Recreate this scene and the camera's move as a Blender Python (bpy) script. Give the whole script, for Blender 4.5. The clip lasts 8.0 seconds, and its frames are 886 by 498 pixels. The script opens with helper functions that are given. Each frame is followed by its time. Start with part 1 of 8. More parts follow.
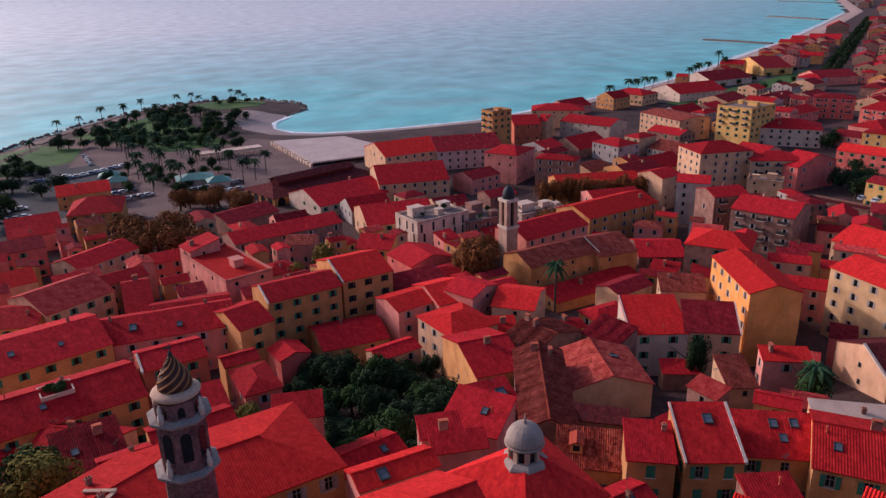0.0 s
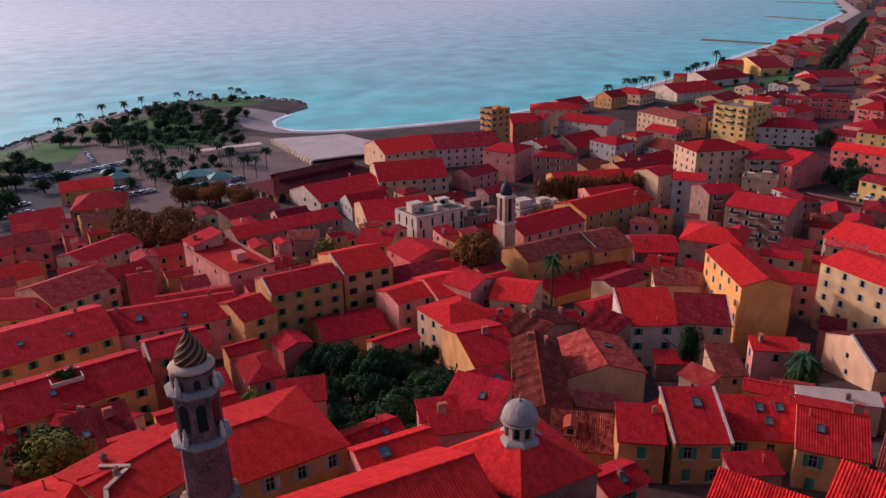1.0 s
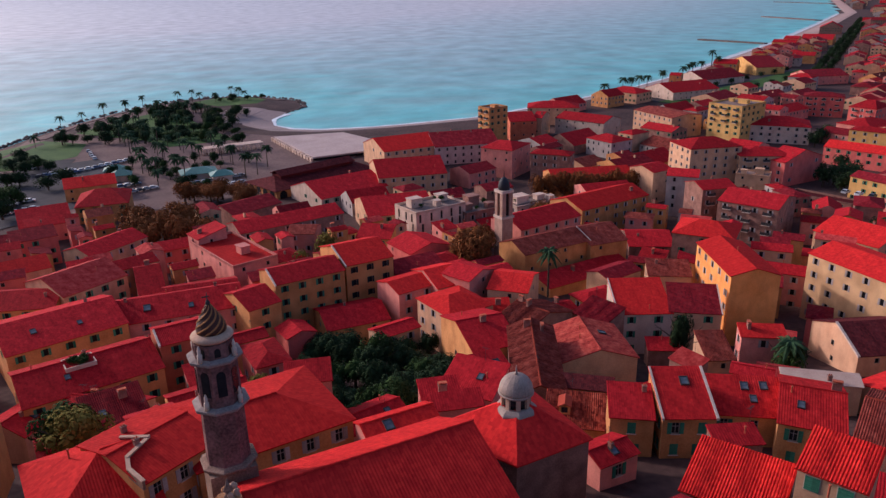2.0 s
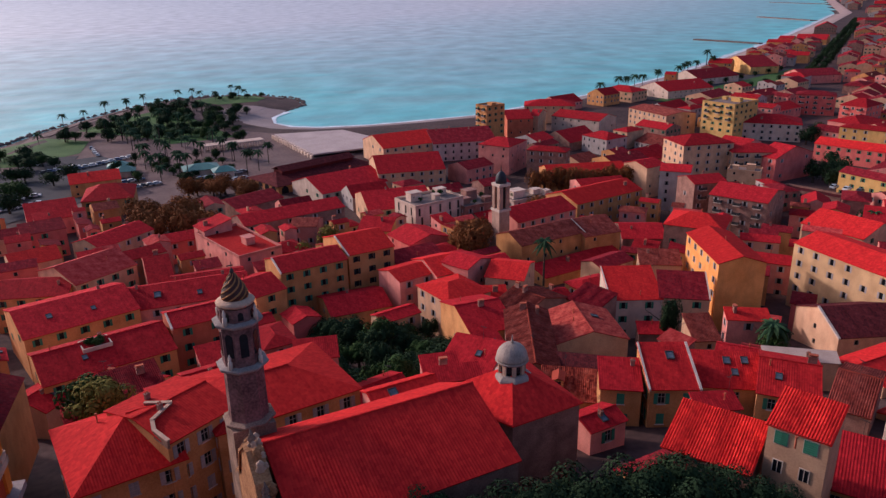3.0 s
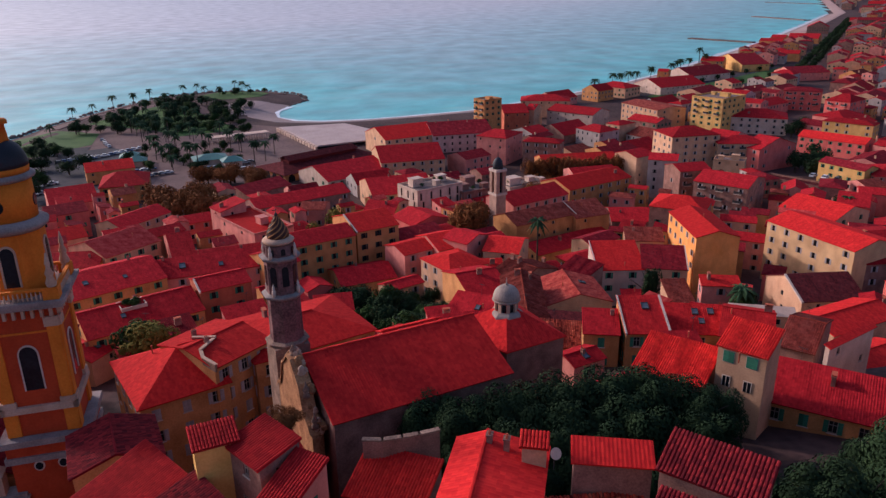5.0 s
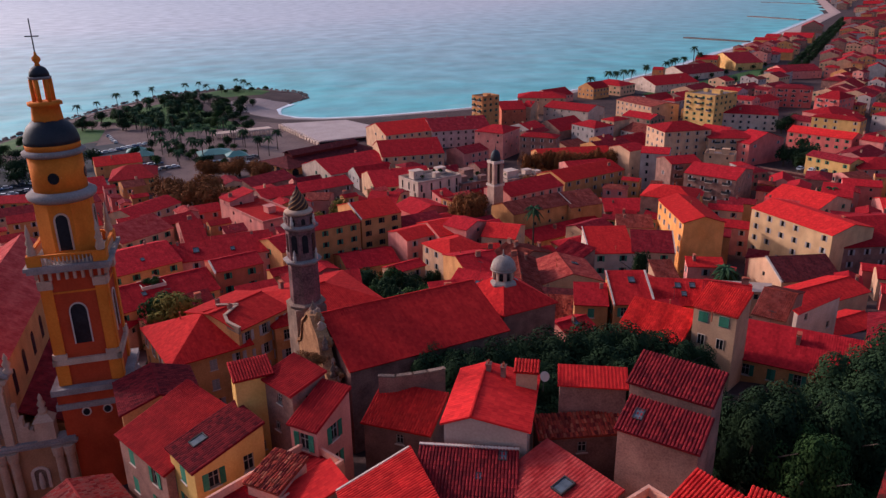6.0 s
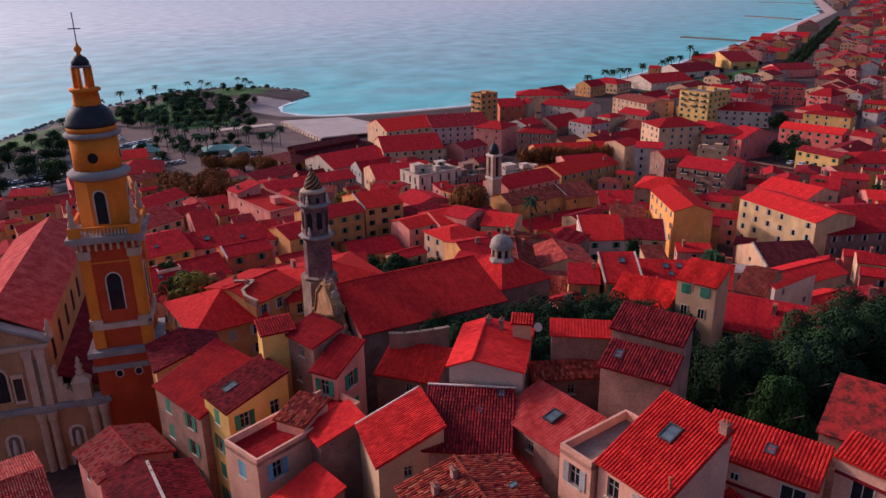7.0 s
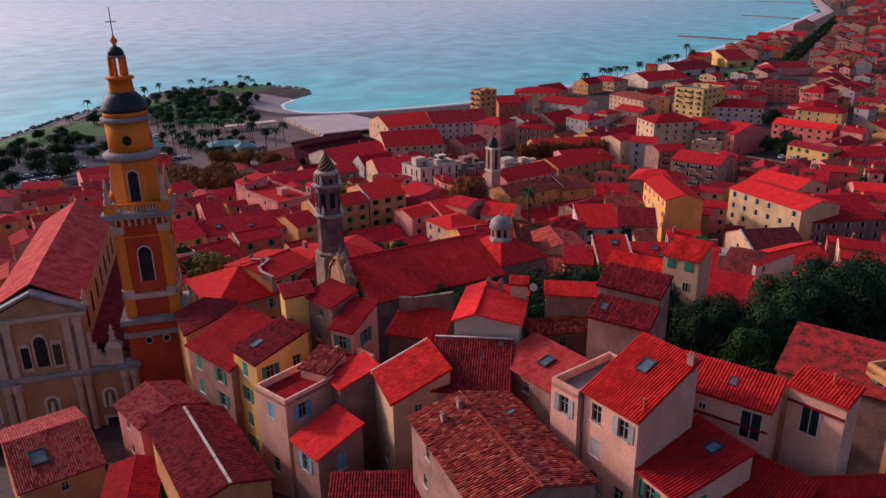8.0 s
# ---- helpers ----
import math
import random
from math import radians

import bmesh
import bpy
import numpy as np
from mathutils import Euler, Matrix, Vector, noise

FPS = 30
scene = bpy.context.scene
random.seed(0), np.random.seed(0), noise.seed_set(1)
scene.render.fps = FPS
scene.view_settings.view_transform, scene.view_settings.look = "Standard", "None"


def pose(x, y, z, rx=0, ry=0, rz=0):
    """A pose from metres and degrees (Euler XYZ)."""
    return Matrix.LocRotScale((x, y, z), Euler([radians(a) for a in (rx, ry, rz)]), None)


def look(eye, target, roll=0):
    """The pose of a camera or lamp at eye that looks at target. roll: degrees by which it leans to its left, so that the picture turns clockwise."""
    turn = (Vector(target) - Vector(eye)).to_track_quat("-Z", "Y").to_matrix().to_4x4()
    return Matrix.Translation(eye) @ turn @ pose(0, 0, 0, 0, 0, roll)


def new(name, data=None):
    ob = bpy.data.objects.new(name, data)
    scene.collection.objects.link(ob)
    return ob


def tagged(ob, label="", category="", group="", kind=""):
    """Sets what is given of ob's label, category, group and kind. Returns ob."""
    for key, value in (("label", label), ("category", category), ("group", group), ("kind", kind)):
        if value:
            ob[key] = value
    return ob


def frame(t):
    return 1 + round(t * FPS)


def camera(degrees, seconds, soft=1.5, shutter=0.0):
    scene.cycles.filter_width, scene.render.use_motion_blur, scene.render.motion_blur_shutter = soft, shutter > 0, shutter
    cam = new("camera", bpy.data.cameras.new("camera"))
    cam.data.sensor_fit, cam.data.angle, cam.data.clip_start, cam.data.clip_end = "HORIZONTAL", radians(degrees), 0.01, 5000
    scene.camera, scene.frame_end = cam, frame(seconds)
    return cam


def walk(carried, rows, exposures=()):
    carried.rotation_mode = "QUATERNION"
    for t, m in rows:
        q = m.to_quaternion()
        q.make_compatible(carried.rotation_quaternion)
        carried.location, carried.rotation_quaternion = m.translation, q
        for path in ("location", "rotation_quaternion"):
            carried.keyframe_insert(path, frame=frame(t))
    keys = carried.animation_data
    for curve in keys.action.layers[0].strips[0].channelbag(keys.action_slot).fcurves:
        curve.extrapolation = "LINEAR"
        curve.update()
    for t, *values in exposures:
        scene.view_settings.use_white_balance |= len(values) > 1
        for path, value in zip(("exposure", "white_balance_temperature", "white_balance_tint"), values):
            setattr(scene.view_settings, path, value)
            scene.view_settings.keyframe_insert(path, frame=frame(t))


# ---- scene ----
cam = camera(61.8, 8.0, soft=1.4)
PATH = [
    (0, (0.463, 0.809, 83.964), (0.426, 2.69, 83.285), -1.4),
    (0.5, (0.44, -0.84, 83.983), (0.405, 1.04, 83.303), -1.3),
    (1, (0.393, -2.8, 83.961), (0.36, -0.92, 83.281), -1.2),
    (1.5, (0.31, -5.054, 83.939), (0.279, -3.174, 83.259), -1.2),
    (3, (-0.262, -14.277, 83.72), (-0.282, -12.396, 83.04), -1.1),
    (3.5, (-0.467, -17.86, 83.622), (-0.485, -15.98, 82.941), -1.1),
    (4, (-0.702, -21.418, 83.543), (-0.717, -19.538, 82.862), -1.0),
    (4.5, (-0.972, -24.962, 83.501), (-0.984, -23.082, 82.821), -1.0),
    (4.7, (-1.067, -26.735, 83.477), (-1.08, -24.855, 82.794), -0.9),
    (5.8, (-1.721, -37.74, 83.194), (-1.73, -35.858, 82.516), -1.0),
    (6, (-1.899, -39.627, 83.171), (-1.905, -37.747, 82.489), -0.9),
    (6.5, (-2.201, -43.849, 83.055), (-2.205, -41.969, 82.373), -0.9),
    (7, (-2.523, -48.113, 82.92), (-2.525, -46.233, 82.238), -0.9),
    (7.5, (-2.877, -52.392, 82.777), (-2.878, -50.512, 82.095), -0.9),
    (8, (-3.239, -56.782, 82.677), (-3.238, -54.902, 81.994), -0.9),
]
walk(cam, [(t, look(eye, target, roll)) for t, eye, target, roll in PATH], [(0.0, 0.14, 5400, 24), (8.0, 0.14, 5400, 24)])

RNG = random.Random(7)

# ---------------------------------------------------------------- light
SUN_DIR = Vector((-0.80, 0.42, 0.38)).normalized()
world = bpy.data.worlds.new("sky")
scene.world = world
world.use_nodes = True
wn = world.node_tree
sky = wn.nodes.new("ShaderNodeTexSky")
sky.sky_type = "NISHITA"
sky.sun_disc = False
sky.sun_elevation = math.asin(SUN_DIR.z)
sky.sun_rotation = math.atan2(SUN_DIR.x, SUN_DIR.y)
sky.dust_density = 4.0
sky.air_density = 1.0
wn.links.new(sky.outputs[0], wn.nodes["Background"].inputs[0])
wn.nodes["Background"].inputs[1].default_value = 0.122
sun = new("sun", bpy.data.lights.new("sun", "SUN"))
sun.data.energy = 2.1
sun.data.angle = radians(2.5)
sun.data.color = (1.0, 0.80, 0.62)
sun.matrix_world = look(SUN_DIR * 300, (0, 0, 0))


# ---------------------------------------------------------------- materials
def material(name):
    m = bpy.data.materials.new(name)
    m.use_nodes = True
    t = m.node_tree
    return m, t, t.nodes["Principled BSDF"], t.nodes.new, t.links.new


def noisy(name, dark, light, scale=0.5, fine=6.0, rough=0.85, bump=0.15, bump_scale=8.0, spread=(0.35, 0.65), vary=0.12, metal=0.0, stretch=None):
    """A surface of two tones at two scales, with relief, a little different on each object."""
    m, t, b, node, link = material(name)
    co = node("ShaderNodeTexCoord")
    src = co.outputs["Object"]
    if stretch:
        mp = node("ShaderNodeMapping")
        mp.inputs["Scale"].default_value = stretch
        link(src, mp.inputs[0])
        src = mp.outputs[0]
    a, c = node("ShaderNodeTexNoise"), node("ShaderNodeTexNoise")
    a.inputs["Scale"].default_value, a.inputs["Detail"].default_value = scale, 5
    c.inputs["Scale"].default_value, c.inputs["Detail"].default_value = fine, 4
    link(src, a.inputs[0])
    link(src, c.inputs[0])
    mix = node("ShaderNodeMath")
    mix.operation = "MULTIPLY_ADD"
    mix.inputs[1].default_value = 0.45
    link(c.outputs[0], mix.inputs[0])
    half = node("ShaderNodeMath")
    half.operation = "MULTIPLY"
    half.inputs[1].default_value = 0.55
    link(a.outputs[0], half.inputs[0])
    link(half.outputs[0], mix.inputs[2])
    ramp = node("ShaderNodeValToRGB")
    e = ramp.color_ramp.elements
    e[0].position, e[1].position = spread
    e[0].color, e[1].color = (*dark, 1), (*light, 1)
    link(mix.outputs[0], ramp.inputs[0])
    info = node("ShaderNodeObjectInfo")
    hsv = node("ShaderNodeHueSaturation")
    mr = node("ShaderNodeMapRange")
    mr.inputs["To Min"].default_value, mr.inputs["To Max"].default_value = 1 - vary, 1 + vary
    link(info.outputs["Random"], mr.inputs[0])
    if "render" in name or "stucco" in name:
        # rain streaks down the wall
        sm, st, sr, mul = node("ShaderNodeMapping"), node("ShaderNodeTexNoise"), node("ShaderNodeMapRange"), node("ShaderNodeMath")
        sm.inputs["Scale"].default_value = (0.55, 0.55, 0.28)
        link(co.outputs["Object"], sm.inputs[0])
        link(sm.outputs[0], st.inputs[0])
        st.inputs["Scale"].default_value, st.inputs["Detail"].default_value = 1.0, 6
        sr.inputs["From Min"].default_value, sr.inputs["From Max"].default_value = 0.32, 0.60
        sr.inputs["To Min"].default_value, sr.inputs["To Max"].default_value = 0.89, 1.08
        link(st.outputs[0], sr.inputs[0])
        mul.operation = "MULTIPLY"
        link(sr.outputs[0], mul.inputs[0])
        link(mr.outputs[0], mul.inputs[1])
        link(mul.outputs[0], hsv.inputs["Value"])
    else:
        link(mr.outputs[0], hsv.inputs["Value"])
    link(ramp.outputs[0], hsv.inputs["Color"])
    link(hsv.outputs[0], b.inputs["Base Color"])
    b.inputs["Roughness"].default_value, b.inputs["Metallic"].default_value = rough, metal
    if rough > 0.5:
        b.inputs["Specular IOR Level"].default_value = 0.15
    if bump:
        d, bp = node("ShaderNodeTexNoise"), node("ShaderNodeBump")
        d.inputs["Scale"].default_value = bump_scale
        link(src, d.inputs[0])
        bp.inputs["Strength"].default_value, bp.inputs["Distance"].default_value = bump, 0.05
        link(d.outputs[0], bp.inputs["Height"])
        link(bp.outputs[0], b.inputs["Normal"])
    return m


def tiled(name, dark, light, pale, ribs=True, patch=0.25, vary=0.24, rough=0.8, strong=0.5, rug=0.30):
    """Clay roof tiles: channels down the slope, courses across it, weathered patches and single pale tiles."""
    m, t, b, node, link = material(name)
    uv = node("ShaderNodeUVMap")
    mp = node("ShaderNodeMapping")
    mp.inputs["Scale"].default_value = (1 / 0.30, 1 / 0.42, 1)
    link(uv.outputs[0], mp.inputs[0])
    # single tiles
    cell = node("ShaderNodeTexVoronoi")
    cell.inputs["Scale"].default_value = 1.0
    cell.inputs["Randomness"].default_value = 0.25
    link(mp.outputs[0], cell.inputs[0])
    big = node("ShaderNodeTexNoise")
    big.inputs["Scale"].default_value, big.inputs["Detail"].default_value, big.inputs["Roughness"].default_value = 0.55, 9, 0.68
    link(uv.outputs[0], big.inputs[0])
    streak = node("ShaderNodeTexNoise")
    sm = node("ShaderNodeMapping")
    sm.inputs["Scale"].default_value = (1.6, 0.25, 1)
    link(uv.outputs[0], sm.inputs[0])
    link(sm.outputs[0], streak.inputs[0])
    streak.inputs["Scale"].default_value = 1.0
    sep = node("ShaderNodeSeparateColor")
    link(cell.outputs["Color"], sep.inputs[0])
    add = node("ShaderNodeMath")
    add.operation = "MULTIPLY_ADD"
    add.inputs[1].default_value = 0.4
    link(sep.outputs[0], add.inputs[0])
    add2 = node("ShaderNodeMath")
    add2.operation = "MULTIPLY"
    add2.inputs[1].default_value = 0.6
    link(streak.outputs[0], add2.inputs[0])
    link(add2.outputs[0], add.inputs[2])
    ramp = node("ShaderNodeValToRGB")
    e = ramp.color_ramp.elements
    e[0].position, e[1].position = 0.25, 0.75
    e[0].color, e[1].color = (*dark, 1), (*light, 1)
    link(add.outputs[0], ramp.inputs[0])
    pr = node("ShaderNodeValToRGB")
    p = pr.color_ramp.elements
    p[0].position, p[1].position = 0.66 - patch * 0.5, 0.72
    p[0].color, p[1].color = (0, 0, 0, 1), (patch, patch, patch, 1)
    link(big.outputs[0], pr.inputs[0])
    mx = node("ShaderNodeMix")
    mx.data_type = "RGBA"
    link(pr.outputs[0], mx.inputs[0])
    link(ramp.outputs[0], mx.inputs[6])
    mx.inputs[7].default_value = (*pale, 1)
    info = node("ShaderNodeObjectInfo")
    hsv = node("ShaderNodeHueSaturation")
    mr = node("ShaderNodeMapRange")
    mr.inputs["To Min"].default_value, mr.inputs["To Max"].default_value = 1 - vary, 1 + vary
    link(info.outputs["Random"], mr.inputs[0])
    # weathering in broad patches, and each roof a shade of its own
    wr, ir, geo = node("ShaderNodeMapRange"), node("ShaderNodeMapRange"), node("ShaderNodeNewGeometry")
    wr.inputs["From Min"].default_value, wr.inputs["From Max"].default_value = 0.34, 0.62
    wr.inputs["To Min"].default_value, wr.inputs["To Max"].default_value = 1 - rug, 1 + rug * 0.45
    link(big.outputs[0], wr.inputs[0])
    ir.inputs["To Min"].default_value, ir.inputs["To Max"].default_value = 0.86, 1.14
    link(geo.outputs["Random Per Island"], ir.inputs[0])
    v1, v2 = node("ShaderNodeMath"), node("ShaderNodeMath")
    v1.operation = v2.operation = "MULTIPLY"
    link(mr.outputs[0], v1.inputs[0])
    link(wr.outputs[0], v1.inputs[1])
    link(v1.outputs[0], v2.inputs[0])
    link(ir.outputs[0], v2.inputs[1])
    link(v2.outputs[0], hsv.inputs["Value"])
    link(mx.outputs[2], hsv.inputs["Color"])
    link(hsv.outputs[0], b.inputs["Base Color"])
    b.inputs["Roughness"].default_value = rough
    b.inputs["Specular IOR Level"].default_value = 0.04
    bp = node("ShaderNodeBump")
    bp.inputs["Strength"].default_value, bp.inputs["Distance"].default_value = strong, 0.06
    if ribs:
        wv = node("ShaderNodeTexWave")
        wv.bands_direction = "X"
        wv.inputs["Scale"].default_value = 0.314 / 0.30
        wv.inputs["Distortion"].default_value = 0.4
        link(uv.outputs[0], wv.inputs[0])
        wc = node("ShaderNodeTexWave")
        wc.bands_direction, wc.wave_profile = "Y", "SAW"
        wc.inputs["Scale"].default_value = 0.314 / 0.42
        wc.inputs["Distortion"].default_value = 0.6
        link(uv.outputs[0], wc.inputs[0])
        su = node("ShaderNodeMath")
        su.operation = "MULTIPLY_ADD"
        su.inputs[1].default_value = 0.4
        link(wc.outputs[1], su.inputs[0])
        link(wv.outputs[1], su.inputs[2])
        link(su.outputs[0], bp.inputs["Height"])
    else:
        link(add.outputs[0], bp.inputs["Height"])
    link(bp.outputs[0], b.inputs["Normal"])
    return m


def island_tiles(name, tones):
    """Single clay tiles, each of its own tone, with grain."""
    m, t, b, node, link = material(name)
    geo, ramp, gr, mx = node("ShaderNodeNewGeometry"), node("ShaderNodeValToRGB"), node("ShaderNodeTexNoise"), node("ShaderNodeHueSaturation")
    e = ramp.color_ramp.elements
    e[0].color, e[1].color = (*tones[0], 1), (*tones[-1], 1)
    for i, tone in enumerate(tones[1:-1]):
        e.new((i + 1) / (len(tones) - 1)).color = (*tone, 1)
    link(geo.outputs["Random Per Island"], ramp.inputs[0])
    co, mr = node("ShaderNodeTexCoord"), node("ShaderNodeMapRange")
    gr.inputs["Scale"].default_value, gr.inputs["Detail"].default_value = 0.7, 6
    link(co.outputs["Object"], gr.inputs[0])
    mr.inputs["From Min"].default_value, mr.inputs["From Max"].default_value = 0.3, 0.7
    mr.inputs["To Min"].default_value, mr.inputs["To Max"].default_value = 0.80, 1.16
    link(gr.outputs[0], mr.inputs[0])
    link(mr.outputs[0], mx.inputs["Value"])
    link(ramp.outputs[0], mx.inputs["Color"])
    link(mx.outputs[0], b.inputs["Base Color"])
    b.inputs["Roughness"].default_value = 0.8
    b.inputs["Specular IOR Level"].default_value = 0.12
    return m


TILES = {
    "tile": island_tiles("single_red_tiles", ((0.50, 0.014, 0.012), (0.62, 0.023, 0.017), (0.73, 0.038, 0.024))),
    "wine": island_tiles("single_wine_tiles", ((0.11, 0.008, 0.012), (0.22, 0.014, 0.018), (0.32, 0.022, 0.024))),
    "old": island_tiles("single_old_tiles", ((0.10, 0.012, 0.012), (0.32, 0.034, 0.024), (0.50, 0.070, 0.034), (0.20, 0.024, 0.016), (0.60, 0.17, 0.085))),
    "brown": island_tiles("single_brown_tiles", ((0.11, 0.018, 0.014), (0.22, 0.040, 0.028), (0.30, 0.070, 0.045))),
    "mott": island_tiles("single_mottled_tiles", ((0.20, 0.016, 0.016), (0.40, 0.034, 0.026), (0.34, 0.10, 0.075), (0.46, 0.050, 0.036))),
    "red": island_tiles("single_plain_tiles", ((0.34, 0.010, 0.012), (0.42, 0.014, 0.015), (0.50, 0.020, 0.018))),
}
WALL = {
    "ochre": noisy("ochre_render", (0.43, 0.175, 0.058), (0.62, 0.285, 0.105), 0.35, 5),
    "gold": noisy("golden_render", (0.56, 0.30, 0.085), (0.72, 0.42, 0.15), 0.3, 5),
    "yellow": noisy("yellow_render", (0.60, 0.33, 0.08), (0.74, 0.44, 0.13), 0.4, 5),
    "cream": noisy("cream_render", (0.46, 0.245, 0.140), (0.62, 0.365, 0.220), 0.35, 5),
    "sand": noisy("sand_render", (0.50, 0.29, 0.14), (0.66, 0.41, 0.21), 0.35, 5),
    "amber": noisy("amber_render", (0.62, 0.235, 0.055), (0.78, 0.33, 0.095), 0.35, 5),
    "pink": noisy("pink_render", (0.52, 0.165, 0.130), (0.68, 0.255, 0.200), 0.35, 5),
    "peach": noisy("peach_render", (0.62, 0.27, 0.18), (0.80, 0.40, 0.275), 0.35, 5),
    "salmon": noisy("salmon_render", (0.55, 0.105, 0.085), (0.68, 0.165, 0.130), 0.35, 5),
    "white": noisy("pale_render", (0.50, 0.345, 0.265), (0.64, 0.47, 0.37), 0.35, 5),
    "stone": noisy("grey_stucco", (0.17, 0.080, 0.062), (0.37, 0.185, 0.138), 0.6, 7, bump=0.4),
    "grey": noisy("grey_render", (0.30, 0.24, 0.22), (0.44, 0.36, 0.32), 0.35, 5),
    "brick": noisy("terracotta_render", (0.36, 0.085, 0.045), (0.50, 0.14, 0.07), 0.35, 5),
}
ROOF = {
    "red": tiled("red_clay_tiles", (0.29, 0.010, 0.014), (0.47, 0.019, 0.023), (0.52, 0.08, 0.065), patch=0.15, rug=0.22),
    "redb": tiled("bright_clay_tiles", (0.43, 0.014, 0.014), (0.61, 0.028, 0.021), (0.66, 0.09, 0.06), patch=0.1, rug=0.14, strong=0.28),
    "tile": tiled("new_channel_tiles", (0.44, 0.013, 0.012), (0.65, 0.031, 0.019), (0.6, 0.14, 0.09), patch=0.15),
    "tileh": tiled("coursed_clay_tiles", (0.34, 0.012, 0.014), (0.52, 0.022, 0.020), (0.5, 0.1, 0.08), patch=0.15),
    "wine": tiled("dark_wine_tiles", (0.15, 0.010, 0.016), (0.28, 0.016, 0.022), (0.3, 0.07, 0.06), patch=0.3),
    "brown": tiled("weathered_brown_tiles", (0.14, 0.024, 0.018), (0.27, 0.050, 0.034), (0.33, 0.115, 0.08), patch=0.4),
    "old": tiled("old_mixed_tiles", (0.12, 0.012, 0.010), (0.44, 0.075, 0.040), (0.50, 0.20, 0.12), patch=0.35, strong=0.9),
    "mott": tiled("mossy_pale_tiles", (0.36, 0.024, 0.024), (0.49, 0.046, 0.042), (0.46, 0.12, 0.09), patch=0.5),
    "rust": tiled("rusty_worn_tiles", (0.22, 0.024, 0.020), (0.42, 0.060, 0.042), (0.50, 0.16, 0.10), patch=0.4, strong=0.9),
    "moss": noisy("lichen_spotted_tiles", (0.085, 0.020, 0.014), (0.44, 0.026, 0.022), 1.3, 5.0, bump=0.5, bump_scale=5.0, spread=(0.40, 0.60), vary=0.0),
    "dark": tiled("sooty_brown_tiles", (0.060, 0.012, 0.014), (0.13, 0.022, 0.022), (0.14, 0.04, 0.035), patch=0.3),
    "pale": noisy("pale_screed", (0.46, 0.31, 0.24), (0.62, 0.45, 0.36), 0.5, 6),
    "flat": noisy("bitumen_felt", (0.14, 0.095, 0.08), (0.26, 0.19, 0.16), 0.5, 6),
}
SHUT = {
    "green": noisy("green_shutter_paint", (0.03, 0.125, 0.075), (0.055, 0.20, 0.12), 1, 9, bump=0.05, vary=0.3),
    "grey": noisy("grey_shutter_paint", (0.26, 0.22, 0.21), (0.42, 0.36, 0.34), 1, 9, bump=0.05, vary=0.25),
    "blue": noisy("blue_shutter_paint", (0.12, 0.24, 0.30), (0.22, 0.38, 0.44), 1, 9, bump=0.05, vary=0.2),
    "black": noisy("dark_shutter_paint", (0.012, 0.02, 0.02), (0.03, 0.04, 0.04), 1, 9, bump=0.05, vary=0.2),
}
TRIM = noisy("limewashed_trim", (0.48, 0.36, 0.285), (0.68, 0.54, 0.45), 0.8, 8)
WOOD = noisy("weathered_frame_paint", (0.22, 0.17, 0.14), (0.42, 0.35, 0.30), 1, 9, bump=0.05)
GLASS = noisy("dark_window_glass", (0.010, 0.011, 0.014), (0.022, 0.023, 0.028), 0.5, 3, rough=0.2, bump=0.0)
GLASS.node_tree.nodes["Principled BSDF"].inputs["Specular IOR Level"].default_value = 0.25
STONE = noisy("old_carved_stone", (0.11, 0.065, 0.05), (0.36, 0.225, 0.16), 0.7, 6, bump=0.5)
LEAD = noisy("lead_sheet", (0.15, 0.115, 0.105), (0.27, 0.215, 0.195), 0.8, 6, rough=0.6, metal=0.0)
ZINC = noisy("zinc_flashing", (0.30, 0.27, 0.26), (0.48, 0.43, 0.40), 0.8, 6, rough=0.5, metal=0.3)
IRON = noisy("dark_iron", (0.03, 0.028, 0.028), (0.07, 0.06, 0.06), 1, 8, rough=0.6)
TERRA = noisy("terracotta_pots", (0.36, 0.07, 0.035), (0.55, 0.14, 0.07), 1, 8)
DOME = noisy("glazed_black_tiles", (0.010, 0.011, 0.015), (0.026, 0.028, 0.036), 0.6, 9, rough=0.6, bump=0.2)
SPIRE = noisy("glazed_brown_tiles", (0.025, 0.008, 0.006), (0.08, 0.022, 0.014), 0.8, 7, rough=0.6, bump=0.3)
SPIRE_PALE = noisy("glazed_pale_tiles", (0.26, 0.105, 0.040), (0.40, 0.18, 0.07), 0.8, 7, rough=0.85, bump=0.3)
TOWER_OCHRE = noisy("saffron_render", (0.60, 0.145, 0.012), (0.74, 0.21, 0.02), 0.3, 4, vary=0.0)
TOWER_RED = noisy("venetian_red_render", (0.38, 0.042, 0.012), (0.48, 0.062, 0.018), 0.3, 4, vary=0.0)
TOWER_TRIM = noisy("grey_cornice", (0.20, 0.16, 0.145), (0.36, 0.29, 0.26), 0.6, 6, vary=0.05)
FACADE = noisy("facade_render", (0.31, 0.145, 0.07), (0.46, 0.235, 0.125), 0.35, 5, vary=0.0)
PILASTER = noisy("facade_pilaster", (0.42, 0.255, 0.17), (0.58, 0.38, 0.27), 0.5, 5, vary=0.05)
BARK = noisy("bark", (0.045, 0.032, 0.024), (0.10, 0.07, 0.05), 3, 14, bump=0.6)
def leafy(name, dark, light, vary):
    m = noisy(name, dark, light, 0.8, 4, rough=0.95, bump=0, vary=vary)
    m.node_tree.nodes["Principled BSDF"].inputs["Specular IOR Level"].default_value = 0.1
    return m


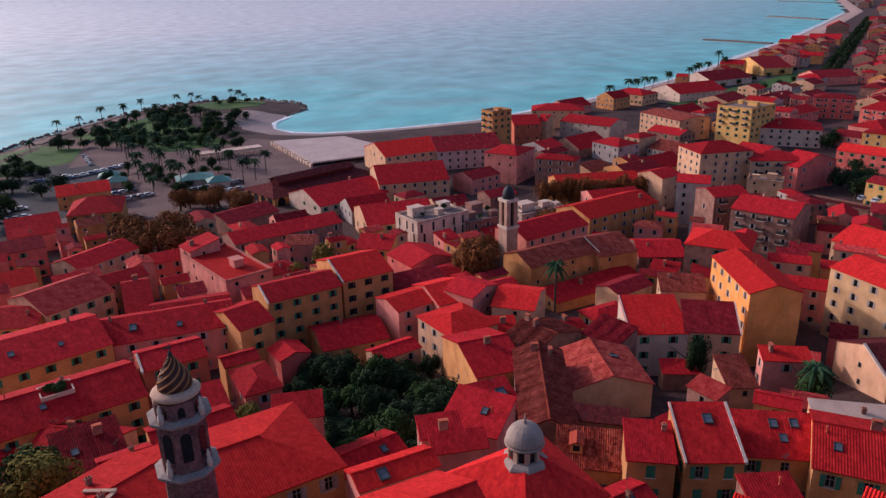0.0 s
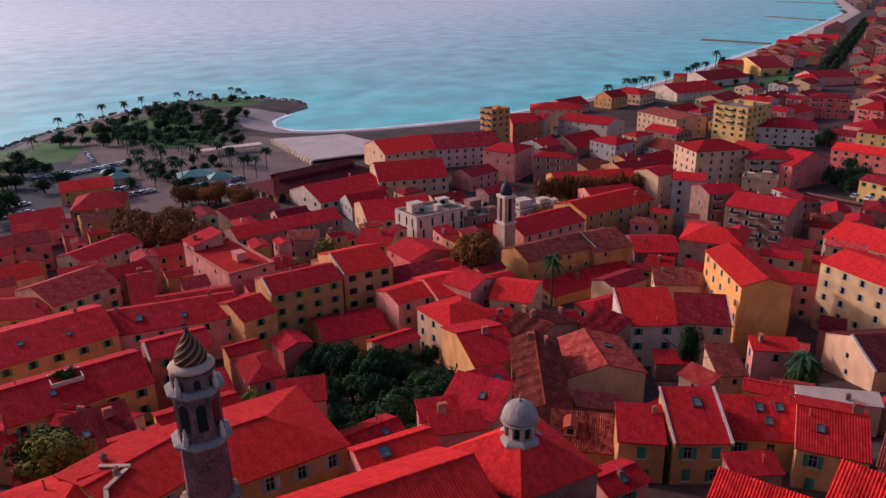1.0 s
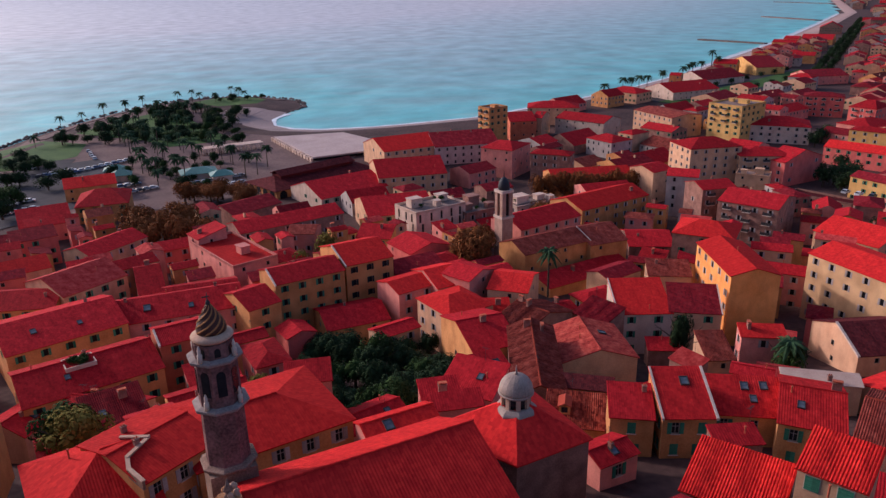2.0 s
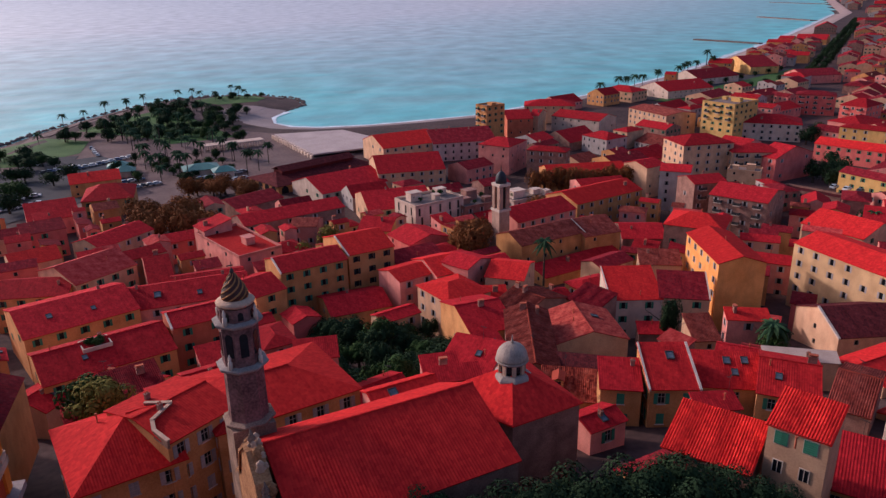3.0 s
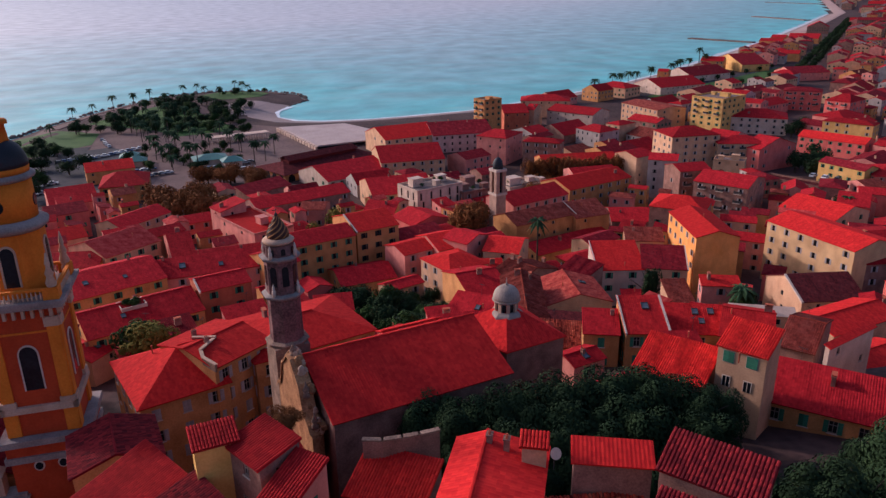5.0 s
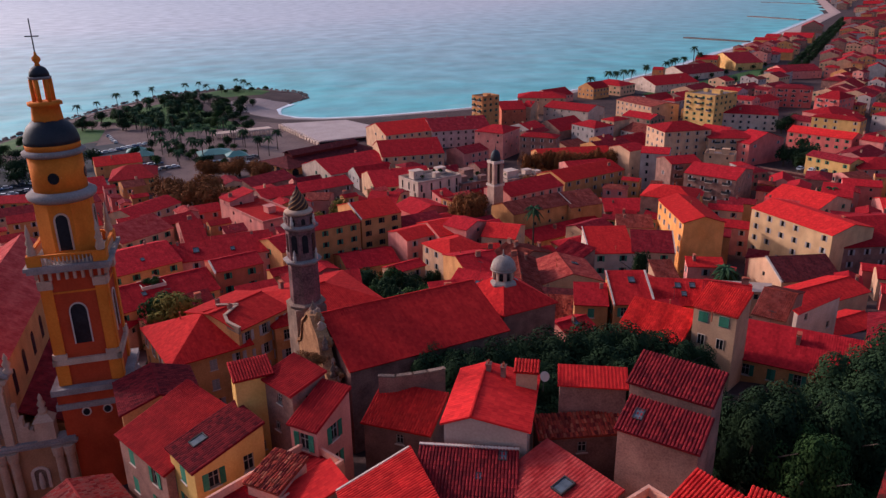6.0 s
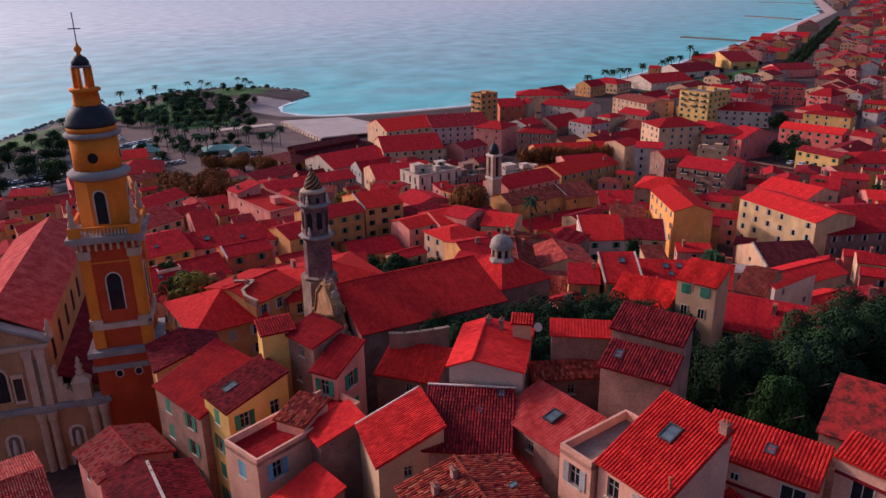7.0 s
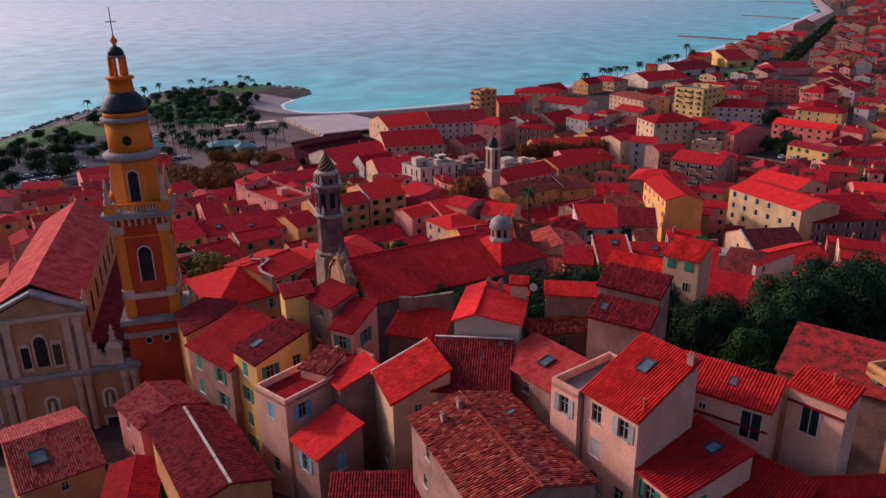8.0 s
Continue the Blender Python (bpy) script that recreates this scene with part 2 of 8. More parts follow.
LEAF = {
    "olive": leafy("dark_evergreen_leaves", (0.009, 0.022, 0.010), (0.034, 0.058, 0.022), 0.25),
    "green": leafy("garden_leaves", (0.012, 0.034, 0.009), (0.050, 0.085, 0.022), 0.3),
    "yellow": leafy("yellowing_leaves", (0.10, 0.085, 0.015), (0.22, 0.17, 0.035), 0.15),
    "rust": leafy("rusty_autumn_leaves", (0.12, 0.042, 0.013), (0.27, 0.098, 0.030), 0.2),
    "palm": leafy("palm_fronds", (0.012, 0.034, 0.016), (0.045, 0.080, 0.034), 0.2),
}
PAVING = noisy("rosy_paving", (0.105, 0.063, 0.056), (0.19, 0.118, 0.102), 0.06, 0.8, bump=0.05)
ASPHALT = noisy("asphalt", (0.032, 0.030, 0.034), (0.065, 0.060, 0.064), 0.1, 3, bump=0.1)
EARTH = noisy("town_ground", (0.035, 0.020, 0.018), (0.10, 0.055, 0.048), 0.05, 0.7, bump=0.2)
LAWN = noisy("lawn_grass", (0.035, 0.085, 0.018), (0.085, 0.15, 0.035), 0.08, 1.5, bump=0.2)
SAND = noisy("shingle_beach", (0.25, 0.18, 0.165), (0.37, 0.275, 0.25), 0.05, 1.2, bump=0.2)
ROCK = noisy("sea_wall_rock", (0.10, 0.065, 0.055), (0.26, 0.18, 0.15), 0.25, 2.0, bump=0.8, bump_scale=1.0)
FOAM = noisy("surf_foam", (0.45, 0.50, 0.52), (0.85, 0.87, 0.88), 0.12, 1.0, bump=0.1)

for mt in (DOME, SPIRE):
    mt.node_tree.nodes["Principled BSDF"].inputs["Specular IOR Level"].default_value = 0.3


# ---------------------------------------------------------------- mesh helpers
def finish(name, bm, mats, parent=None, label="", smooth=False):
    me = bpy.data.meshes.new(name)
    bm.normal_update()
    bm.to_mesh(me)
    bm.free()
    for m in mats if isinstance(mats, (list, tuple)) else [mats]:
        me.materials.append(m)
    if smooth:
        me.polygons.foreach_set("use_smooth", [True] * len(me.polygons))
    ob = new(name, me)
    if parent is not None:
        ob.parent = parent
    if label:
        ob["label"] = label
    return ob


def part(name, bm, mats, parent, label="", smooth=False):
    return finish(name, bm, mats, parent, label, smooth)


def share(name, me, parent, m=None, label=""):
    ob = new(name, me)
    ob.parent = parent
    if m is not None:
        ob.matrix_basis = m
    if label:
        ob["label"] = label
    return ob


def thing(name, m, label, category, group="", kind=""):
    ob = new(name)
    ob.matrix_basis = m
    return tagged(ob, label, category, group, kind)


def box(bm, x0, x1, y0, y1, z0, z1, mat=0):
    v = [bm.verts.new(p) for p in ((x0, y0, z0), (x1, y0, z0), (x1, y1, z0), (x0, y1, z0), (x0, y0, z1), (x1, y0, z1), (x1, y1, z1), (x0, y1, z1))]
    for f in ((0, 3, 2, 1), (4, 5, 6, 7), (0, 1, 5, 4), (1, 2, 6, 5), (2, 3, 7, 6), (3, 0, 4, 7)):
        bm.faces.new([v[i] for i in f]).material_index = mat
    return v


def prism(bm, pts, z0, z1, mat=0):
    """A closed upright prism over a plan outline (anticlockwise)."""
    a = [bm.verts.new((*p[:2], z0)) for p in pts]
    b = [bm.verts.new((*p[:2], z1)) for p in pts]
    n = len(pts)
    bm.faces.new(a[::-1]).material_index = mat
    bm.faces.new(b).material_index = mat
    for i in range(n):
        bm.faces.new((a[i], a[(i + 1) % n], b[(i + 1) % n], b[i])).material_index = mat


def lathe(bm, rings, sides=16, mat=0, cx=0.0, cy=0.0, turn=0.0, cap=True):
    """A turned form from (radius, height) rings."""
    loops = []
    for r, z in rings:
        loops.append([bm.verts.new((cx + max(r, 0.004) * math.cos(turn + 2 * math.pi * i / sides), cy + max(r, 0.004) * math.sin(turn + 2 * math.pi * i / sides), z)) for i in range(sides)])
    for a, b in zip(loops, loops[1:]):
        for i in range(sides):
            bm.faces.new((a[i], a[(i + 1) % sides], b[(i + 1) % sides], b[i])).material_index = mat
    if cap:
        bm.faces.new(loops[0][::-1]).material_index = mat
        bm.faces.new(loops[-1]).material_index = mat
    return loops


def mesh_of(name, bm, mats):
    me = bpy.data.meshes.new(name)
    bm.normal_update()
    bm.to_mesh(me)
    bm.free()
    for m in mats if isinstance(mats, (list, tuple)) else [mats]:
        me.materials.append(m)
    return me


# ---------------------------------------------------------------- land
def lerp(x, xs, ys):
    return float(np.interp(x, xs, ys))


COAST = [(-900, -700), (-640, -120), (-360, 120), (-275, 260), (-253, 404), (-252, 441), (-247, 477), (-239, 519), (-225, 555), (-203, 580), (-177, 586), (-147, 586), (-120, 566), (-107, 534),
         (-113, 505), (-118, 480), (-112, 458), (-98, 444), (-79, 440), (-52, 445), (-25, 455), (18, 475), (58, 510), (132, 582), (225, 698), (362, 904), (464, 1058),
         (639, 1343), (859, 1708), (1289, 2653), (1500, 3600), (5200, 4600), (5200, -700)]
CP = np.array(COAST, float)


def shore(P):
    """Signed distance to the shoreline, positive on land, for an array of plan points."""
    P = np.asarray(P, float).reshape(-1, 2)
    A, B = CP, np.roll(CP, -1, 0)
    inside = np.zeros(len(P), bool)
    best = np.full(len(P), 1e9)
    for a, b in zip(A, B):
        d = b - a
        k = np.clip(((P - a) @ d) / (d @ d), 0, 1)
        best = np.minimum(best, np.hypot(*(P - a - k[:, None] * d).T))
        cross = ((a[1] > P[:, 1]) != (b[1] > P[:, 1]))
        xs = a[0] + (P[:, 1] - a[1]) * d[0] / (d[1] if abs(d[1]) > 1e-9 else 1e-9)
        inside ^= cross & (P[:, 0] < xs)
    return np.where(inside, best, -best)


def ground_at(x, y):
    g = lerp(y, [-700, -120, -60, -20, 0, 20, 45, 75, 100, 130, 170, 220, 300, 430], [90, 54, 48, 42, 39, 36, 32, 26, 18, 12, 8.5, 6, 4.2, 3.2])
    w = lerp(y, [50, 130], [1, 0])
    return g + w * (0.18 * min(0, max(x, -70)) + 0.03 * max(0, min(x, 60)))


def land_at(x, y):
    s = float(shore([(x, y)])[0])
    return max(-4.0, min(ground_at(x, y), s * 0.13))


def axis(marks):
    out = []
    for a, b, step in marks:
        out += list(np.arange(a, b, step))
    return out + [marks[-1][1]]


def sheet(name, xs, ys, height, mat, kind, label, category):
    X, Y = np.meshgrid(xs, ys)
    Z = height(X, Y)
    v = np.stack([X.ravel(), Y.ravel(), Z.ravel()], -1)
    n, m = len(xs), len(ys)
    i = (np.arange(m - 1)[:, None] * n + np.arange(n - 1)).ravel()
    f = np.stack([i, i + 1, i + n + 1, i + n], -1)
    me = bpy.data.meshes.new(name)
    me.from_pydata(v.tolist(), [], f.tolist())
    me.materials.append(mat)
    me.polygons.foreach_set("use_smooth", [True] * len(me.polygons))
    return tagged(new(name, me), label, category, kind=kind)


def land_height(X, Y):
    s = shore(np.stack([X.ravel(), Y.ravel()], -1)).reshape(X.shape)
    g = np.vectorize(ground_at)(X, Y)
    return np.maximum(-5.0, np.minimum(g, s * 0.13))


sheet("ground", axis([(-1200, -320, 60), (-320, 300, 7), (300, 1400, 30), (1400, 5000, 200)]), axis([(-650, -80, 40), (-80, 620, 7), (620, 1800, 30), (1800, 4700, 200)]),
      land_height, EARTH, "structure", "sloping town ground of earth, lanes and shingle down to the shore", "ground")


def sea_material():
    m, t, b, node, link = material("sea_water")
    at = node("ShaderNodeAttribute")
    at.attribute_name = "depth"
    co = node("ShaderNodeTexCoord")
    big = node("ShaderNodeTexNoise")
    mp = node("ShaderNodeMapping")
    mp.inputs["Rotation"].default_value = (0, 0, radians(-18))
    mp.inputs["Scale"].default_value = (0.010, 0.035, 1)
    link(co.outputs["Object"], mp.inputs[0])
    link(mp.outputs[0], big.inputs[0])
    big.inputs["Scale"].default_value, big.inputs["Detail"].default_value = 1.0, 5
    off = node("ShaderNodeMath")
    off.operation = "MULTIPLY_ADD"
    off.inputs[1].default_value = 0.35
    link(big.outputs[0], off.inputs[0])
    link(at.outputs["Fac"], off.inputs[2])
    # turquoise shallows are water colour; the pale far tone is painted sky glare
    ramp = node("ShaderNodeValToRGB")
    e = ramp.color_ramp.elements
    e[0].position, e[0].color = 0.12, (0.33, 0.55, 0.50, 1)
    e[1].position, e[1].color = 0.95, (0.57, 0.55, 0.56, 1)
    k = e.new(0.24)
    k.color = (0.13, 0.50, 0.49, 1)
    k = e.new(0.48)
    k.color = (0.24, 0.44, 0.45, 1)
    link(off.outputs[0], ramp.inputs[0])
    # light and dark of the ripples put into the base colour by wave noise
    hs_ = node("ShaderNodeHueSaturation")
    vr = node("ShaderNodeMapRange")
    vr.inputs["From Min"].default_value, vr.inputs["From Max"].default_value = 0.3, 0.7
    vr.inputs["To Min"].default_value, vr.inputs["To Max"].default_value = 0.74, 1.26
    link(vr.outputs[0], hs_.inputs["Value"])
    link(ramp.outputs[0], hs_.inputs["Color"])
    link(hs_.outputs[0], b.inputs["Base Color"])
    b.inputs["Roughness"].default_value = 0.38
    b.inputs["IOR"].default_value = 1.36
    w1, w2 = node("ShaderNodeTexNoise"), node("ShaderNodeTexNoise")
    m1, m2 = node("ShaderNodeMapping"), node("ShaderNodeMapping")
    m1.inputs["Rotation"].default_value = m2.inputs["Rotation"].default_value = (0, 0, radians(-22))
    m1.inputs["Scale"].default_value = (0.007, 0.011, 1)
    m2.inputs["Scale"].default_value = (0.030, 0.022, 1)
    for mm, ww in ((m1, w1), (m2, w2)):
        link(co.outputs["Object"], mm.inputs[0])
        link(mm.outputs[0], ww.inputs[0])
        ww.inputs["Scale"].default_value, ww.inputs["Detail"].default_value = 1.0, 7
    ad = node("ShaderNodeMath")
    ad.operation = "MULTIPLY_ADD"
    ad.inputs[1].default_value = 0.3
    link(w2.outputs[0], ad.inputs[0])
    link(w1.outputs[0], ad.inputs[2])
    link(w2.outputs[0], vr.inputs[0])
    bp = node("ShaderNodeBump")
    bp.inputs["Strength"].default_value, bp.inputs["Distance"].default_value = 0.6, 9.0
    link(ad.outputs[0], bp.inputs["Height"])
    link(bp.outputs[0], b.inputs["Normal"])
    return m


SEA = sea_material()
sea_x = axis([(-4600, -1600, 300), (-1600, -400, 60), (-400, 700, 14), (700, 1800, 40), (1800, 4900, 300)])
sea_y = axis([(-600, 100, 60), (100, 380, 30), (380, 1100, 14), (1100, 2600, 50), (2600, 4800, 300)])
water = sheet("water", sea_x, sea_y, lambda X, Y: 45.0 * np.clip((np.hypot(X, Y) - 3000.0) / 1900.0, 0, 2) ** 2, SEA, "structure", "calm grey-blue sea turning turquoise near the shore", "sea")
SX, SY = np.meshgrid(sea_x, sea_y)
# distance from shore, which drives the turquoise and the painted far glare
offshore = np.clip(-shore(np.stack([SX.ravel(), SY.ravel()], -1)) / 1700.0, 0, 1) ** 0.55
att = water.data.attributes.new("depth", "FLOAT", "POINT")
att.data.foreach_set("value", offshore.astype(np.float32))


def strip(name, line, width, lift, mat, label, category, height=None, step=6.0, kind="structure", thick=0.3, jitter=0.0):
    """A ribbon laid along a line of plan points, draped on the land."""
    pts = []
    for (ax, ay), (bx, by) in zip(line, line[1:]):
        n = max(1, int(math.hypot(bx - ax, by - ay) / step))
        pts += [(ax + (bx - ax) * i / n, ay + (by - ay) * i / n) for i in range(n)]
    pts.append(line[-1])
    bm = bmesh.new()
    rows = []
    for i, p in enumerate(pts):
        q, r = pts[max(i - 1, 0)], pts[min(i + 1, len(pts) - 1)]
        d = Vector((r[0] - q[0], r[1] - q[1])).normalized()
        nrm = Vector((-d.y, d.x))
        w = width * (1 + jitter * (RNG.random() - 0.5))
        row = []
        for k in (-0.5, -0.17, 0.17, 0.5):
            x, y = p[0] + nrm.x * w * k, p[1] + nrm.y * w * k
            z = (land_at(x, y) if height is None else height) + lift
            row.append(bm.verts.new((x, y, z)))
        row += [bm.verts.new((row[3].co.x, row[3].co.y, row[3].co.z - thick)), bm.verts.new((row[0].co.x, row[0].co.y, row[0].co.z - thick))]
        rows.append(row)
    for a, b in zip(rows, rows[1:]):
        for k in range(6):
            bm.faces.new((a[k], b[k], b[(k + 1) % 6], a[(k + 1) % 6]))
    bm.faces.new(rows[0])
    bm.faces.new(rows[-1][::-1])
    bmesh.ops.recalc_face_normals(bm, faces=bm.faces[:])
    return tagged(finish(name, bm, mat), label, category, kind=kind)


def patch_of(name, outline, lift, mat, label, category, step=5.0):
    """A flat area of ground inside an outline, draped on the land."""
    O = np.array(outline, float)
    bm = bmesh.new()
    vs = [bm.verts.new((x, y, 0)) for x, y in outline]
    bm.faces.new(vs)
    cuts_x = np.arange(O[:, 0].min() + step, O[:, 0].max(), step)
    cuts_y = np.arange(O[:, 1].min() + step, O[:, 1].max(), step)
    for c in cuts_x:
        bmesh.ops.bisect_plane(bm, geom=bm.verts[:] + bm.edges[:] + bm.faces[:], plane_co=(c, 0, 0), plane_no=(1, 0, 0))
    for c in cuts_y:
        bmesh.ops.bisect_plane(bm, geom=bm.verts[:] + bm.edges[:] + bm.faces[:], plane_co=(0, c, 0), plane_no=(0, 1, 0))
    for v in bm.verts:
        v.co.z = land_at(v.co.x, v.co.y) + lift
    bmesh.ops.recalc_face_normals(bm, faces=bm.faces[:])
    return tagged(finish(name, bm, mat), label, category, kind="structure")


# ---------------------------------------------------------------- houses
USED = set()          # two-metre cells of the plan that are taken


def cells(x, y, yaw, L, W, grow=0.6):
    c, s = math.cos(radians(yaw)), math.sin(radians(yaw))
    out = set()
    nx, ny = max(2, int((L + 2 * grow) / 1.4) + 1), max(2, int((W + 2 * grow) / 1.4) + 1)
    for i in range(nx):
        for j in range(ny):
            u, v = (i / (nx - 1) - 0.5) * (L + 2 * grow), (j / (ny - 1) - 0.5) * (W + 2 * grow)
            out.add((int((x + u * c - v * s) // 2), int((y + u * s + v * c) // 2)))
    return out


WIN = {}


def window_meshes(w, h, shut):
    """Shared meshes of one size of window: frame, pane and one shutter, seen from outside along +y."""
    key = (round(w, 1), round(h, 1), shut)
    if key not in WIN:
        bm = bmesh.new()
        t, d = 0.09, 0.08
        xs, zs = (-w / 2, -w / 2 + t, -0.035, 0.035, w / 2 - t, w / 2), (0, t, h * 0.62, h * 0.62 + 0.05, h - t, h)
        for i in range(5):
            for j in range(5):
                if i in (0, 2, 4) or j in (0, 2, 4):
                    box(bm, xs[i], xs[i + 1], 0.10, 0.10 + d, zs[j], zs[j + 1])
        bmesh.ops.remove_doubles(bm, verts=bm.verts[:], dist=0.002)
        frame_me = mesh_of("window", bm, WOOD)
        bm = bmesh.new()
        box(bm, -w / 2 - 0.12, w / 2 + 0.12, -0.10, 0.12, -0.10, 0.0)
        sill_me = mesh_of("sill", bm, TRIM)
        bm = bmesh.new()
        box(bm, -w / 2 + t, w / 2 - t, 0.15, 0.19, t, h - t)
        pane_me = mesh_of("pane", bm, GLASS)
        shut_me = None
        if shut in SHUT:
            bm = bmesh.new()
            sw = w * 0.52
            zs = [h * k / 12 for k in range(13)]
            row = [[bm.verts.new((px, -0.05 - (0.025 if k % 2 else 0.0), z)) for px in (0, sw)] for k, z in enumerate(zs)]
            back = [[bm.verts.new((px, 0.0, z)) for px in (0, sw)] for z in (0, h)]
            for p, q in zip(row, row[1:]):
                bm.faces.new((p[0], p[1], q[1], q[0]))
            bm.faces.new((back[0][0], back[1][0], back[1][1], back[0][1]))
            bm.faces.new((row[0][0], back[0][0], back[0][1], row[0][1]))
            bm.faces.new((row[-1][1], back[1][1], back[1][0], row[-1][0]))
            bm.faces.new([p[1] for p in row] + [back[1][1], back[0][1]])
            bm.faces.new([back[0][0], back[1][0]] + [p[0] for p in row[::-1]])
            shut_me = mesh_of("shutter", bm, SHUT[shut])
        # the same window in one piece, for houses far off
        bm = bmesh.new()
        sw = w * 0.52 if shut in SHUT else 0.10
        cols = [(-w / 2 - sw, -0.06), (-w / 2, -0.06), (-w / 2, 0.16), (w / 2, 0.16), (w / 2, -0.06), (w / 2 + sw, -0.06)]
        lo = [bm.verts.new((px, py, 0)) for px, py in cols]
        hi = [bm.verts.new((px, py, h)) for px, py in cols]
        for i, mi in enumerate((2, 0, 1, 0, 2)):
            bm.faces.new((lo[i], lo[i + 1], hi[i + 1], hi[i])).material_index = mi
        one_me = mesh_of("window", bm, [WOOD, GLASS, SHUT.get(shut, WOOD)])
        WIN[key] = (frame_me, pane_me, shut_me, one_me, sill_me)
    return WIN[key]


def pierced(bm, width, z0, z1, holes, depth=0.22):
    """A wall face in the plane y = 0 from x = 0 to width, with recessed openings (x, z, w, h)."""
    xs = sorted({0.0, width, *(h[0] - h[2] / 2 for h in holes), *(h[0] + h[2] / 2 for h in holes)})
    zs = sorted({z0, z1, *(h[1] for h in holes), *(h[1] + h[3] for h in holes)})
    grid = {}

    def vert(x, y, z):
        k = (round(x, 3), round(y, 3), round(z, 3))
        if k not in grid:
            grid[k] = bm.verts.new((x, y, z))
        return grid[k]

    for a, b in zip(xs, xs[1:]):
        for c, d in zip(zs, zs[1:]):
            mx, mz = (a + b) / 2, (c + d) / 2
            if b - a < 1e-3 or d - c < 1e-3 or any(abs(mx - h[0]) < h[2] / 2 and h[1] < mz < h[1] + h[3] for h in holes):
                continue
            bm.faces.new((vert(a, 0, c), vert(b, 0, c), vert(b, 0, d), vert(a, 0, d)))
    for x, z, w, h in holes:
        a, b, c, d = x - w / 2, x + w / 2, z, z + h
        loop = ((a, c), (b, c), (b, d), (a, d))
        for (p, q), (r, s) in zip(loop, loop[1:] + loop[:1]):
            bm.faces.new((vert(p, 0, q), vert(p, depth, q), vert(r, depth, s), vert(r, 0, s)))
        bm.faces.new((vert(a, depth, c), vert(b, depth, c), vert(b, depth, d), vert(a, depth, d)))


def slope(bm, uvl, p, u, v, ribs, thick=0.16, mat=0):
    """A roof slope: corner p, eave vector u, vector v up the slope. With ribs the channels of the tiles are modelled."""
    p, u, v = Vector(p), Vector(u), Vector(v)
    n = u.cross(v).normalized()
    lu, lv = u.length, v.length
    prof = [(0.0, 0.0), (lu, 0.0)]
    if ribs:
        k = max(2, int(lu / ribs))
        step = lu / k
        prof = []
        for i in range(k):
            a = i * step
            hgt = ribs * 0.26
            prof += [(a, 0.0), (a + 0.22 * step, hgt), (a + 0.55 * step, hgt), (a + 0.78 * step, 0.0)]
        prof.append((lu, 0.0))
    rows = 2 if not ribs else 4
    lines = []
    for j in range(rows):
        f = j / (rows - 1)
        sag = -0.05 * math.sin(math.pi * f) if ribs else 0.0
        lines.append([bm.verts.new(p + u * (a / lu) + v * f + n * (h + sag + (0.015 * (RNG.random() - 0.5) if ribs and 0 < j < rows - 1 else 0))) for a, h in prof])
    for j in range(rows - 1):
        for i in range(len(prof) - 1):
            f = bm.faces.new((lines[j][i], lines[j][i + 1], lines[j + 1][i + 1], lines[j + 1][i]))
            f.material_index = mat
            for lp, (a, w) in zip(f.loops, ((prof[i][0], j), (prof[i + 1][0], j), (prof[i + 1][0], j + 1), (prof[i][0], j + 1))):
                lp[uvl].uv = (a, w * lv / (rows - 1))
    # underside and edges
    q = [p - n * thick, p + u - n * thick, p + u + v - n * thick, p + v - n * thick]
    lo = [bm.verts.new(c) for c in q]
    up = [bm.verts.new(c) for c in (p, p + u, p + u + v, p + v)]
    bm.faces.new(lo[::-1])
    for i in range(4):
        bm.faces.new((lo[i], lo[(i + 1) % 4], up[(i + 1) % 4], up[i]))


def tri_slope(bm, uvl, pts):
    """A plain roof face (triangle or trapezium) of a hipped roof; first edge is the eave."""
    P = [Vector(p) for p in pts]
    e = (P[1] - P[0]).normalized()
    n = (P[1] - P[0]).cross(P[2] - P[0]).normalized()
    g = n.cross(e)
    f = bm.faces.new([bm.verts.new(p) for p in P])
    for lp, p in zip(f.loops, P):
        lp[uvl].uv = ((p - P[0]).dot(e), (p - P[0]).dot(g))
    q = [bm.verts.new(p - Vector((0, 0, 0.16))) for p in P[:2]]
    w = [bm.verts.new(p) for p in P[:2]]
    bm.faces.new((w[0], q[0], q[1], w[1]))


def laid_tiles(bm, p, u, v, rough, pitch=0.25, course=0.40):
    """Single half-round tiles laid over a slope: corner p, eave vector u, vector v up the slope."""
    p, u, v = Vector(p), Vector(u), Vector(v)
    n = u.cross(v).normalized()
    lu, lv = u.length, v.length
    un, vn = u / lu, v / lv
    cols, rows = max(2, int(lu / pitch)), max(2, int(lv / course))
    pw, ph = lu / cols, lv / rows
    for j in range(rows):
        for i in range(cols):
            if rough > 0.5 and RNG.random() < 0.02:
                continue
            a = (i + 0.5) * pw + RNG.uniform(-0.03, 0.03) * rough
            b = j * ph + RNG.uniform(-0.06, 0.06) * rough
            sk = RNG.uniform(-0.05, 0.05) * rough
            lift = RNG.uniform(0, 0.035) * rough + 0.01
            lo, hi = [], []
            for f, h in ((-0.46, 0.0), (-0.22, 0.075), (0.22, 0.075), (0.46, 0.0)):
                lo.append(bm.verts.new(p + un * (a + f * pw) + vn * b + n * (h + lift + 0.03)))
                hi.append(bm.verts.new(p + un * (a + f * pw * 0.82 + sk) + vn * (b + ph * 1.08) + n * (h * 0.85 + lift)))
            for q in range(3):
                bm.faces.new((lo[q], lo[q + 1], hi[q + 1], hi[q]))


CHIM = {}


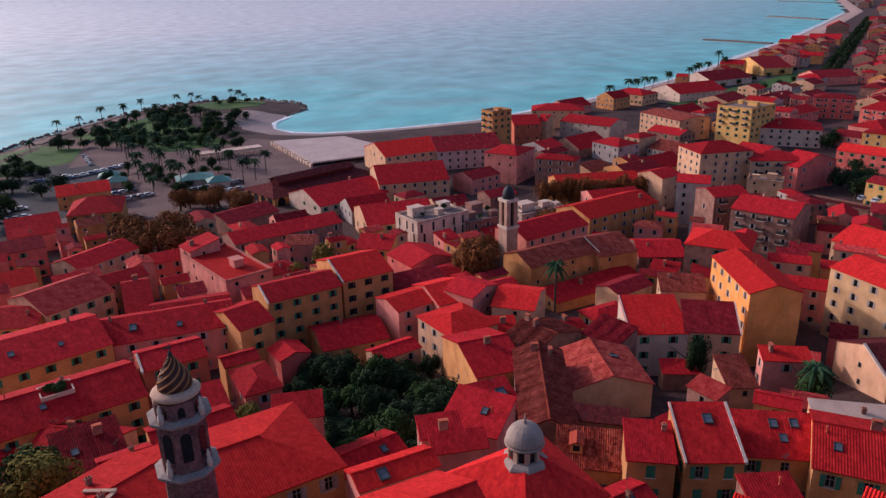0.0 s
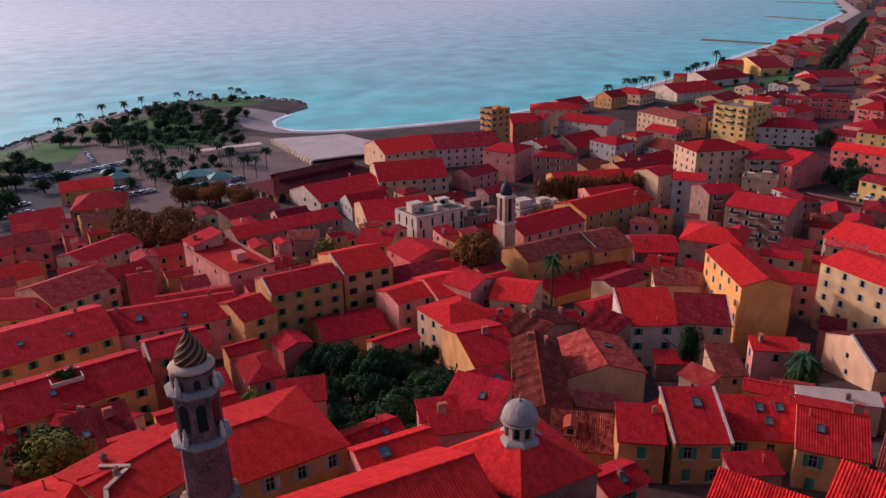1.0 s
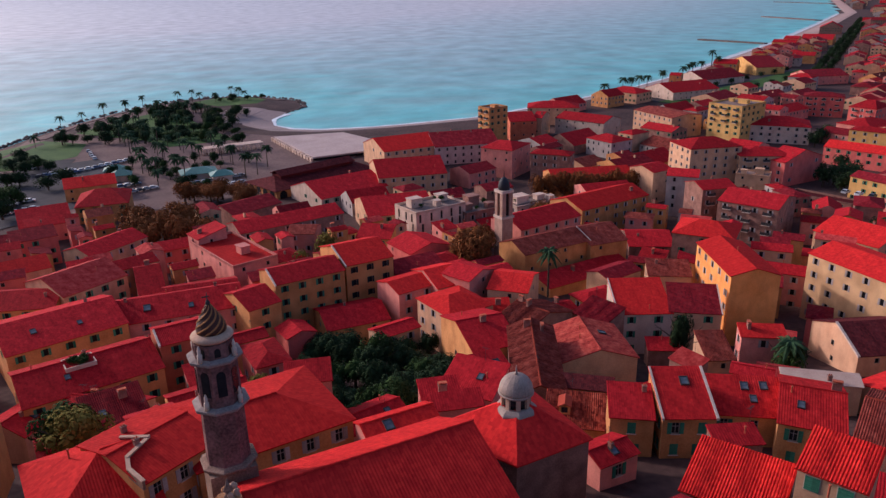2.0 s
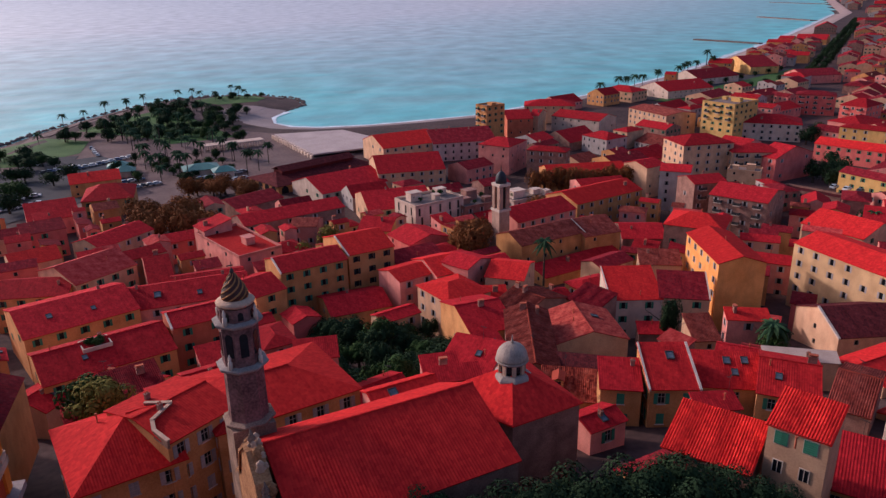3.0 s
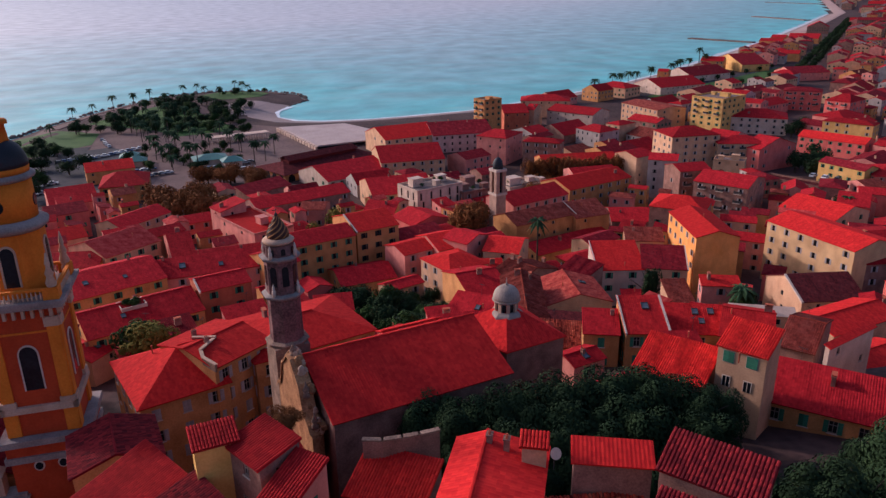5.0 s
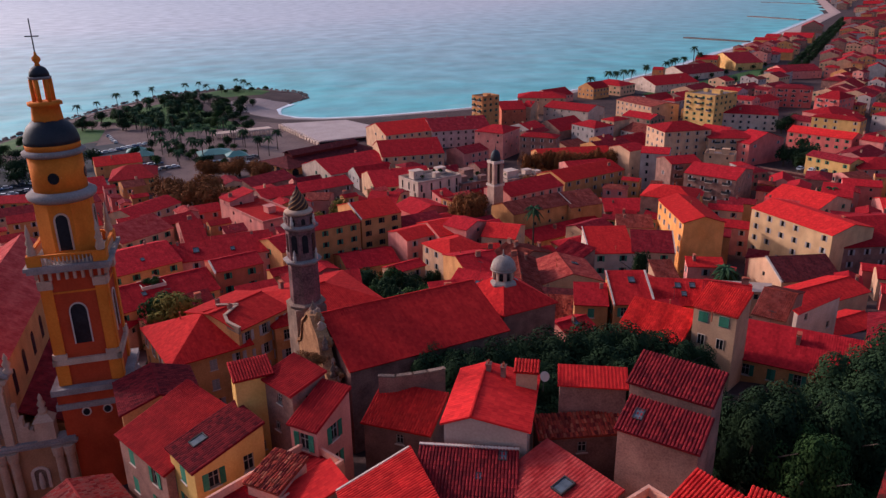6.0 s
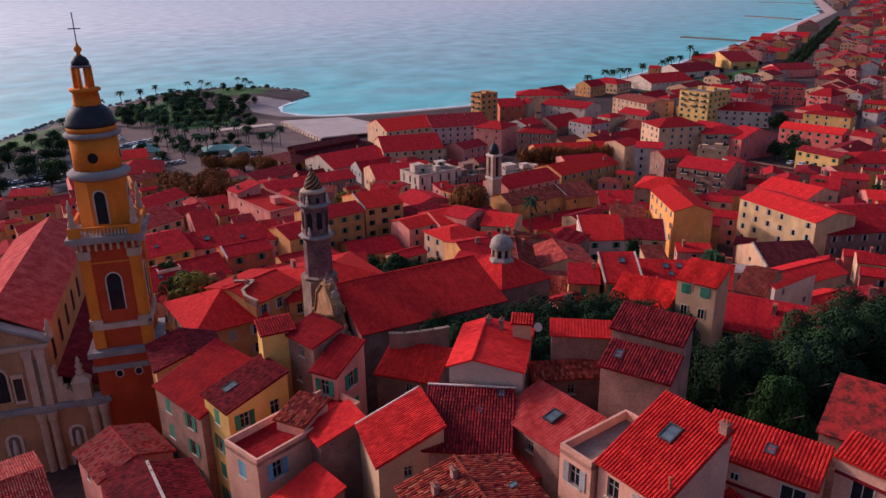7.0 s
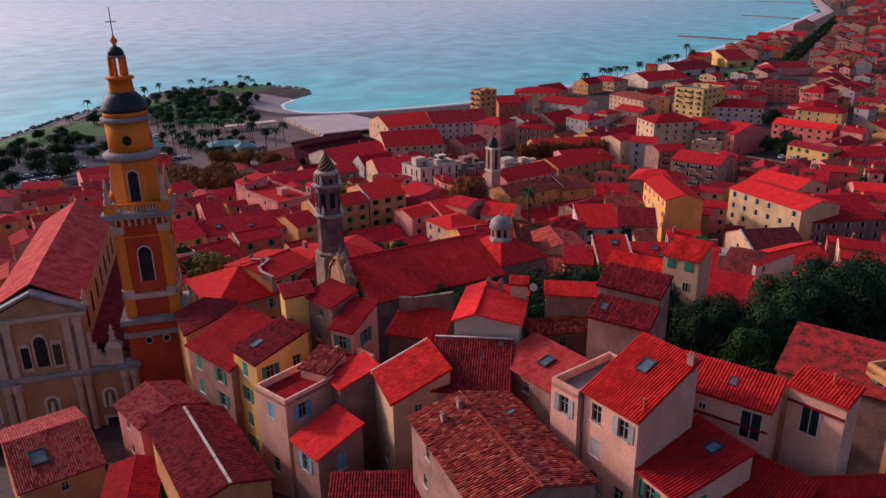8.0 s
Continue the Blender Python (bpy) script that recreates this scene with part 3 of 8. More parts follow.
def chimney_mesh(kind):
    if kind not in CHIM:
        bm = bmesh.new()
        if kind == "stack":
            box(bm, -0.28, 0.28, -0.2, 0.2, -0.9, 0.45, 0)
            box(bm, -0.34, 0.34, -0.26, 0.26, 0.45, 0.54, 0)
            for x in (-0.13, 0.13):
                lathe(bm, [(0.085, 0.54), (0.07, 0.8)], 8, 1, x)
        elif kind == "wide":
            box(bm, -0.55, 0.55, -0.25, 0.25, -1.0, 0.75, 0)
            box(bm, -0.62, 0.62, -0.32, 0.32, 0.75, 0.83, 0)
            for x in (-0.38, -0.13, 0.13, 0.38):
                box(bm, x - 0.05, x + 0.05, -0.22, 0.22, 0.83, 1.02, 1)
            box(bm, -0.6, 0.6, -0.3, 0.3, 1.02, 1.1, 1)
        else:
            lathe(bm, [(0.09, -0.6), (0.09, 0.55), (0.15, 0.56), (0.13, 0.66)], 8, 1)
        CHIM[kind] = mesh_of("chimney", bm, [WALL["stone"], TERRA])
    return CHIM[kind]


BITS = {}


def dormer_mesh(rm):
    """A small dormer with its own pitched roof, window to the front."""
    if rm.name not in BITS:
        bm = bmesh.new()
        box(bm, -0.75, 0.75, -0.9, 1.6, -0.6, 0.95, 0)
        box(bm, -0.42, 0.42, -0.93, -0.85, 0.05, 0.85, 2)
        for sx in (-1, 1):
            v = [bm.verts.new(p) for p in ((sx * 0.95, -1.1, 0.92), (sx * 0.95, 1.7, 0.92), (0, 1.7, 1.38), (0, -1.1, 1.38), (sx * 0.95, -1.1, 1.0), (sx * 0.95, 1.7, 1.0), (0, 1.7, 1.46), (0, -1.1, 1.46))]
            for f in ((0, 1, 2, 3), (4, 5, 6, 7), (0, 1, 5, 4), (0, 3, 7, 4)):
                bm.faces.new([v[i] for i in f]).material_index = 1
        bmesh.ops.recalc_face_normals(bm, faces=bm.faces[:])
        BITS[rm.name] = mesh_of("dormer", bm, [WALL["ochre"], rm, GLASS])
    return BITS[rm.name]


def balcony_meshes():
    """A balcony: its slab, and the railing that stands round it."""
    if "balcony" not in BITS:
        bm = bmesh.new()
        box(bm, -1.2, 1.2, -1.0, 0.05, -0.16, 0.0)
        slab = mesh_of("balcony", bm, TRIM)
        bm = bmesh.new()
        prism(bm, [(-1.2, 0.0), (-1.2, -1.0), (1.2, -1.0), (1.2, 0.0), (1.15, 0.0), (1.15, -0.95), (-1.15, -0.95), (-1.15, 0.0)], 0.12, 0.95)
        BITS["balcony"] = (slab, mesh_of("railing", bm, IRON))
    return BITS["balcony"]


def aerial_mesh():
    if "aerial" not in BITS:
        bm = bmesh.new()
        lathe(bm, [(0.025, -0.3), (0.02, 2.2)], 5)
        box(bm, -0.55, 0.55, -0.015, 0.015, 2.05, 2.09)
        for i in range(6):
            x = -0.5 + i * 0.2
            box(bm, x - 0.012, x + 0.012, -0.3 + 0.03 * i, 0.3 - 0.03 * i, 2.09, 2.11)
        BITS["aerial"] = mesh_of("aerial", bm, IRON)
    return BITS["aerial"]


LIGHT_ME = []
PANE = noisy("roof_light_glass", (0.06, 0.07, 0.085), (0.12, 0.14, 0.16), 0.5, 3, rough=0.25, bump=0)


def skylight_mesh():
    if not LIGHT_ME:
        bm = bmesh.new()
        for x0, x1, y0, y1 in ((-0.45, -0.37, -0.6, 0.6), (0.37, 0.45, -0.6, 0.6), (-0.37, 0.37, -0.6, -0.5), (-0.37, 0.37, 0.5, 0.6)):
            box(bm, x0, x1, y0, y1, -0.05, 0.16, 0)
        box(bm, -0.37, 0.37, -0.5, 0.5, 0.02, 0.10, 1)
        LIGHT_ME.append(mesh_of("skylight", bm, [IRON, PANE]))
    return LIGHT_ME[0]


CAP = ((-0.16, -0.04), (-0.08, 0.09), (0.08, 0.09), (0.16, -0.04))
WALL_WORDS = {"sand": "sand-coloured", "amber": "amber yellow", "ochre": "ochre", "gold": "golden yellow", "yellow": "yellow", "cream": "cream", "pink": "pink", "peach": "peach", "salmon": "salmon red", "white": "pale", "stone": "grey stucco", "grey": "grey", "brick": "terracotta"}
ROOF_WORDS = {"red": "red clay-tile roof", "redb": "bright red tile roof", "tile": "ribbed red channel-tile roof", "tileh": "red roof of coursed tiles", "wine": "dark wine-red tile roof", "brown": "weathered brown tile roof",
              "old": "uneven old mixed-tile roof", "mott": "pale mottled tile roof", "rust": "worn rust-red tile roof", "moss": "lichen-spotted red tile roof", "dark": "dark brown tile roof", "pale": "pale screeded roof", "flat": "flat felted roof"}
SHUT_WORDS = {"green": " and green shutters", "grey": " and grey shutters", "blue": " and blue shutters", "black": " and dark shutters"}


def house(kind, x, y, yaw, L, W, ze, rise, wall, roof, shut, extras=(), base=None, group="old town houses", plain=False, gap=None, ends=True, laid=True, skew=0.0, tops=None):
    """One house. kind: G gabled with the ridge along its length, S a single slope that falls to its front, H hipped, F flat behind a parapet.
    L, W: plan size in metres; ze: height of the eaves; rise: of the ridge over them."""
    USED.update(cells(x, y, yaw, L, W))
    c, s = math.cos(radians(yaw)), math.sin(radians(yaw))
    zg = min(ground_at(x + u * c - v * s, y + u * s + v * c) for u in (-L / 2, L / 2) for v in (-W / 2, W / 2)) - 0.4
    if base is not None:
        zg = base
    zg = min(zg, ze - 3.0)
    close = math.hypot(x, y + 56) < 185
    fine = math.hypot(x, y + 56) < 150
    h = ze - zg
    hs = thing("house", pose(x, y, zg, 0, 0, yaw), f"{WALL_WORDS[wall]} house with a {ROOF_WORDS[roof]}{SHUT_WORDS.get(shut, '')}", "house", group)
    wm, rm = WALL[wall], ROOF[roof]
    rear = h + (rise if kind == "S" else 0)
    bm = bmesh.new()
    sides = ((-L / 2, -W / 2, 0, L, h, (0, -1)), (L / 2, -W / 2, 90, W, h, (1, 0)), (L / 2, W / 2, 180, L, rear, (0, 1)), (-L / 2, W / 2, 270, W, h, (-1, 0)))
    wins = []
    for px, py, turn, width, top, nrm in sides:
        wn_ = (nrm[0] * c - nrm[1] * s, nrm[0] * s + nrm[1] * c)
        to = (0 - x, -45 - y)
        d = math.hypot(*to)
        seen = (wn_[0] * to[0] + wn_[1] * to[1]) / d
        holes = []
        if seen > 0.08 and width > 2.6 and not plain and (ends or turn in (0, 180)):
            many = shut in SHUT
            step = gap or ((2.9 if fine else 3.7) if many else 4.4)
            n = max(1, int((width - 0.6) / step))
            end = kind == "G" and turn in (90, 270)
            if end:
                n = max(1, n // 2)
            ww, wh = ((1.0, 1.6) if fine else (0.85, 1.4)) if many else (0.75, 1.0)
            if shut == "strip":
                n, ww, wh = max(2, int(width / 3.2)), 0.7, 2.6
            row, z = 0, top - 0.75 - wh
            while z > 0.9 and row < 5:
                for i in range(n):
                    if not many and shut != "strip" and RNG.random() < 0.42:
                        continue
                    if many and RNG.random() < (0.55 if end else 0.08):
                        continue
                    holes.append((width * (i + 0.5) / n + (0 if many else RNG.uniform(-0.5, 0.5)), z, ww, wh))
                row += 1
                z -= 3.05
        b2 = bmesh.new()
        pierced(b2, width, 0.0, top, holes)
        m = Matrix.Translation((px, py, 0)) @ Matrix.Rotation(radians(turn), 4, "Z")
        b2.transform(m)
        tmp = bpy.data.meshes.new("t")
        b2.to_mesh(tmp)
        b2.free()
        bm.from_mesh(tmp)
        bpy.data.meshes.remove(tmp)
        wins += [(m @ Matrix.Translation((hx, 0, hz)), hw, hh) for hx, hz, hw, hh in holes]
    if kind == "G":
        for sx in (-1, 1):
            a = [bm.verts.new((sx * L / 2, -W / 2, h)), bm.verts.new((sx * L / 2, W / 2, h)), bm.verts.new((sx * L / 2, skew, h + rise - 0.08))]
            bm.faces.new(a if sx > 0 else a[::-1])
    if kind == "S":
        for sx in (-1, 1):
            a = [bm.verts.new((sx * L / 2, -W / 2, h)), bm.verts.new((sx * L / 2, W / 2, h)), bm.verts.new((sx * L / 2, W / 2, h + rise - 0.05))]
            bm.faces.new(a if sx > 0 else a[::-1])
    part("wall", bm, wm, hs)
    # roof
    o = 0.32
    ribs = 0.27 if close and roof in ("tile", "wine", "old", "brown") and kind in "GS" else 0.0
    laid = laid and math.hypot(x, y + 56) < 98 and roof in TILES and kind in "GS"
    ribs = 0.0 if laid else ribs
    bm = bmesh.new()
    uvl = bm.loops.layers.uv.new("UVMap")
    if kind == "G":
        ka, kb = rise / (W / 2 + skew), rise / (W / 2 - skew)
        e = 0.02
        slope(bm, uvl, (-L / 2 - 0.2, -W / 2 - o, h - o * ka + e), (L + 0.4, 0, 0), (0, W / 2 + skew + o, rise + o * ka), ribs)
        slope(bm, uvl, (L / 2 + 0.2, W / 2 + o, h - o * kb + e), (-L - 0.4, 0, 0), (0, -W / 2 + skew - o, rise + o * kb), ribs)
    elif kind == "S":
        k = rise / W
        slope(bm, uvl, (-L / 2 - 0.2, -W / 2 - o, h - o * k + 0.02), (L + 0.4, 0, 0), (0, W + o + 0.15, (W + o + 0.15) * k), ribs)
    elif kind == "H":
        r = max(0.05, L / 2 - W / 2) if L > W else 0.05
        r = max(r, L * 0.14)
        A, B, C, D = ((-L / 2 - o, -W / 2 - o, h), (L / 2 + o, -W / 2 - o, h), (L / 2 + o, W / 2 + o, h), (-L / 2 - o, W / 2 + o, h))
        p_, q_ = tops or (-r, r)
        P, Q = (p_, 0, h + rise), (q_, 0, h + rise)
        tri_slope(bm, uvl, (A, B, Q, P))
        tri_slope(bm, uvl, (B, C, Q))
        tri_slope(bm, uvl, (C, D, P, Q))
        tri_slope(bm, uvl, (D, A, P))
        bm.faces.new([bm.verts.new((p[0], p[1], h - 0.16)) for p in (D, C, B, A)])
    else:
        f = bm.faces.new([bm.verts.new(p) for p in ((-L / 2 + 0.22, -W / 2 + 0.22, h - 0.35), (L / 2 - 0.22, -W / 2 + 0.22, h - 0.35), (L / 2 - 0.22, W / 2 - 0.22, h - 0.35), (-L / 2 + 0.22, W / 2 - 0.22, h - 0.35))])
        for lp in f.loops:
            lp[uvl].uv = (lp.vert.co.x, lp.vert.co.y)
    bmesh.ops.remove_doubles(bm, verts=bm.verts[:], dist=0.004)
    rf = part("roof", bm, rm, hs)
    if kind == "F":
        bm = bmesh.new()
        for x0, x1, y0, y1 in ((-L / 2, L / 2, -W / 2, -W / 2 + 0.22), (-L / 2, L / 2, W / 2 - 0.22, W / 2), (-L / 2, -L / 2 + 0.22, -W / 2 + 0.22, W / 2 - 0.22), (L / 2 - 0.22, L / 2, -W / 2 + 0.22, W / 2 - 0.22)):
            box(bm, x0, x1, y0, y1, h - 0.4, h + 0.35)
        part("parapet", bm, wm, hs)
    elif kind in "GH" and close:
        # capping tiles of the ridge
        r = L / 2 + 0.2 if kind == "G" else max(0.05, L * 0.14, L / 2 - W / 2)
        bm = bmesh.new()
        uv2 = bm.loops.layers.uv.new("UVMap")
        n = max(2, int(2 * r / 0.45))
        for i in range(n):
            a, b = -r + 2 * r * i / n, -r + 2 * r * (i + 1) / n + 0.05
            if tops:
                a, b = tops[0] + (tops[1] - tops[0]) * i / n, tops[0] + (tops[1] - tops[0]) * (i + 1) / n + 0.05
            z = h + rise + 0.03 + RNG.uniform(0, 0.03)
            v0 = [bm.verts.new((a, skew + yy, z + zz)) for yy, zz in CAP]
            v1 = [bm.verts.new((b, skew + yy * 0.85, z + zz * 0.8)) for yy, zz in CAP]
            for q in range(3):
                bm.faces.new((v0[q], v1[q], v1[q + 1], v0[q + 1]))
        part("ridge_tiles", bm, ROOF["old"] if roof in ("old", "brown") else rm, rf)
    if laid:
        bm = bmesh.new()
        wild = {"old": 1.0, "brown": 0.5, "mott": 0.5, "wine": 0.3, "tile": 0.12, "red": 0.15}[roof]
        if kind == "G":
            k = rise / (W / 2)
            laid_tiles(bm, (-L / 2 - 0.2, -W / 2 - o, h - o * k + 0.02), (L + 0.4, 0, 0), (0, W / 2 + o, rise + o * k), wild)
            laid_tiles(bm, (L / 2 + 0.2, W / 2 + o, h - o * k + 0.02), (-L - 0.4, 0, 0), (0, -W / 2 - o, rise + o * k), wild)
        else:
            k = rise / W
            laid_tiles(bm, (-L / 2 - 0.2, -W / 2 - o, h - o * k + 0.02), (L + 0.4, 0, 0), (0, W + o + 0.15, (W + o + 0.15) * k), wild)
        part("tiles", bm, TILES[roof], rf)["kind"] = "stuff"
    # eaves band under the roof
    if kind != "F" and close:
        bm = bmesh.new()
        box(bm, -L / 2, L / 2, -W / 2 - 0.14, -W / 2 - 0.002, h - 0.26, h - 0.10)
        part("cornice", bm, TRIM if RNG.random() < 0.6 else wm, hs)
    # windows
    for m, ww, wh in wins:
        fr, pn, sh, one, sl = window_meshes(ww, wh, shut)
        if fine:
            wo = share("window", fr, hs, m)
            share("pane", pn, wo)
            share("sill", sl, wo)
            if sh is not None:
                r = RNG.random()
                if r < 0.62:
                    share("shutter", sh, wo, Matrix.Translation((-ww / 2 - ww * 0.52, 0, 0)))
                    share("shutter", sh, wo, Matrix.Translation((ww / 2, 0, 0)))
                elif r < 0.85:
                    share("shutter", sh, wo, Matrix.Translation((-ww * 0.52, 0.06, 0)))
                    share("shutter", sh, wo, Matrix.Translation((0, 0.06, 0)))
        else:
            share("window", one, hs, m)
    # chimneys and roof lights
    if not plain and not extras and y > 32:
        for i in range((RNG.choice((1, 2, 2, 3)) if L * W > 70 and close else RNG.choice((0, 1, 1))) if kind != "F" else 0):
            px, py = RNG.uniform(-0.4, 0.4) * L, RNG.uniform(-0.32, 0.32) * W
            k = rise / (W / 2) if kind in "GH" else rise / W
            pz = h + (rise - abs(py) * k if kind in "GH" else (py + W / 2) * k)
            if kind == "H" and abs(px) > L * 0.2:
                continue
            share("chimney", chimney_mesh(RNG.choice(("stack", "pipe", "wide"))), rf, pose(px, py, pz + 0.25, 0, 0, RNG.choice((0, 90))))
        if kind in "GS" and close and roof in ("tileh", "wine", "tile", "red") and not extras and RNG.random() < 0.22:
            k = rise / (W / 2) if kind == "G" else rise / W
            py = -W * 0.25 if kind == "G" else 0.0
            pz = h + rise / 2
            share("skylight", skylight_mesh(), rf, pose(RNG.uniform(-0.3, 0.3) * L, py, pz + 0.05, math.degrees(math.atan(k)), 0, 0))
        if kind in "GS" and close:
            run = W / 2 if kind == "G" else W
            k = rise / run
            if L > 6.5 and run > 3.0 and RNG.random() < 0.14:
                f = RNG.uniform(0.35, 0.6)
                share("dormer", dormer_mesh(rm), rf, pose(RNG.uniform(-0.35, 0.35) * L, -W / 2 + run * f, h + rise * f, 0, 0, 0))
            if RNG.random() < 0.45:
                share("aerial", aerial_mesh(), rf, pose(RNG.uniform(-0.45, 0.45) * L, -W / 2 + run * 0.96, h + rise * 0.94, 0, 0, RNG.uniform(0, 180)))
    for ex in extras:
        k = rise / (W / 2) if kind == "G" else rise / max(W, 0.1)
        if ex[0] == "skylight":
            _, px, f, sc = ex
            run = W / 2 if kind == "G" else W
            share("skylight", skylight_mesh(), rf, pose(px, -W / 2 + run * f, h + rise * f + 0.04, math.degrees(math.atan(k)), 0, 0) @ Matrix.Scale(sc, 4))
        elif ex[0] == "verge":
            _, sd, wide = ex
            run = W / 2 if kind == "G" else W
            bm = bmesh.new()
            ex_ = sd * (L / 2 + 0.05)
            pts = [(-W / 2 - o, h - o * k), (-W / 2 + run, h + rise)]
            v = [bm.verts.new((ex_ + dx, py, pz + dz)) for py, pz in pts for dx, dz in ((-wide / 3, -0.2), (wide / 3, -0.2), (wide / 3, 0.15), (-wide / 3, 0.15))]
            for f in ((0, 1, 2, 3), (7, 6, 5, 4), (0, 4, 5, 1), (1, 5, 6, 2), (2, 6, 7, 3), (3, 7, 4, 0)):
                bm.faces.new([v[i] for i in f])
            bmesh.ops.recalc_face_normals(bm, faces=bm.faces[:])
            part("verge", bm, TRIM, rf, "whitewashed verge")
        elif ex[0] == "ridge":
            bm = bmesh.new()
            ry = 0 if kind == "G" else W / 2
            box(bm, -L / 2 - 0.2, L / 2 + 0.2, ry - 0.13, ry + 0.13, h + rise - 0.05, h + rise + 0.14)
            part("ridge_capping", bm, TRIM, rf, "whitewashed ridge")
        elif ex[0] == "aerial":
            _, px, py = ex
            share("aerial", aerial_mesh(), rf, pose(px, py, h + rise - abs(py) * k, 0, 0, 30))
        elif ex[0] == "door":
            _, px, dz, w_, h_ = ex
            bm = bmesh.new()
            box(bm, px - w_ / 2, px + w_ / 2, -W / 2 - 0.03, -W / 2 + 0.05, h - dz, h - dz + h_)
            dr = part("door", bm, GLASS, hs, "dark glazed opening")
            bm = bmesh.new()
            for x0, x1, z0, z1 in ((px - w_ / 2 - 0.09, px - w_ / 2, h - dz, h - dz + h_ + 0.09), (px + w_ / 2, px + w_ / 2 + 0.09, h - dz, h - dz + h_ + 0.09), (px - w_ / 2, px + w_ / 2, h - dz + h_, h - dz + h_ + 0.09), (px - 0.03, px + 0.03, h - dz, h - dz + h_)):
                box(bm, x0, x1, -W / 2 - 0.08, -W / 2 - 0.005, z0, z1)
            part("door_frame", bm, TRIM, dr)
        elif ex[0] == "shutters":
            _, px, dz, w_, h_ = ex
            bm = bmesh.new()
            box(bm, px - w_ / 2 - 0.1, px + w_ / 2 + 0.1, -W / 2 - 0.03, -W / 2 + 0.05, h - dz - 0.1, h - dz + h_ + 0.1)
            wo = part("window", bm, TRIM, hs)
            leaf_me = window_meshes(w_, h_, "green")[2]
            for x0 in (px - w_ * 0.52, px):
                share("shutter", leaf_me, wo, Matrix.Translation((x0, -W / 2 - 0.032, h - dz)), "closed green louvred shutter")
        elif ex[0] == "band":
            # sloping tile course on the wall
            bm = bmesh.new()
            box(bm, -L / 2, L / 2, -W / 2 - 0.22, -W / 2 - 0.004, h - ex[1] - 0.12, h - ex[1])
            part("tile_course", bm, ROOF["wine"], hs, "projecting course of red tiles")
        elif ex[0] == "balcony":
            _, rows, cols = ex
            for r_ in range(rows):
                zb = h - 0.75 - 1.5 - r_ * 3.05
                if zb < 1.5:
                    break
                for i in range(cols):
                    slab, rail = balcony_meshes()
                    bo = share("balcony", slab, hs, pose(L * ((i + 0.5) / cols - 0.5), -W / 2, zb, 0, 0, 0))
                    share("railing", rail, bo)
        elif ex[0] == "hut":
            _, px, py, w_, d_, h_ = ex
            bm = bmesh.new()
            box(bm, px - w_ / 2, px + w_ / 2, py - d_ / 2, py + d_ / 2, h - 0.3, h + h_)
            box(bm, px - w_ / 2 - 0.2, px + w_ / 2 + 0.2, py - d_ / 2 - 0.2, py + d_ / 2 + 0.2, h + h_, h + h_ + 0.18)
            part("stair_head", bm, wm, rf)
        elif ex[0] == "stack":
            _, px, py = ex
            share("chimney", chimney_mesh("stack"), rf, pose(px, py, h + (rise - abs(py) * k if kind == "G" else (py + W / 2) * k) + 0.3))
        elif ex[0] == "pipe":
            _, px, py = ex
            share("chimney", chimney_mesh("pipe"), rf, pose(px, py, h + (rise - abs(py) * k if kind == "G" else (py + W / 2) * k) + 0.3))
    return hs


# ---------------------------------------------------------------- basilica: campanile
def arch_panel(bm, w, z0, z1, y, depth, mat=0, n=10, cx=0.0):
    """An upright panel with a round head, facing -y."""
    r = w / 2
    pts = [(cx - r, z0), (cx + r, z0)] + [(cx + r * math.cos(math.pi * i / n), z1 - r + r * math.sin(math.pi * i / n)) for i in range(n + 1)]
    a = [bm.verts.new((px, y, pz)) for px, pz in pts]
    b = [bm.verts.new((px, y + depth, pz)) for px, pz in pts]
    bm.faces.new(a).material_index = mat
    bm.faces.new(b[::-1]).material_index = mat
    for i in range(len(pts)):
        j = (i + 1) % len(pts)
        bm.faces.new((a[j], a[i], b[i], b[j])).material_index = mat


def arch_frame(bm, w, z0, z1, y, depth, t, mat=0, n=10, cx=0.0):
    """The band round a round-headed opening, facing -y."""
    def line(r, lift):
        return [(cx - r, z0), *[(cx - r * math.cos(math.pi * i / n), z1 - w / 2 + r * math.sin(math.pi * i / n)) for i in range(n + 1)], (cx + r, z0)]
    I, O = line(w / 2, 0), line(w / 2 + t, t)
    for k in range(len(I) - 1):
        for f in (((I[k], y), (I[k + 1], y), (O[k + 1], y), (O[k], y)), ((O[k], y), (O[k + 1], y), (O[k + 1], y + depth), (O[k], y + depth)), ((I[k + 1], y), (I[k], y), (I[k], y + depth), (I[k + 1], y + depth))):
            bm.faces.new([bm.verts.new((p[0], yy, p[1])) for p, yy in f]).material_index = mat


def turned(name, rings, mat, parent, at=(0, 0, 0), sides=12, label="", smooth=True):
    bm = bmesh.new()
    lathe(bm, rings, sides)
    ob = part(name, bm, mat, parent, label, smooth)
    ob.matrix_basis = Matrix.Translation(at)
    return ob


PLUM = noisy("stained_plum_render", (0.07, 0.034, 0.034), (0.26, 0.125, 0.115), 0.5, 4, bump=0.4)
CARVED = noisy("carved_warm_stone", (0.16, 0.065, 0.028), (0.50, 0.25, 0.115), 0.6, 4, bump=0.6)
TB = 23.0
tower = thing("bell_tower", pose(-43.6, 38.5, TB, 0, 0, 16), "saffron and red baroque bell tower with black tiled domes", "bell tower")


def four(fn):
    for q in range(4):
        fn(Matrix.Rotation(q * math.pi / 2, 4, "Z"))


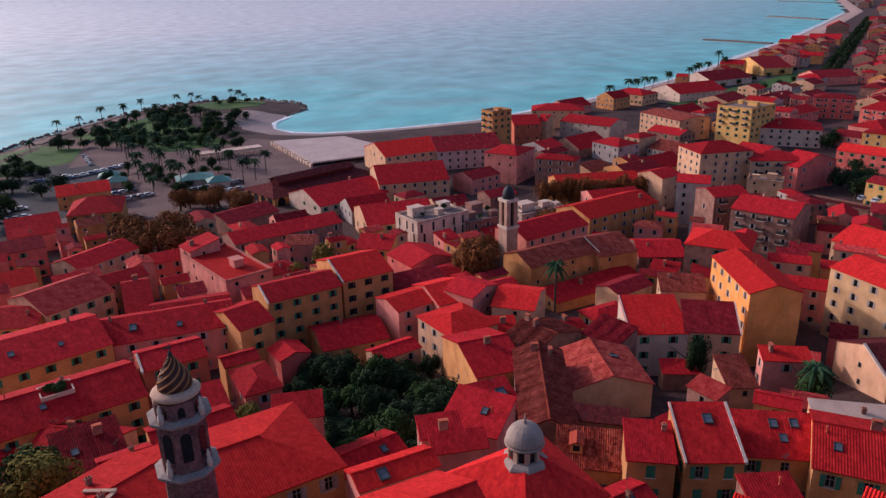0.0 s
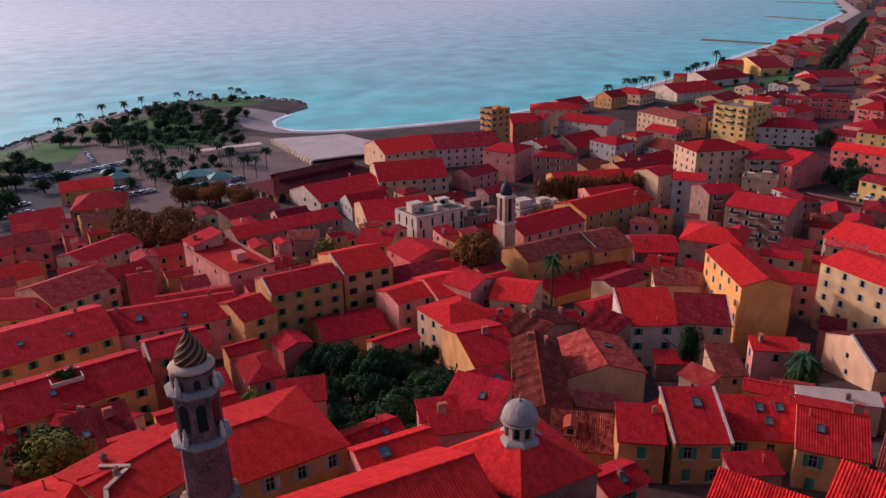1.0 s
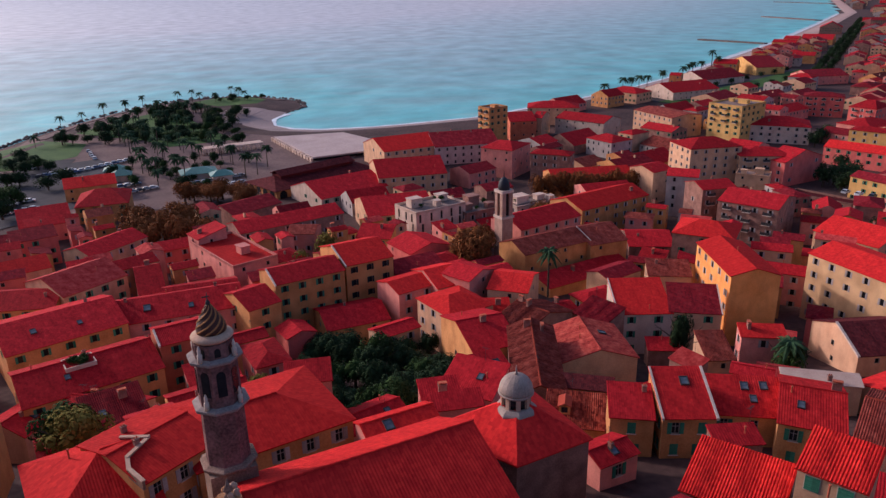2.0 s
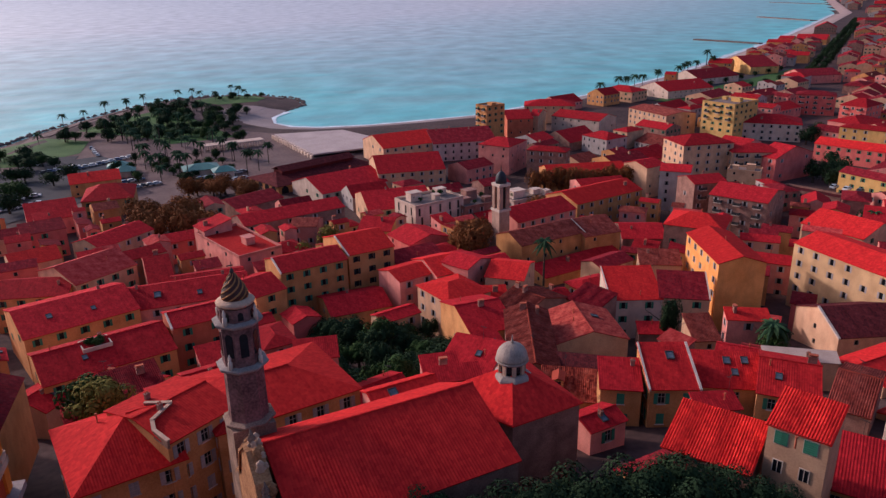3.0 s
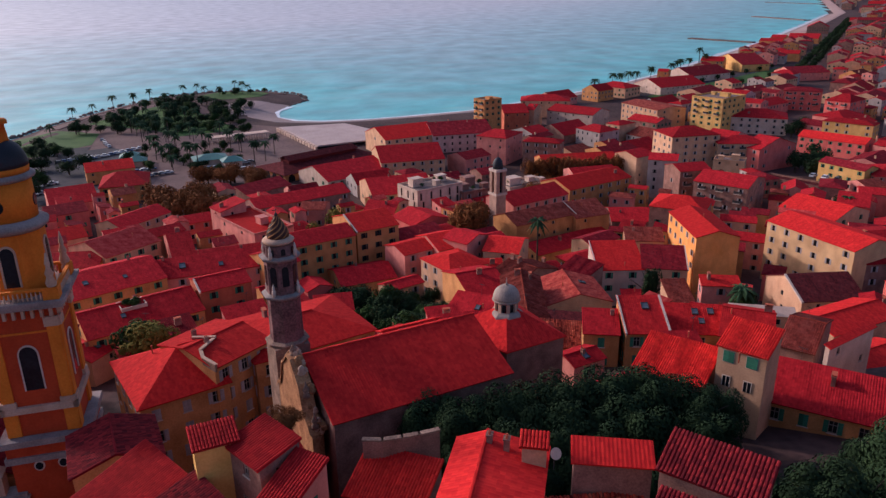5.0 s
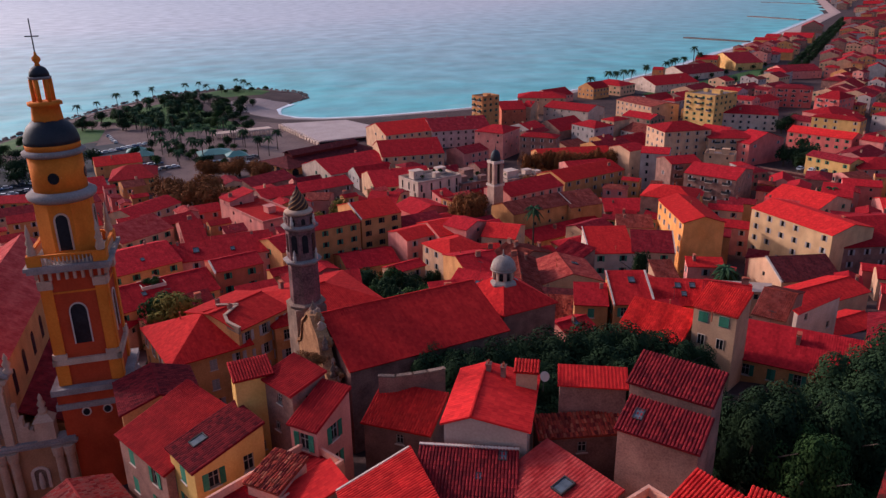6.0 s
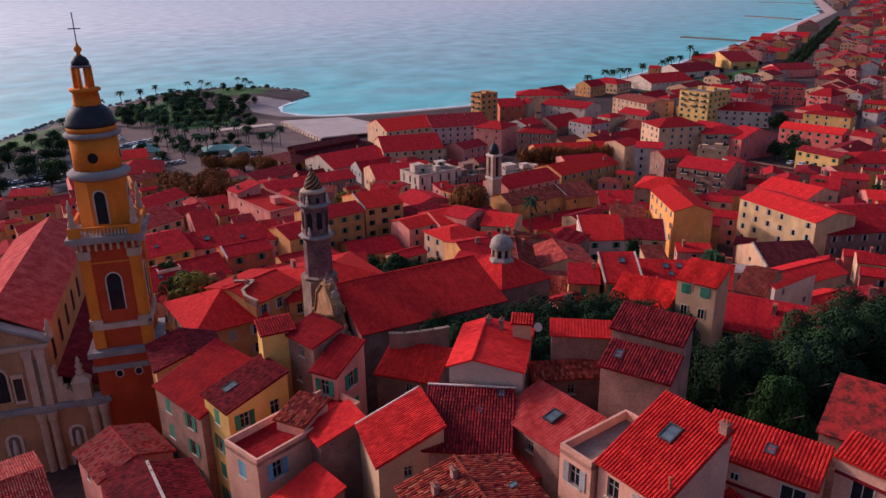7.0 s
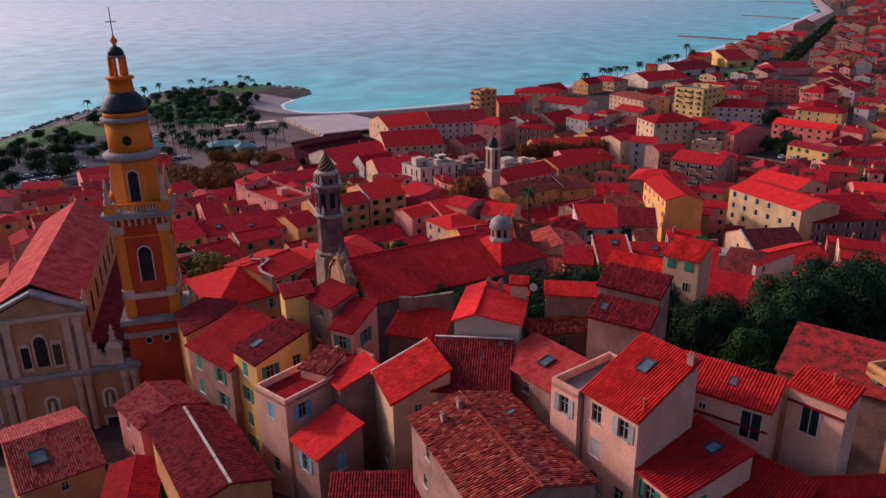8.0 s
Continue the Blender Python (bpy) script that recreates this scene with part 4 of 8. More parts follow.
bm = bmesh.new()
box(bm, -4.25, 4.25, -4.25, 4.25, 0, 14.6)
part("base", bm, TOWER_RED, tower, "plain red base")
for z0, z1, hw in ((14.6, 15.3, 4.7), (15.3, 16.6, 4.45), (16.6, 17.3, 4.95)):
    bm = bmesh.new()
    box(bm, -hw, hw, -hw, hw, z0, z1)
    part("cornice", bm, TOWER_TRIM if z1 > 16.7 or z0 < 15 else TOWER_RED, tower)
bm = bmesh.new()
box(bm, -3.7, 3.7, -3.7, 3.7, 17.3, 30.2)
part("shaft", bm, TOWER_RED, tower, "red shaft")


def shaft_side(m):
    for sx in (-1, 1):
        bm = bmesh.new()
        box(bm, sx * 3.15 - 0.72, sx * 3.15 + 0.72, -3.98, -3.60, 17.4, 20.0)
        box(bm, sx * 3.1 - 0.62, sx * 3.1 + 0.62, -3.93, -3.60, 20.9, 29.2)
        bm.transform(m)
        part("pilaster", bm, TOWER_OCHRE, tower, "saffron corner pilaster")
        bm = bmesh.new()
        box(bm, sx * 3.1 - 0.78, sx * 3.1 + 0.78, -4.10, -3.60, 29.2, 30.2)
        bm.transform(m)
        part("capital", bm, PILASTER, tower)
        bm = bmesh.new()
        box(bm, sx * 3.1 - 0.78, sx * 3.1 + 0.78, -4.10, -3.60, 20.7, 21.3)
        bm.transform(m)
        part("plinth", bm, PILASTER, tower)
    bm = bmesh.new()
    box(bm, -4.15, 4.15, -4.15, -3.6, 20.0, 20.7)
    bm.transform(m)
    part("string_course", bm, PILASTER, tower)
    bm = bmesh.new()
    arch_panel(bm, 1.9, 22.4, 27.2, -3.76, 0.2)
    bm.transform(m)
    w = part("window", bm, GLASS, tower, "dark arched bell opening")
    bm = bmesh.new()
    arch_frame(bm, 1.9, 22.4, 27.2, -3.84, 0.2, 0.16)
    bm.transform(m)
    part("window_frame", bm, TRIM, w)
    bm = bmesh.new()
    box(bm, -3.1, 3.1, -3.80, -3.6, 28.55, 28.75)
    bm.transform(m)
    part("string_course", bm, TOWER_OCHRE, tower)
    # small round openings of the base
    for sx in (-1.3, 1.3):
        bm = bmesh.new()
        lathe(bm, [(0.42, 0), (0.42, 0.12)], 14)
        bm.transform(m @ Matrix.Translation((sx, -4.30, 13.9)) @ Matrix.Rotation(math.pi / 2, 4, "X"))
        part("oculus", bm, GLASS, tower)
        bm = bmesh.new()
        lathe(bm, [(0.60, 0), (0.60, 0.06)], 14)
        bm.transform(m @ Matrix.Translation((sx, -4.25, 13.9)) @ Matrix.Rotation(math.pi / 2, 4, "X"))
        part("oculus_rim", bm, TRIM, tower)
    # consoles under the gallery
    for i in range(8):
        bm = bmesh.new()
        box(bm, -3.3 + i * 0.943 - 0.16, -3.3 + i * 0.943 + 0.16, -4.25, -3.6, 30.3, 31.3)
        bm.transform(m)
        part("console", bm, PILASTER, tower)
    # balusters
    for i in range(13):
        bm = bmesh.new()
        lathe(bm, [(0.10, 0), (0.13, 0.25), (0.07, 0.75), (0.10, 0.9)], 6, 0, -2.7 + i * 0.45, -4.35)
        bm.transform(m @ Matrix.Translation((0, 0, 32.15)))
        part("baluster", bm, PILASTER, tower)
    bm = bmesh.new()
    box(bm, -4.45, 4.45, -4.55, -4.15, 33.05, 33.3)
    box(bm, -4.55, -2.95, -4.57, -4.13, 32.1, 33.05)
    box(bm, 2.95, 4.55, -4.57, -4.13, 32.1, 33.05)
    bm.transform(m)
    part("balustrade", bm, TOWER_OCHRE, tower)


four(shaft_side)
bm = bmesh.new()
box(bm, -3.75, 3.75, -3.75, 3.75, 30.2, 31.3)
part("frieze", bm, TOWER_RED, tower)
bm = bmesh.new()
box(bm, -4.75, 4.75, -4.75, 4.75, 31.3, 31.7)
box(bm, -5.0, 5.0, -5.0, 5.0, 31.7, 32.1)
part("gallery", bm, TOWER_TRIM, tower, "grey projecting gallery slab")
# eight-sided belfry above the gallery
T8 = math.pi / 8
bm = bmesh.new()
lathe(bm, [(3.35, 32.1), (3.35, 38.5)], 8, turn=T8)
part("belfry", bm, TOWER_OCHRE, tower, "saffron eight-sided belfry")


def belfry_side(m):
    bm = bmesh.new()
    arch_panel(bm, 1.35, 33.3, 37.3, -3.16, 0.2)
    bm.transform(m)
    w = part("window", bm, GLASS, tower, "dark arched belfry opening")
    bm = bmesh.new()
    arch_frame(bm, 1.35, 33.3, 37.3, -3.24, 0.22, 0.2)
    bm.transform(m)
    part("window_frame", bm, PILASTER, w)
    bm = bmesh.new()
    lathe(bm, [(0.62, 0), (0.62, 0.1)], 16)
    bm.transform(m @ Matrix.Translation((0, -2.93, 41.2)) @ Matrix.Rotation(math.pi / 2, 4, "X"))
    o = part("oculus", bm, GLASS, tower)
    bm = bmesh.new()
    lathe(bm, [(0.88, 0), (0.88, 0.06)], 16)
    bm.transform(m @ Matrix.Translation((0, -2.91, 41.2)) @ Matrix.Rotation(math.pi / 2, 4, "X"))
    part("oculus_rim", bm, TRIM, o)


four(belfry_side)
for sx in (-1, 1):
    for sy in (-1, 1):
        turned("pinnacle", [(0.45, 0), (0.45, 0.8), (0.30, 0.9), (0.52, 1.5), (0.30, 2.2), (0.42, 2.5), (0.20, 3.1), (0.26, 3.5), (0.05, 4.6)], PILASTER, tower, (sx * 3.9, sy * 3.9, 32.1), 10, "carved stone urn pinnacle")
turned("cornice", [(3.5, 38.5), (3.85, 38.8), (3.95, 39.2), (3.3, 39.6)], TOWER_TRIM, tower, sides=24)
turned("drum", [(3.0, 39.6), (3.0, 43.3)], TOWER_OCHRE, tower, sides=24, label="saffron round drum")
turned("cornice", [(3.05, 43.3), (3.45, 43.5), (3.5, 43.8), (3.15, 44.0)], TOWER_TRIM, tower, sides=24)
turned("frieze", [(3.1, 44.0), (3.15, 44.6)], TOWER_OCHRE, tower, sides=24)
turned("dome", [(3.05, 44.6), (3.05, 45.0), (2.85, 45.7), (2.45, 46.4), (1.85, 46.9), (1.5, 47.05)], DOME, tower, sides=24, label="glossy black tiled dome")
turned("pedestal", [(1.75, 46.9), (1.7, 47.2), (1.55, 48.5), (1.9, 48.55), (1.9, 48.9), (1.2, 48.95)], TOWER_OCHRE, tower, sides=8)
for i in range(6):
    a = 2 * math.pi * i / 6 + 0.3
    turned("lantern_column", [(0.22, 48.9), (0.2, 51.2)], TOWER_OCHRE, tower, (0.92 * math.cos(a), 0.92 * math.sin(a), 0), 6)
turned("lantern_cornice", [(1.15, 51.2), (1.3, 51.4), (1.05, 51.5)], TOWER_TRIM, tower, sides=12)
turned("cupola", [(1.1, 51.5), (1.05, 51.9), (0.8, 52.3), (0.35, 52.55)], DOME, tower, sides=16, label="small black cupola")
turned("finial", [(0.3, 52.5), (0.2, 52.8), (0.42, 53.1), (0.42, 53.35), (0.16, 53.6), (0.12, 53.9)], TOWER_OCHRE, tower, sides=12)
bm = bmesh.new()
box(bm, -0.05, 0.05, -0.05, 0.05, 53.8, 57.2)
box(bm, -0.65, 0.65, -0.05, 0.05, 55.4, 55.52)
part("cross", bm, IRON, tower, "thin iron cross")
for ob in tower.children_recursive:
    if ob.name.split(".")[0] in ("base", "shaft", "pilaster", "capital", "plinth", "console", "balustrade", "gallery", "frieze", "baluster", "oculus_rim") or (ob.name.split(".")[0] in ("cornice", "string_course", "window", "window_frame", "oculus") and max(v.co.z for v in ob.data.vertices) < 30.9):
        ob.data.transform(Matrix.Diagonal((0.87, 0.87, 1, 1)))
    elif ob.name.split(".")[0] not in ("pinnacle", "finial", "cross", "lantern_column"):
        ob.data.transform(Matrix.Diagonal((0.90, 0.90, 1, 1)))
    elif ob.name.startswith("pinnacle"):
        ob.location.x *= 0.87
        ob.location.y *= 0.87
USED.update(cells(-43.6, 38.5, 16, 9, 9))

# ---------------------------------------------------------------- basilica: facade, nave and aisle
basilica = thing("basilica", pose(-56.4, 30.7, TB, 0, 0, 17), "large baroque church with a columned facade and tiled nave", "church")
bm = bmesh.new()
box(bm, -11.6, 11.4, 0, 1.4, 0, 12.2)
part("facade_lower", bm, FACADE, basilica, "lower facade storey")
bm = bmesh.new()
box(bm, -5.6, 5.6, 0.1, 1.4, 13.2, 19.0)
part("facade_upper", bm, FACADE, basilica, "upper facade storey")
bm = bmesh.new()
for w, z0, z1, d in ((11.9, 12.2, 12.5, 0.35), (12.1, 12.5, 12.8, 0.55), (11.9, 12.8, 13.2, 0.4)):
    box(bm, -w, w - 0.2, -d, 1.4, z0, z1)
part("entablature", bm, TOWER_TRIM, basilica)
bm = bmesh.new()
for w, z0, z1, d in ((5.8, 19.0, 19.3, 0.2), (6.0, 19.3, 19.7, 0.4)):
    box(bm, -w, w, -d, 1.4, z0, z1)
part("entablature", bm, PILASTER, basilica)
bm = bmesh.new()
P = [(-5.6, 19.7), (5.6, 19.7), (0, 22.4)]
a = [bm.verts.new((px, 0.1, pz)) for px, pz in P]
b = [bm.verts.new((px, 1.3, pz)) for px, pz in P]
bm.faces.new(a)
bm.faces.new(b[::-1])
for i in range(3):
    bm.faces.new((a[(i + 1) % 3], a[i], b[i], b[(i + 1) % 3]))
part("pediment", bm, FACADE, basilica)
for sx in (-1, 1):
    bm = bmesh.new()
    v = [bm.verts.new(p) for p in ((sx * 6.3, -0.35, 19.7), (sx * 6.3, 1.4, 19.7), (0, 1.4, 22.7), (0, -0.35, 22.7), (sx * 6.3, -0.35, 20.1), (sx * 6.3, 1.4, 20.1), (0, 1.4, 23.1), (0, -0.35, 23.1))]
    for f in ((0, 3, 2, 1), (4, 5, 6, 7), (0, 1, 5, 4), (1, 2, 6, 5), (2, 3, 7, 6), (3, 0, 4, 7)):
        bm.faces.new([v[i] for i in f])
    bmesh.ops.recalc_face_normals(bm, faces=bm.faces[:])
    part("pediment_cornice", bm, TOWER_TRIM, basilica)
for px in (-10.8, -9.6, -4.9, -3.7, 3.7, 4.9, 9.6, 10.8):
    bm = bmesh.new()
    lathe(bm, [(0.62, 0), (0.62, 0.7), (0.5, 0.8), (0.46, 10.6), (0.6, 10.8), (0.66, 11.5), (0.7, 12.2)], 12, 0, px, -0.25)
    part("column", bm, PILASTER, basilica)
for px in (-4.9, -3.5, 3.5, 4.9):
    bm = bmesh.new()
    box(bm, px - 0.45, px + 0.45, -0.22, 0.1, 13.2, 18.4)
    box(bm, px - 0.58, px + 0.58, -0.3, 0.1, 18.4, 19.0)
    part("pilaster", bm, PILASTER, basilica)
for px, w, z0, z1 in ((0, 1.5, 14.0, 17.3), (-1.9, 1.0, 14.0, 16.3), (1.9, 1.0, 14.0, 16.3)):
    bm = bmesh.new()
    if px == 0:
        arch_panel(bm, w, z0, z1, 0.02, 0.1, cx=px)
    else:
        box(bm, px - w / 2, px + w / 2, 0.02, 0.12, z0, z1)
    wo = part("window", bm, GLASS, basilica)
    bm = bmesh.new()
    if px == 0:
        arch_frame(bm, w, z0, z1, -0.08, 0.2, 0.26, cx=px)
    else:
        for x0, x1, za, zb in ((px - w / 2 - 0.18, px - w / 2, z0 - 0.3, z1 + 0.4), (px + w / 2, px + w / 2 + 0.18, z0 - 0.3, z1 + 0.4), (px - w / 2, px + w / 2, z1, z1 + 0.4), (px - w / 2, px + w / 2, z0 - 0.3, z0)):
            box(bm, x0, x1, -0.12, 0.12, za, zb)
        bmesh.ops.remove_doubles(bm, verts=bm.verts[:], dist=0.001)
    part("window_frame", bm, PILASTER, wo)
    for j in (-1, 1):
        bm = bmesh.new()
        box(bm, px + j * w / 6 - 0.015, px + j * w / 6 + 0.015, 0.0, 0.04, z0, z1 - (w * 0.12 if px == 0 else 0))
        part("glazing_bar", bm, IRON, wo)
for px, z0, z1, w in ((0, 0, 4.2, 2.4), (7.2, 0, 3.6, 1.7), (-7.2, 0, 3.6, 1.7)):
    bm = bmesh.new()
    box(bm, px - w / 2, px + w / 2, -0.03, 0.1, z0, z1)
    d = part("door", bm, GLASS, basilica, "dark church doorway")
    bm = bmesh.new()
    box(bm, px - w / 2 - 0.3, px - w / 2, -0.18, 0.05, z0, z1)
    box(bm, px + w / 2, px + w / 2 + 0.3, -0.18, 0.05, z0, z1)
    box(bm, px - w / 2 - 0.4, px + w / 2 + 0.4, -0.22, 0.05, z1, z1 + 0.4)
    part("door_frame", bm, TRIM, d)
for px in (0, 7.2, -7.2):
    bm = bmesh.new()
    arch_frame(bm, 1.3, 5.6, 8.8, -0.15, 0.2, 0.35, cx=px)
    n = part("niche", bm, TRIM, basilica)
    bm = bmesh.new()
    arch_panel(bm, 1.3, 5.6, 8.8, -0.02, 0.06, cx=px)
    part("niche_back", bm, STONE, n)
    bm = bmesh.new()
    lathe(bm, [(0.28, 5.7), (0.34, 6.4), (0.25, 7.4), (0.2, 7.9), (0.12, 8.2)], 10, 0, px, -0.12)
    part("statue", bm, TRIM, n)
for px, pz in ((-6.2, 20.0), (6.2, 20.0), (8.7, 15.6), (-8.7, 15.6)):
    turned("urn", [(0.5, 0), (0.5, 0.5), (0.25, 0.7), (0.48, 1.2), (0.2, 1.7), (0.28, 1.9), (0.06, 2.5)], PILASTER, basilica, (px, 0.6, pz), 10)
# pedestals under the paired columns, block and parapet over the side bay
for px in (-10.2, -4.3, 4.3, 10.2):
    bm = bmesh.new()
    box(bm, px - 1.5, px + 1.5, -1.1, 0.0, 0, 1.5)
    pd = part("pedestal", bm, PILASTER, basilica)
    bm = bmesh.new()
    box(bm, px - 1.1, px + 1.1, -1.16, -1.102, 0.3, 1.2)
    part("panel", bm, FACADE, pd)
for sx in (-1, 1):
    for j in range(5):
        bm = bmesh.new()
        box(bm, sx * (5.9 + j * 0.44) - 0.22, sx * (5.9 + j * 0.44) + 0.22, 0.1, 1.0, 13.2, 13.2 + (3.6, 2.3, 1.5, 1.1, 0.9)[j])
        part("volute_step", bm, PILASTER, basilica)
    bm = bmesh.new()
    box(bm, sx * 8.7 - 1.0, sx * 8.7 + 1.0, -0.2, 1.4, 13.2, 15.0)
    bl = part("block_pedestal", bm, PILASTER, basilica)
    bm = bmesh.new()
    v = [bm.verts.new(q) for q in ((sx * 8.7 - 1.15, -0.35, 15.0), (sx * 8.7 + 1.15, -0.35, 15.0), (sx * 8.7 + 1.15, 1.5, 15.0), (sx * 8.7 - 1.15, 1.5, 15.0), (sx * 8.7, 0.6, 16.0))]
    bm.faces.new(v[3::-1])
    for i in range(4):
        bm.faces.new((v[i], v[(i + 1) % 4], v[4]))
    part("cap", bm, PILASTER, bl)
# darker flat panels paint the shade of a recess between the pilasters
for sx in (-4.2, 4.2):
    bm = bmesh.new()
    box(bm, sx - 0.28, sx + 0.28, 0.0, 0.08, 13.9, 17.9)
    part("recessed_panel", bm, STONE, basilica)
bm = bmesh.new()
box(bm, -5.4, 5.4, 1.4, 42, 0, 20.4)
part("nave_wall", bm, WALL["ochre"], basilica, "ochre nave wall")
bm = bmesh.new()
uvl = bm.loops.layers.uv.new("UVMap")
slope(bm, uvl, (5.8, 1.4, 20.3), (0, 41, 0), (-5.8, 0, 3.3), 0.0)
slope(bm, uvl, (-5.8, 42.4, 20.3), (0, -41, 0), (5.8, 0, 3.3), 0.0)
bmesh.ops.remove_doubles(bm, verts=bm.verts[:], dist=0.004)
nr = part("nave_roof", bm, ROOF["mott"], basilica, "long pinkish tiled nave roof")
bm = bmesh.new()
box(bm, 5.4, 10.6, 3, 42, 0, 11.2)
part("aisle_wall", bm, WALL["ochre"], basilica)
bm = bmesh.new()
uvl = bm.loops.layers.uv.new("UVMap")
slope(bm, uvl, (10.9, 3, 11.2), (0, 39, 0), (-5.45, 0, 2.4), 0.0)
part("aisle_roof", bm, ROOF["wine"], basilica, "dark aisle roof")
for i in range(7):
    bm = bmesh.new()
    arch_panel(bm, 1.3, 15.0, 18.2, 0, 0.14)
    bm.transform(Matrix.Translation((5.44, 5 + i * 5.2, 0)) @ Matrix.Rotation(math.pi / 2, 4, "Z"))
    part("nave_window", bm, GLASS, basilica)
STOREYS = ([0, 13.2, 19.0, 30.0], [0, 11.1, 18.8, 29.8])
for ob in basilica.children_recursive:
    if ob.name.split(".")[0] in ("nave_wall", "nave_roof", "aisle_wall", "aisle_roof", "nave_window"):
        continue
    if ob.location.z:
        ob.location.z = lerp(ob.location.z, *STOREYS)
        continue
    for v in ob.data.vertices:
        v.co.z = lerp(v.co.z, *STOREYS)
USED.update(cells(-62, 50, 17, 24, 46))
USED.update(cells(-57, 22, 17, 24, 16))

# ---------------------------------------------------------------- chapel: spire tower, dome, facade
spire = thing("chapel_tower", pose(-19.7, 46.7, 32, 0, 0, 28), "weathered stone bell turret with a spiral-banded tiled spire", "bell tower")
bm = bmesh.new()
box(bm, -2.0, 2.0, -2.0, 2.0, 0, 12.8)
part("shaft", bm, STONE, spire, "stained square stone shaft")
bm = bmesh.new()
lathe(bm, [(2.1, 12.8), (1.9, 13.3), (1.85, 18.4)], 8, turn=T8)
part("shaft_upper", bm, PLUM, spire, "stained plum-coloured shaft")
for z, r in ((12.6, 2.5), (18.0, 2.4), (22.4, 2.3)):
    bm = bmesh.new()
    lathe(bm, [(r - 0.5, z), (r - 0.1, z + 0.2), (r, z + 0.35), (r, z + 0.5), (r - 0.5, z + 0.65)], 8, turn=T8)
    part("cornice", bm, TOWER_TRIM if z > 15 else STONE, spire)
bm = bmesh.new()
lathe(bm, [(1.82, 18.5), (1.80, 22.5)], 8, turn=T8)
part("belfry", bm, PLUM, spire)
bm = bmesh.new()
lathe(bm, [(1.75, 22.9), (1.70, 24.3)], 8, turn=T8)
part("attic", bm, PLUM, spire)
for q in range(8):
    m = Matrix.Rotation(q * math.pi / 4, 4, "Z")
    bm = bmesh.new()
    arch_panel(bm, 0.75, 19.6, 21.9, -1.72, 0.1)
    bm.transform(m)
    part("window", bm, GLASS, spire, "dark arched opening")
    bm = bmesh.new()
    arch_panel(bm, 0.5, 23.2, 24.0, -1.62, 0.1)
    bm.transform(m)
    part("window", bm, GLASS, spire, "small dark opening")
    if q % 2:
        for zz in (18.55, 22.95):
            turned("pinnacle", [(0.2, 0), (0.22, 0.7), (0.12, 0.8), (0.16, 1.1), (0.04, 1.5)], TRIM, spire, (m @ Vector((0, -1.95, zz)))[:], 8)
turned("collar", [(1.45, 24.3), (1.68, 24.5), (1.75, 24.7), (1.62, 24.85), (1.4, 25.0), (1.05, 25.05)], PILASTER, spire, sides=20, label="cream round collar")
sp = turned("spire_core", [(1.16, 25.0), (1.20, 25.3), (1.14, 25.7), (0.98, 26.2), (0.76, 26.7), (0.50, 27.2), (0.30, 27.6), (0.12, 27.9)], SPIRE, spire, sides=20, label="brown glazed tile spire")
# bands that wind round the spire
for k in range(8):
    bm = bmesh.new()
    prev = None
    for i in range(15):
        f = i / 14
        z = 25.05 + 2.8 * f
        r = float(np.interp(z, [25.0, 25.3, 25.7, 26.2, 26.7, 27.2, 27.6, 27.9], [1.16, 1.20, 1.14, 0.98, 0.76, 0.50, 0.30, 0.12])) + 0.02
        a = 2 * math.pi * k / 8 + f * 3.2
        cur = [bm.verts.new((rr * math.cos(a + da), rr * math.sin(a + da), z + dz)) for rr, da, dz in ((r, 0, 0), (r + 0.05, 0.16, 0.03), (r, 0.32, 0.06))]
        if prev:
            for q in (0, 1):
                bm.faces.new((prev[q], prev[q + 1], cur[q + 1], cur[q]))
        prev = cur
    part("spiral_band", bm, SPIRE_PALE, sp, "pale winding tile band")
turned("finial", [(0.12, 27.8), (0.2, 28.0), (0.12, 28.2), (0.04, 28.3), (0.03, 28.9)], IRON, spire, sides=8)
bm = bmesh.new()
box(bm, -0.4, 0.15, -0.02, 0.02, 28.5, 28.6)
part("weather_vane", bm, IRON, spire)
LEVELS = ([0, 12.8, 18.0, 22.4, 24.3, 25.0, 27.9, 29.0], [0, 12.9, 18.5, 22.9, 24.75, 25.4, 27.8, 28.9])
for ob in spire.children_recursive:
    ob.location.z = lerp(ob.location.z, *LEVELS)
    for v in ob.data.vertices:
        if not ob.location.z:
            v.co.z = lerp(v.co.z, *LEVELS)
USED.update(cells(-19.7, 46.7, 28, 4, 4))

front = thing("chapel_facade", pose(-17.4, 39.2, 31.5, 0, 0, 118) @ Matrix.Diagonal((0.70, 1, 0.93, 1)), "scrolled baroque stone gable at the end of the chapel nave", "facade")
bm = bmesh.new()
prof = [(-8.6, 0), (8.6, 0), (8.6, 9.5), (7.6, 10.4), (6.2, 10.8), (5.2, 12.2), (4.2, 14.2), (2.4, 15.2), (1.0, 16.2), (-1.0, 16.2), (-2.4, 15.2), (-4.2, 14.2), (-5.2, 12.2), (-6.2, 10.8), (-7.6, 10.4), (-8.6, 9.5)]
a = [bm.verts.new((px, -0.5, pz)) for px, pz in prof]
b = [bm.verts.new((px, 0.5, pz)) for px, pz in prof]
bm.faces.new(a)
bm.faces.new(b[::-1])
for i in range(len(prof)):
    j = (i + 1) % len(prof)
    bm.faces.new((a[j], a[i], b[i], b[j]))
part("gable_wall", bm, CARVED, front)
bm = bmesh.new()
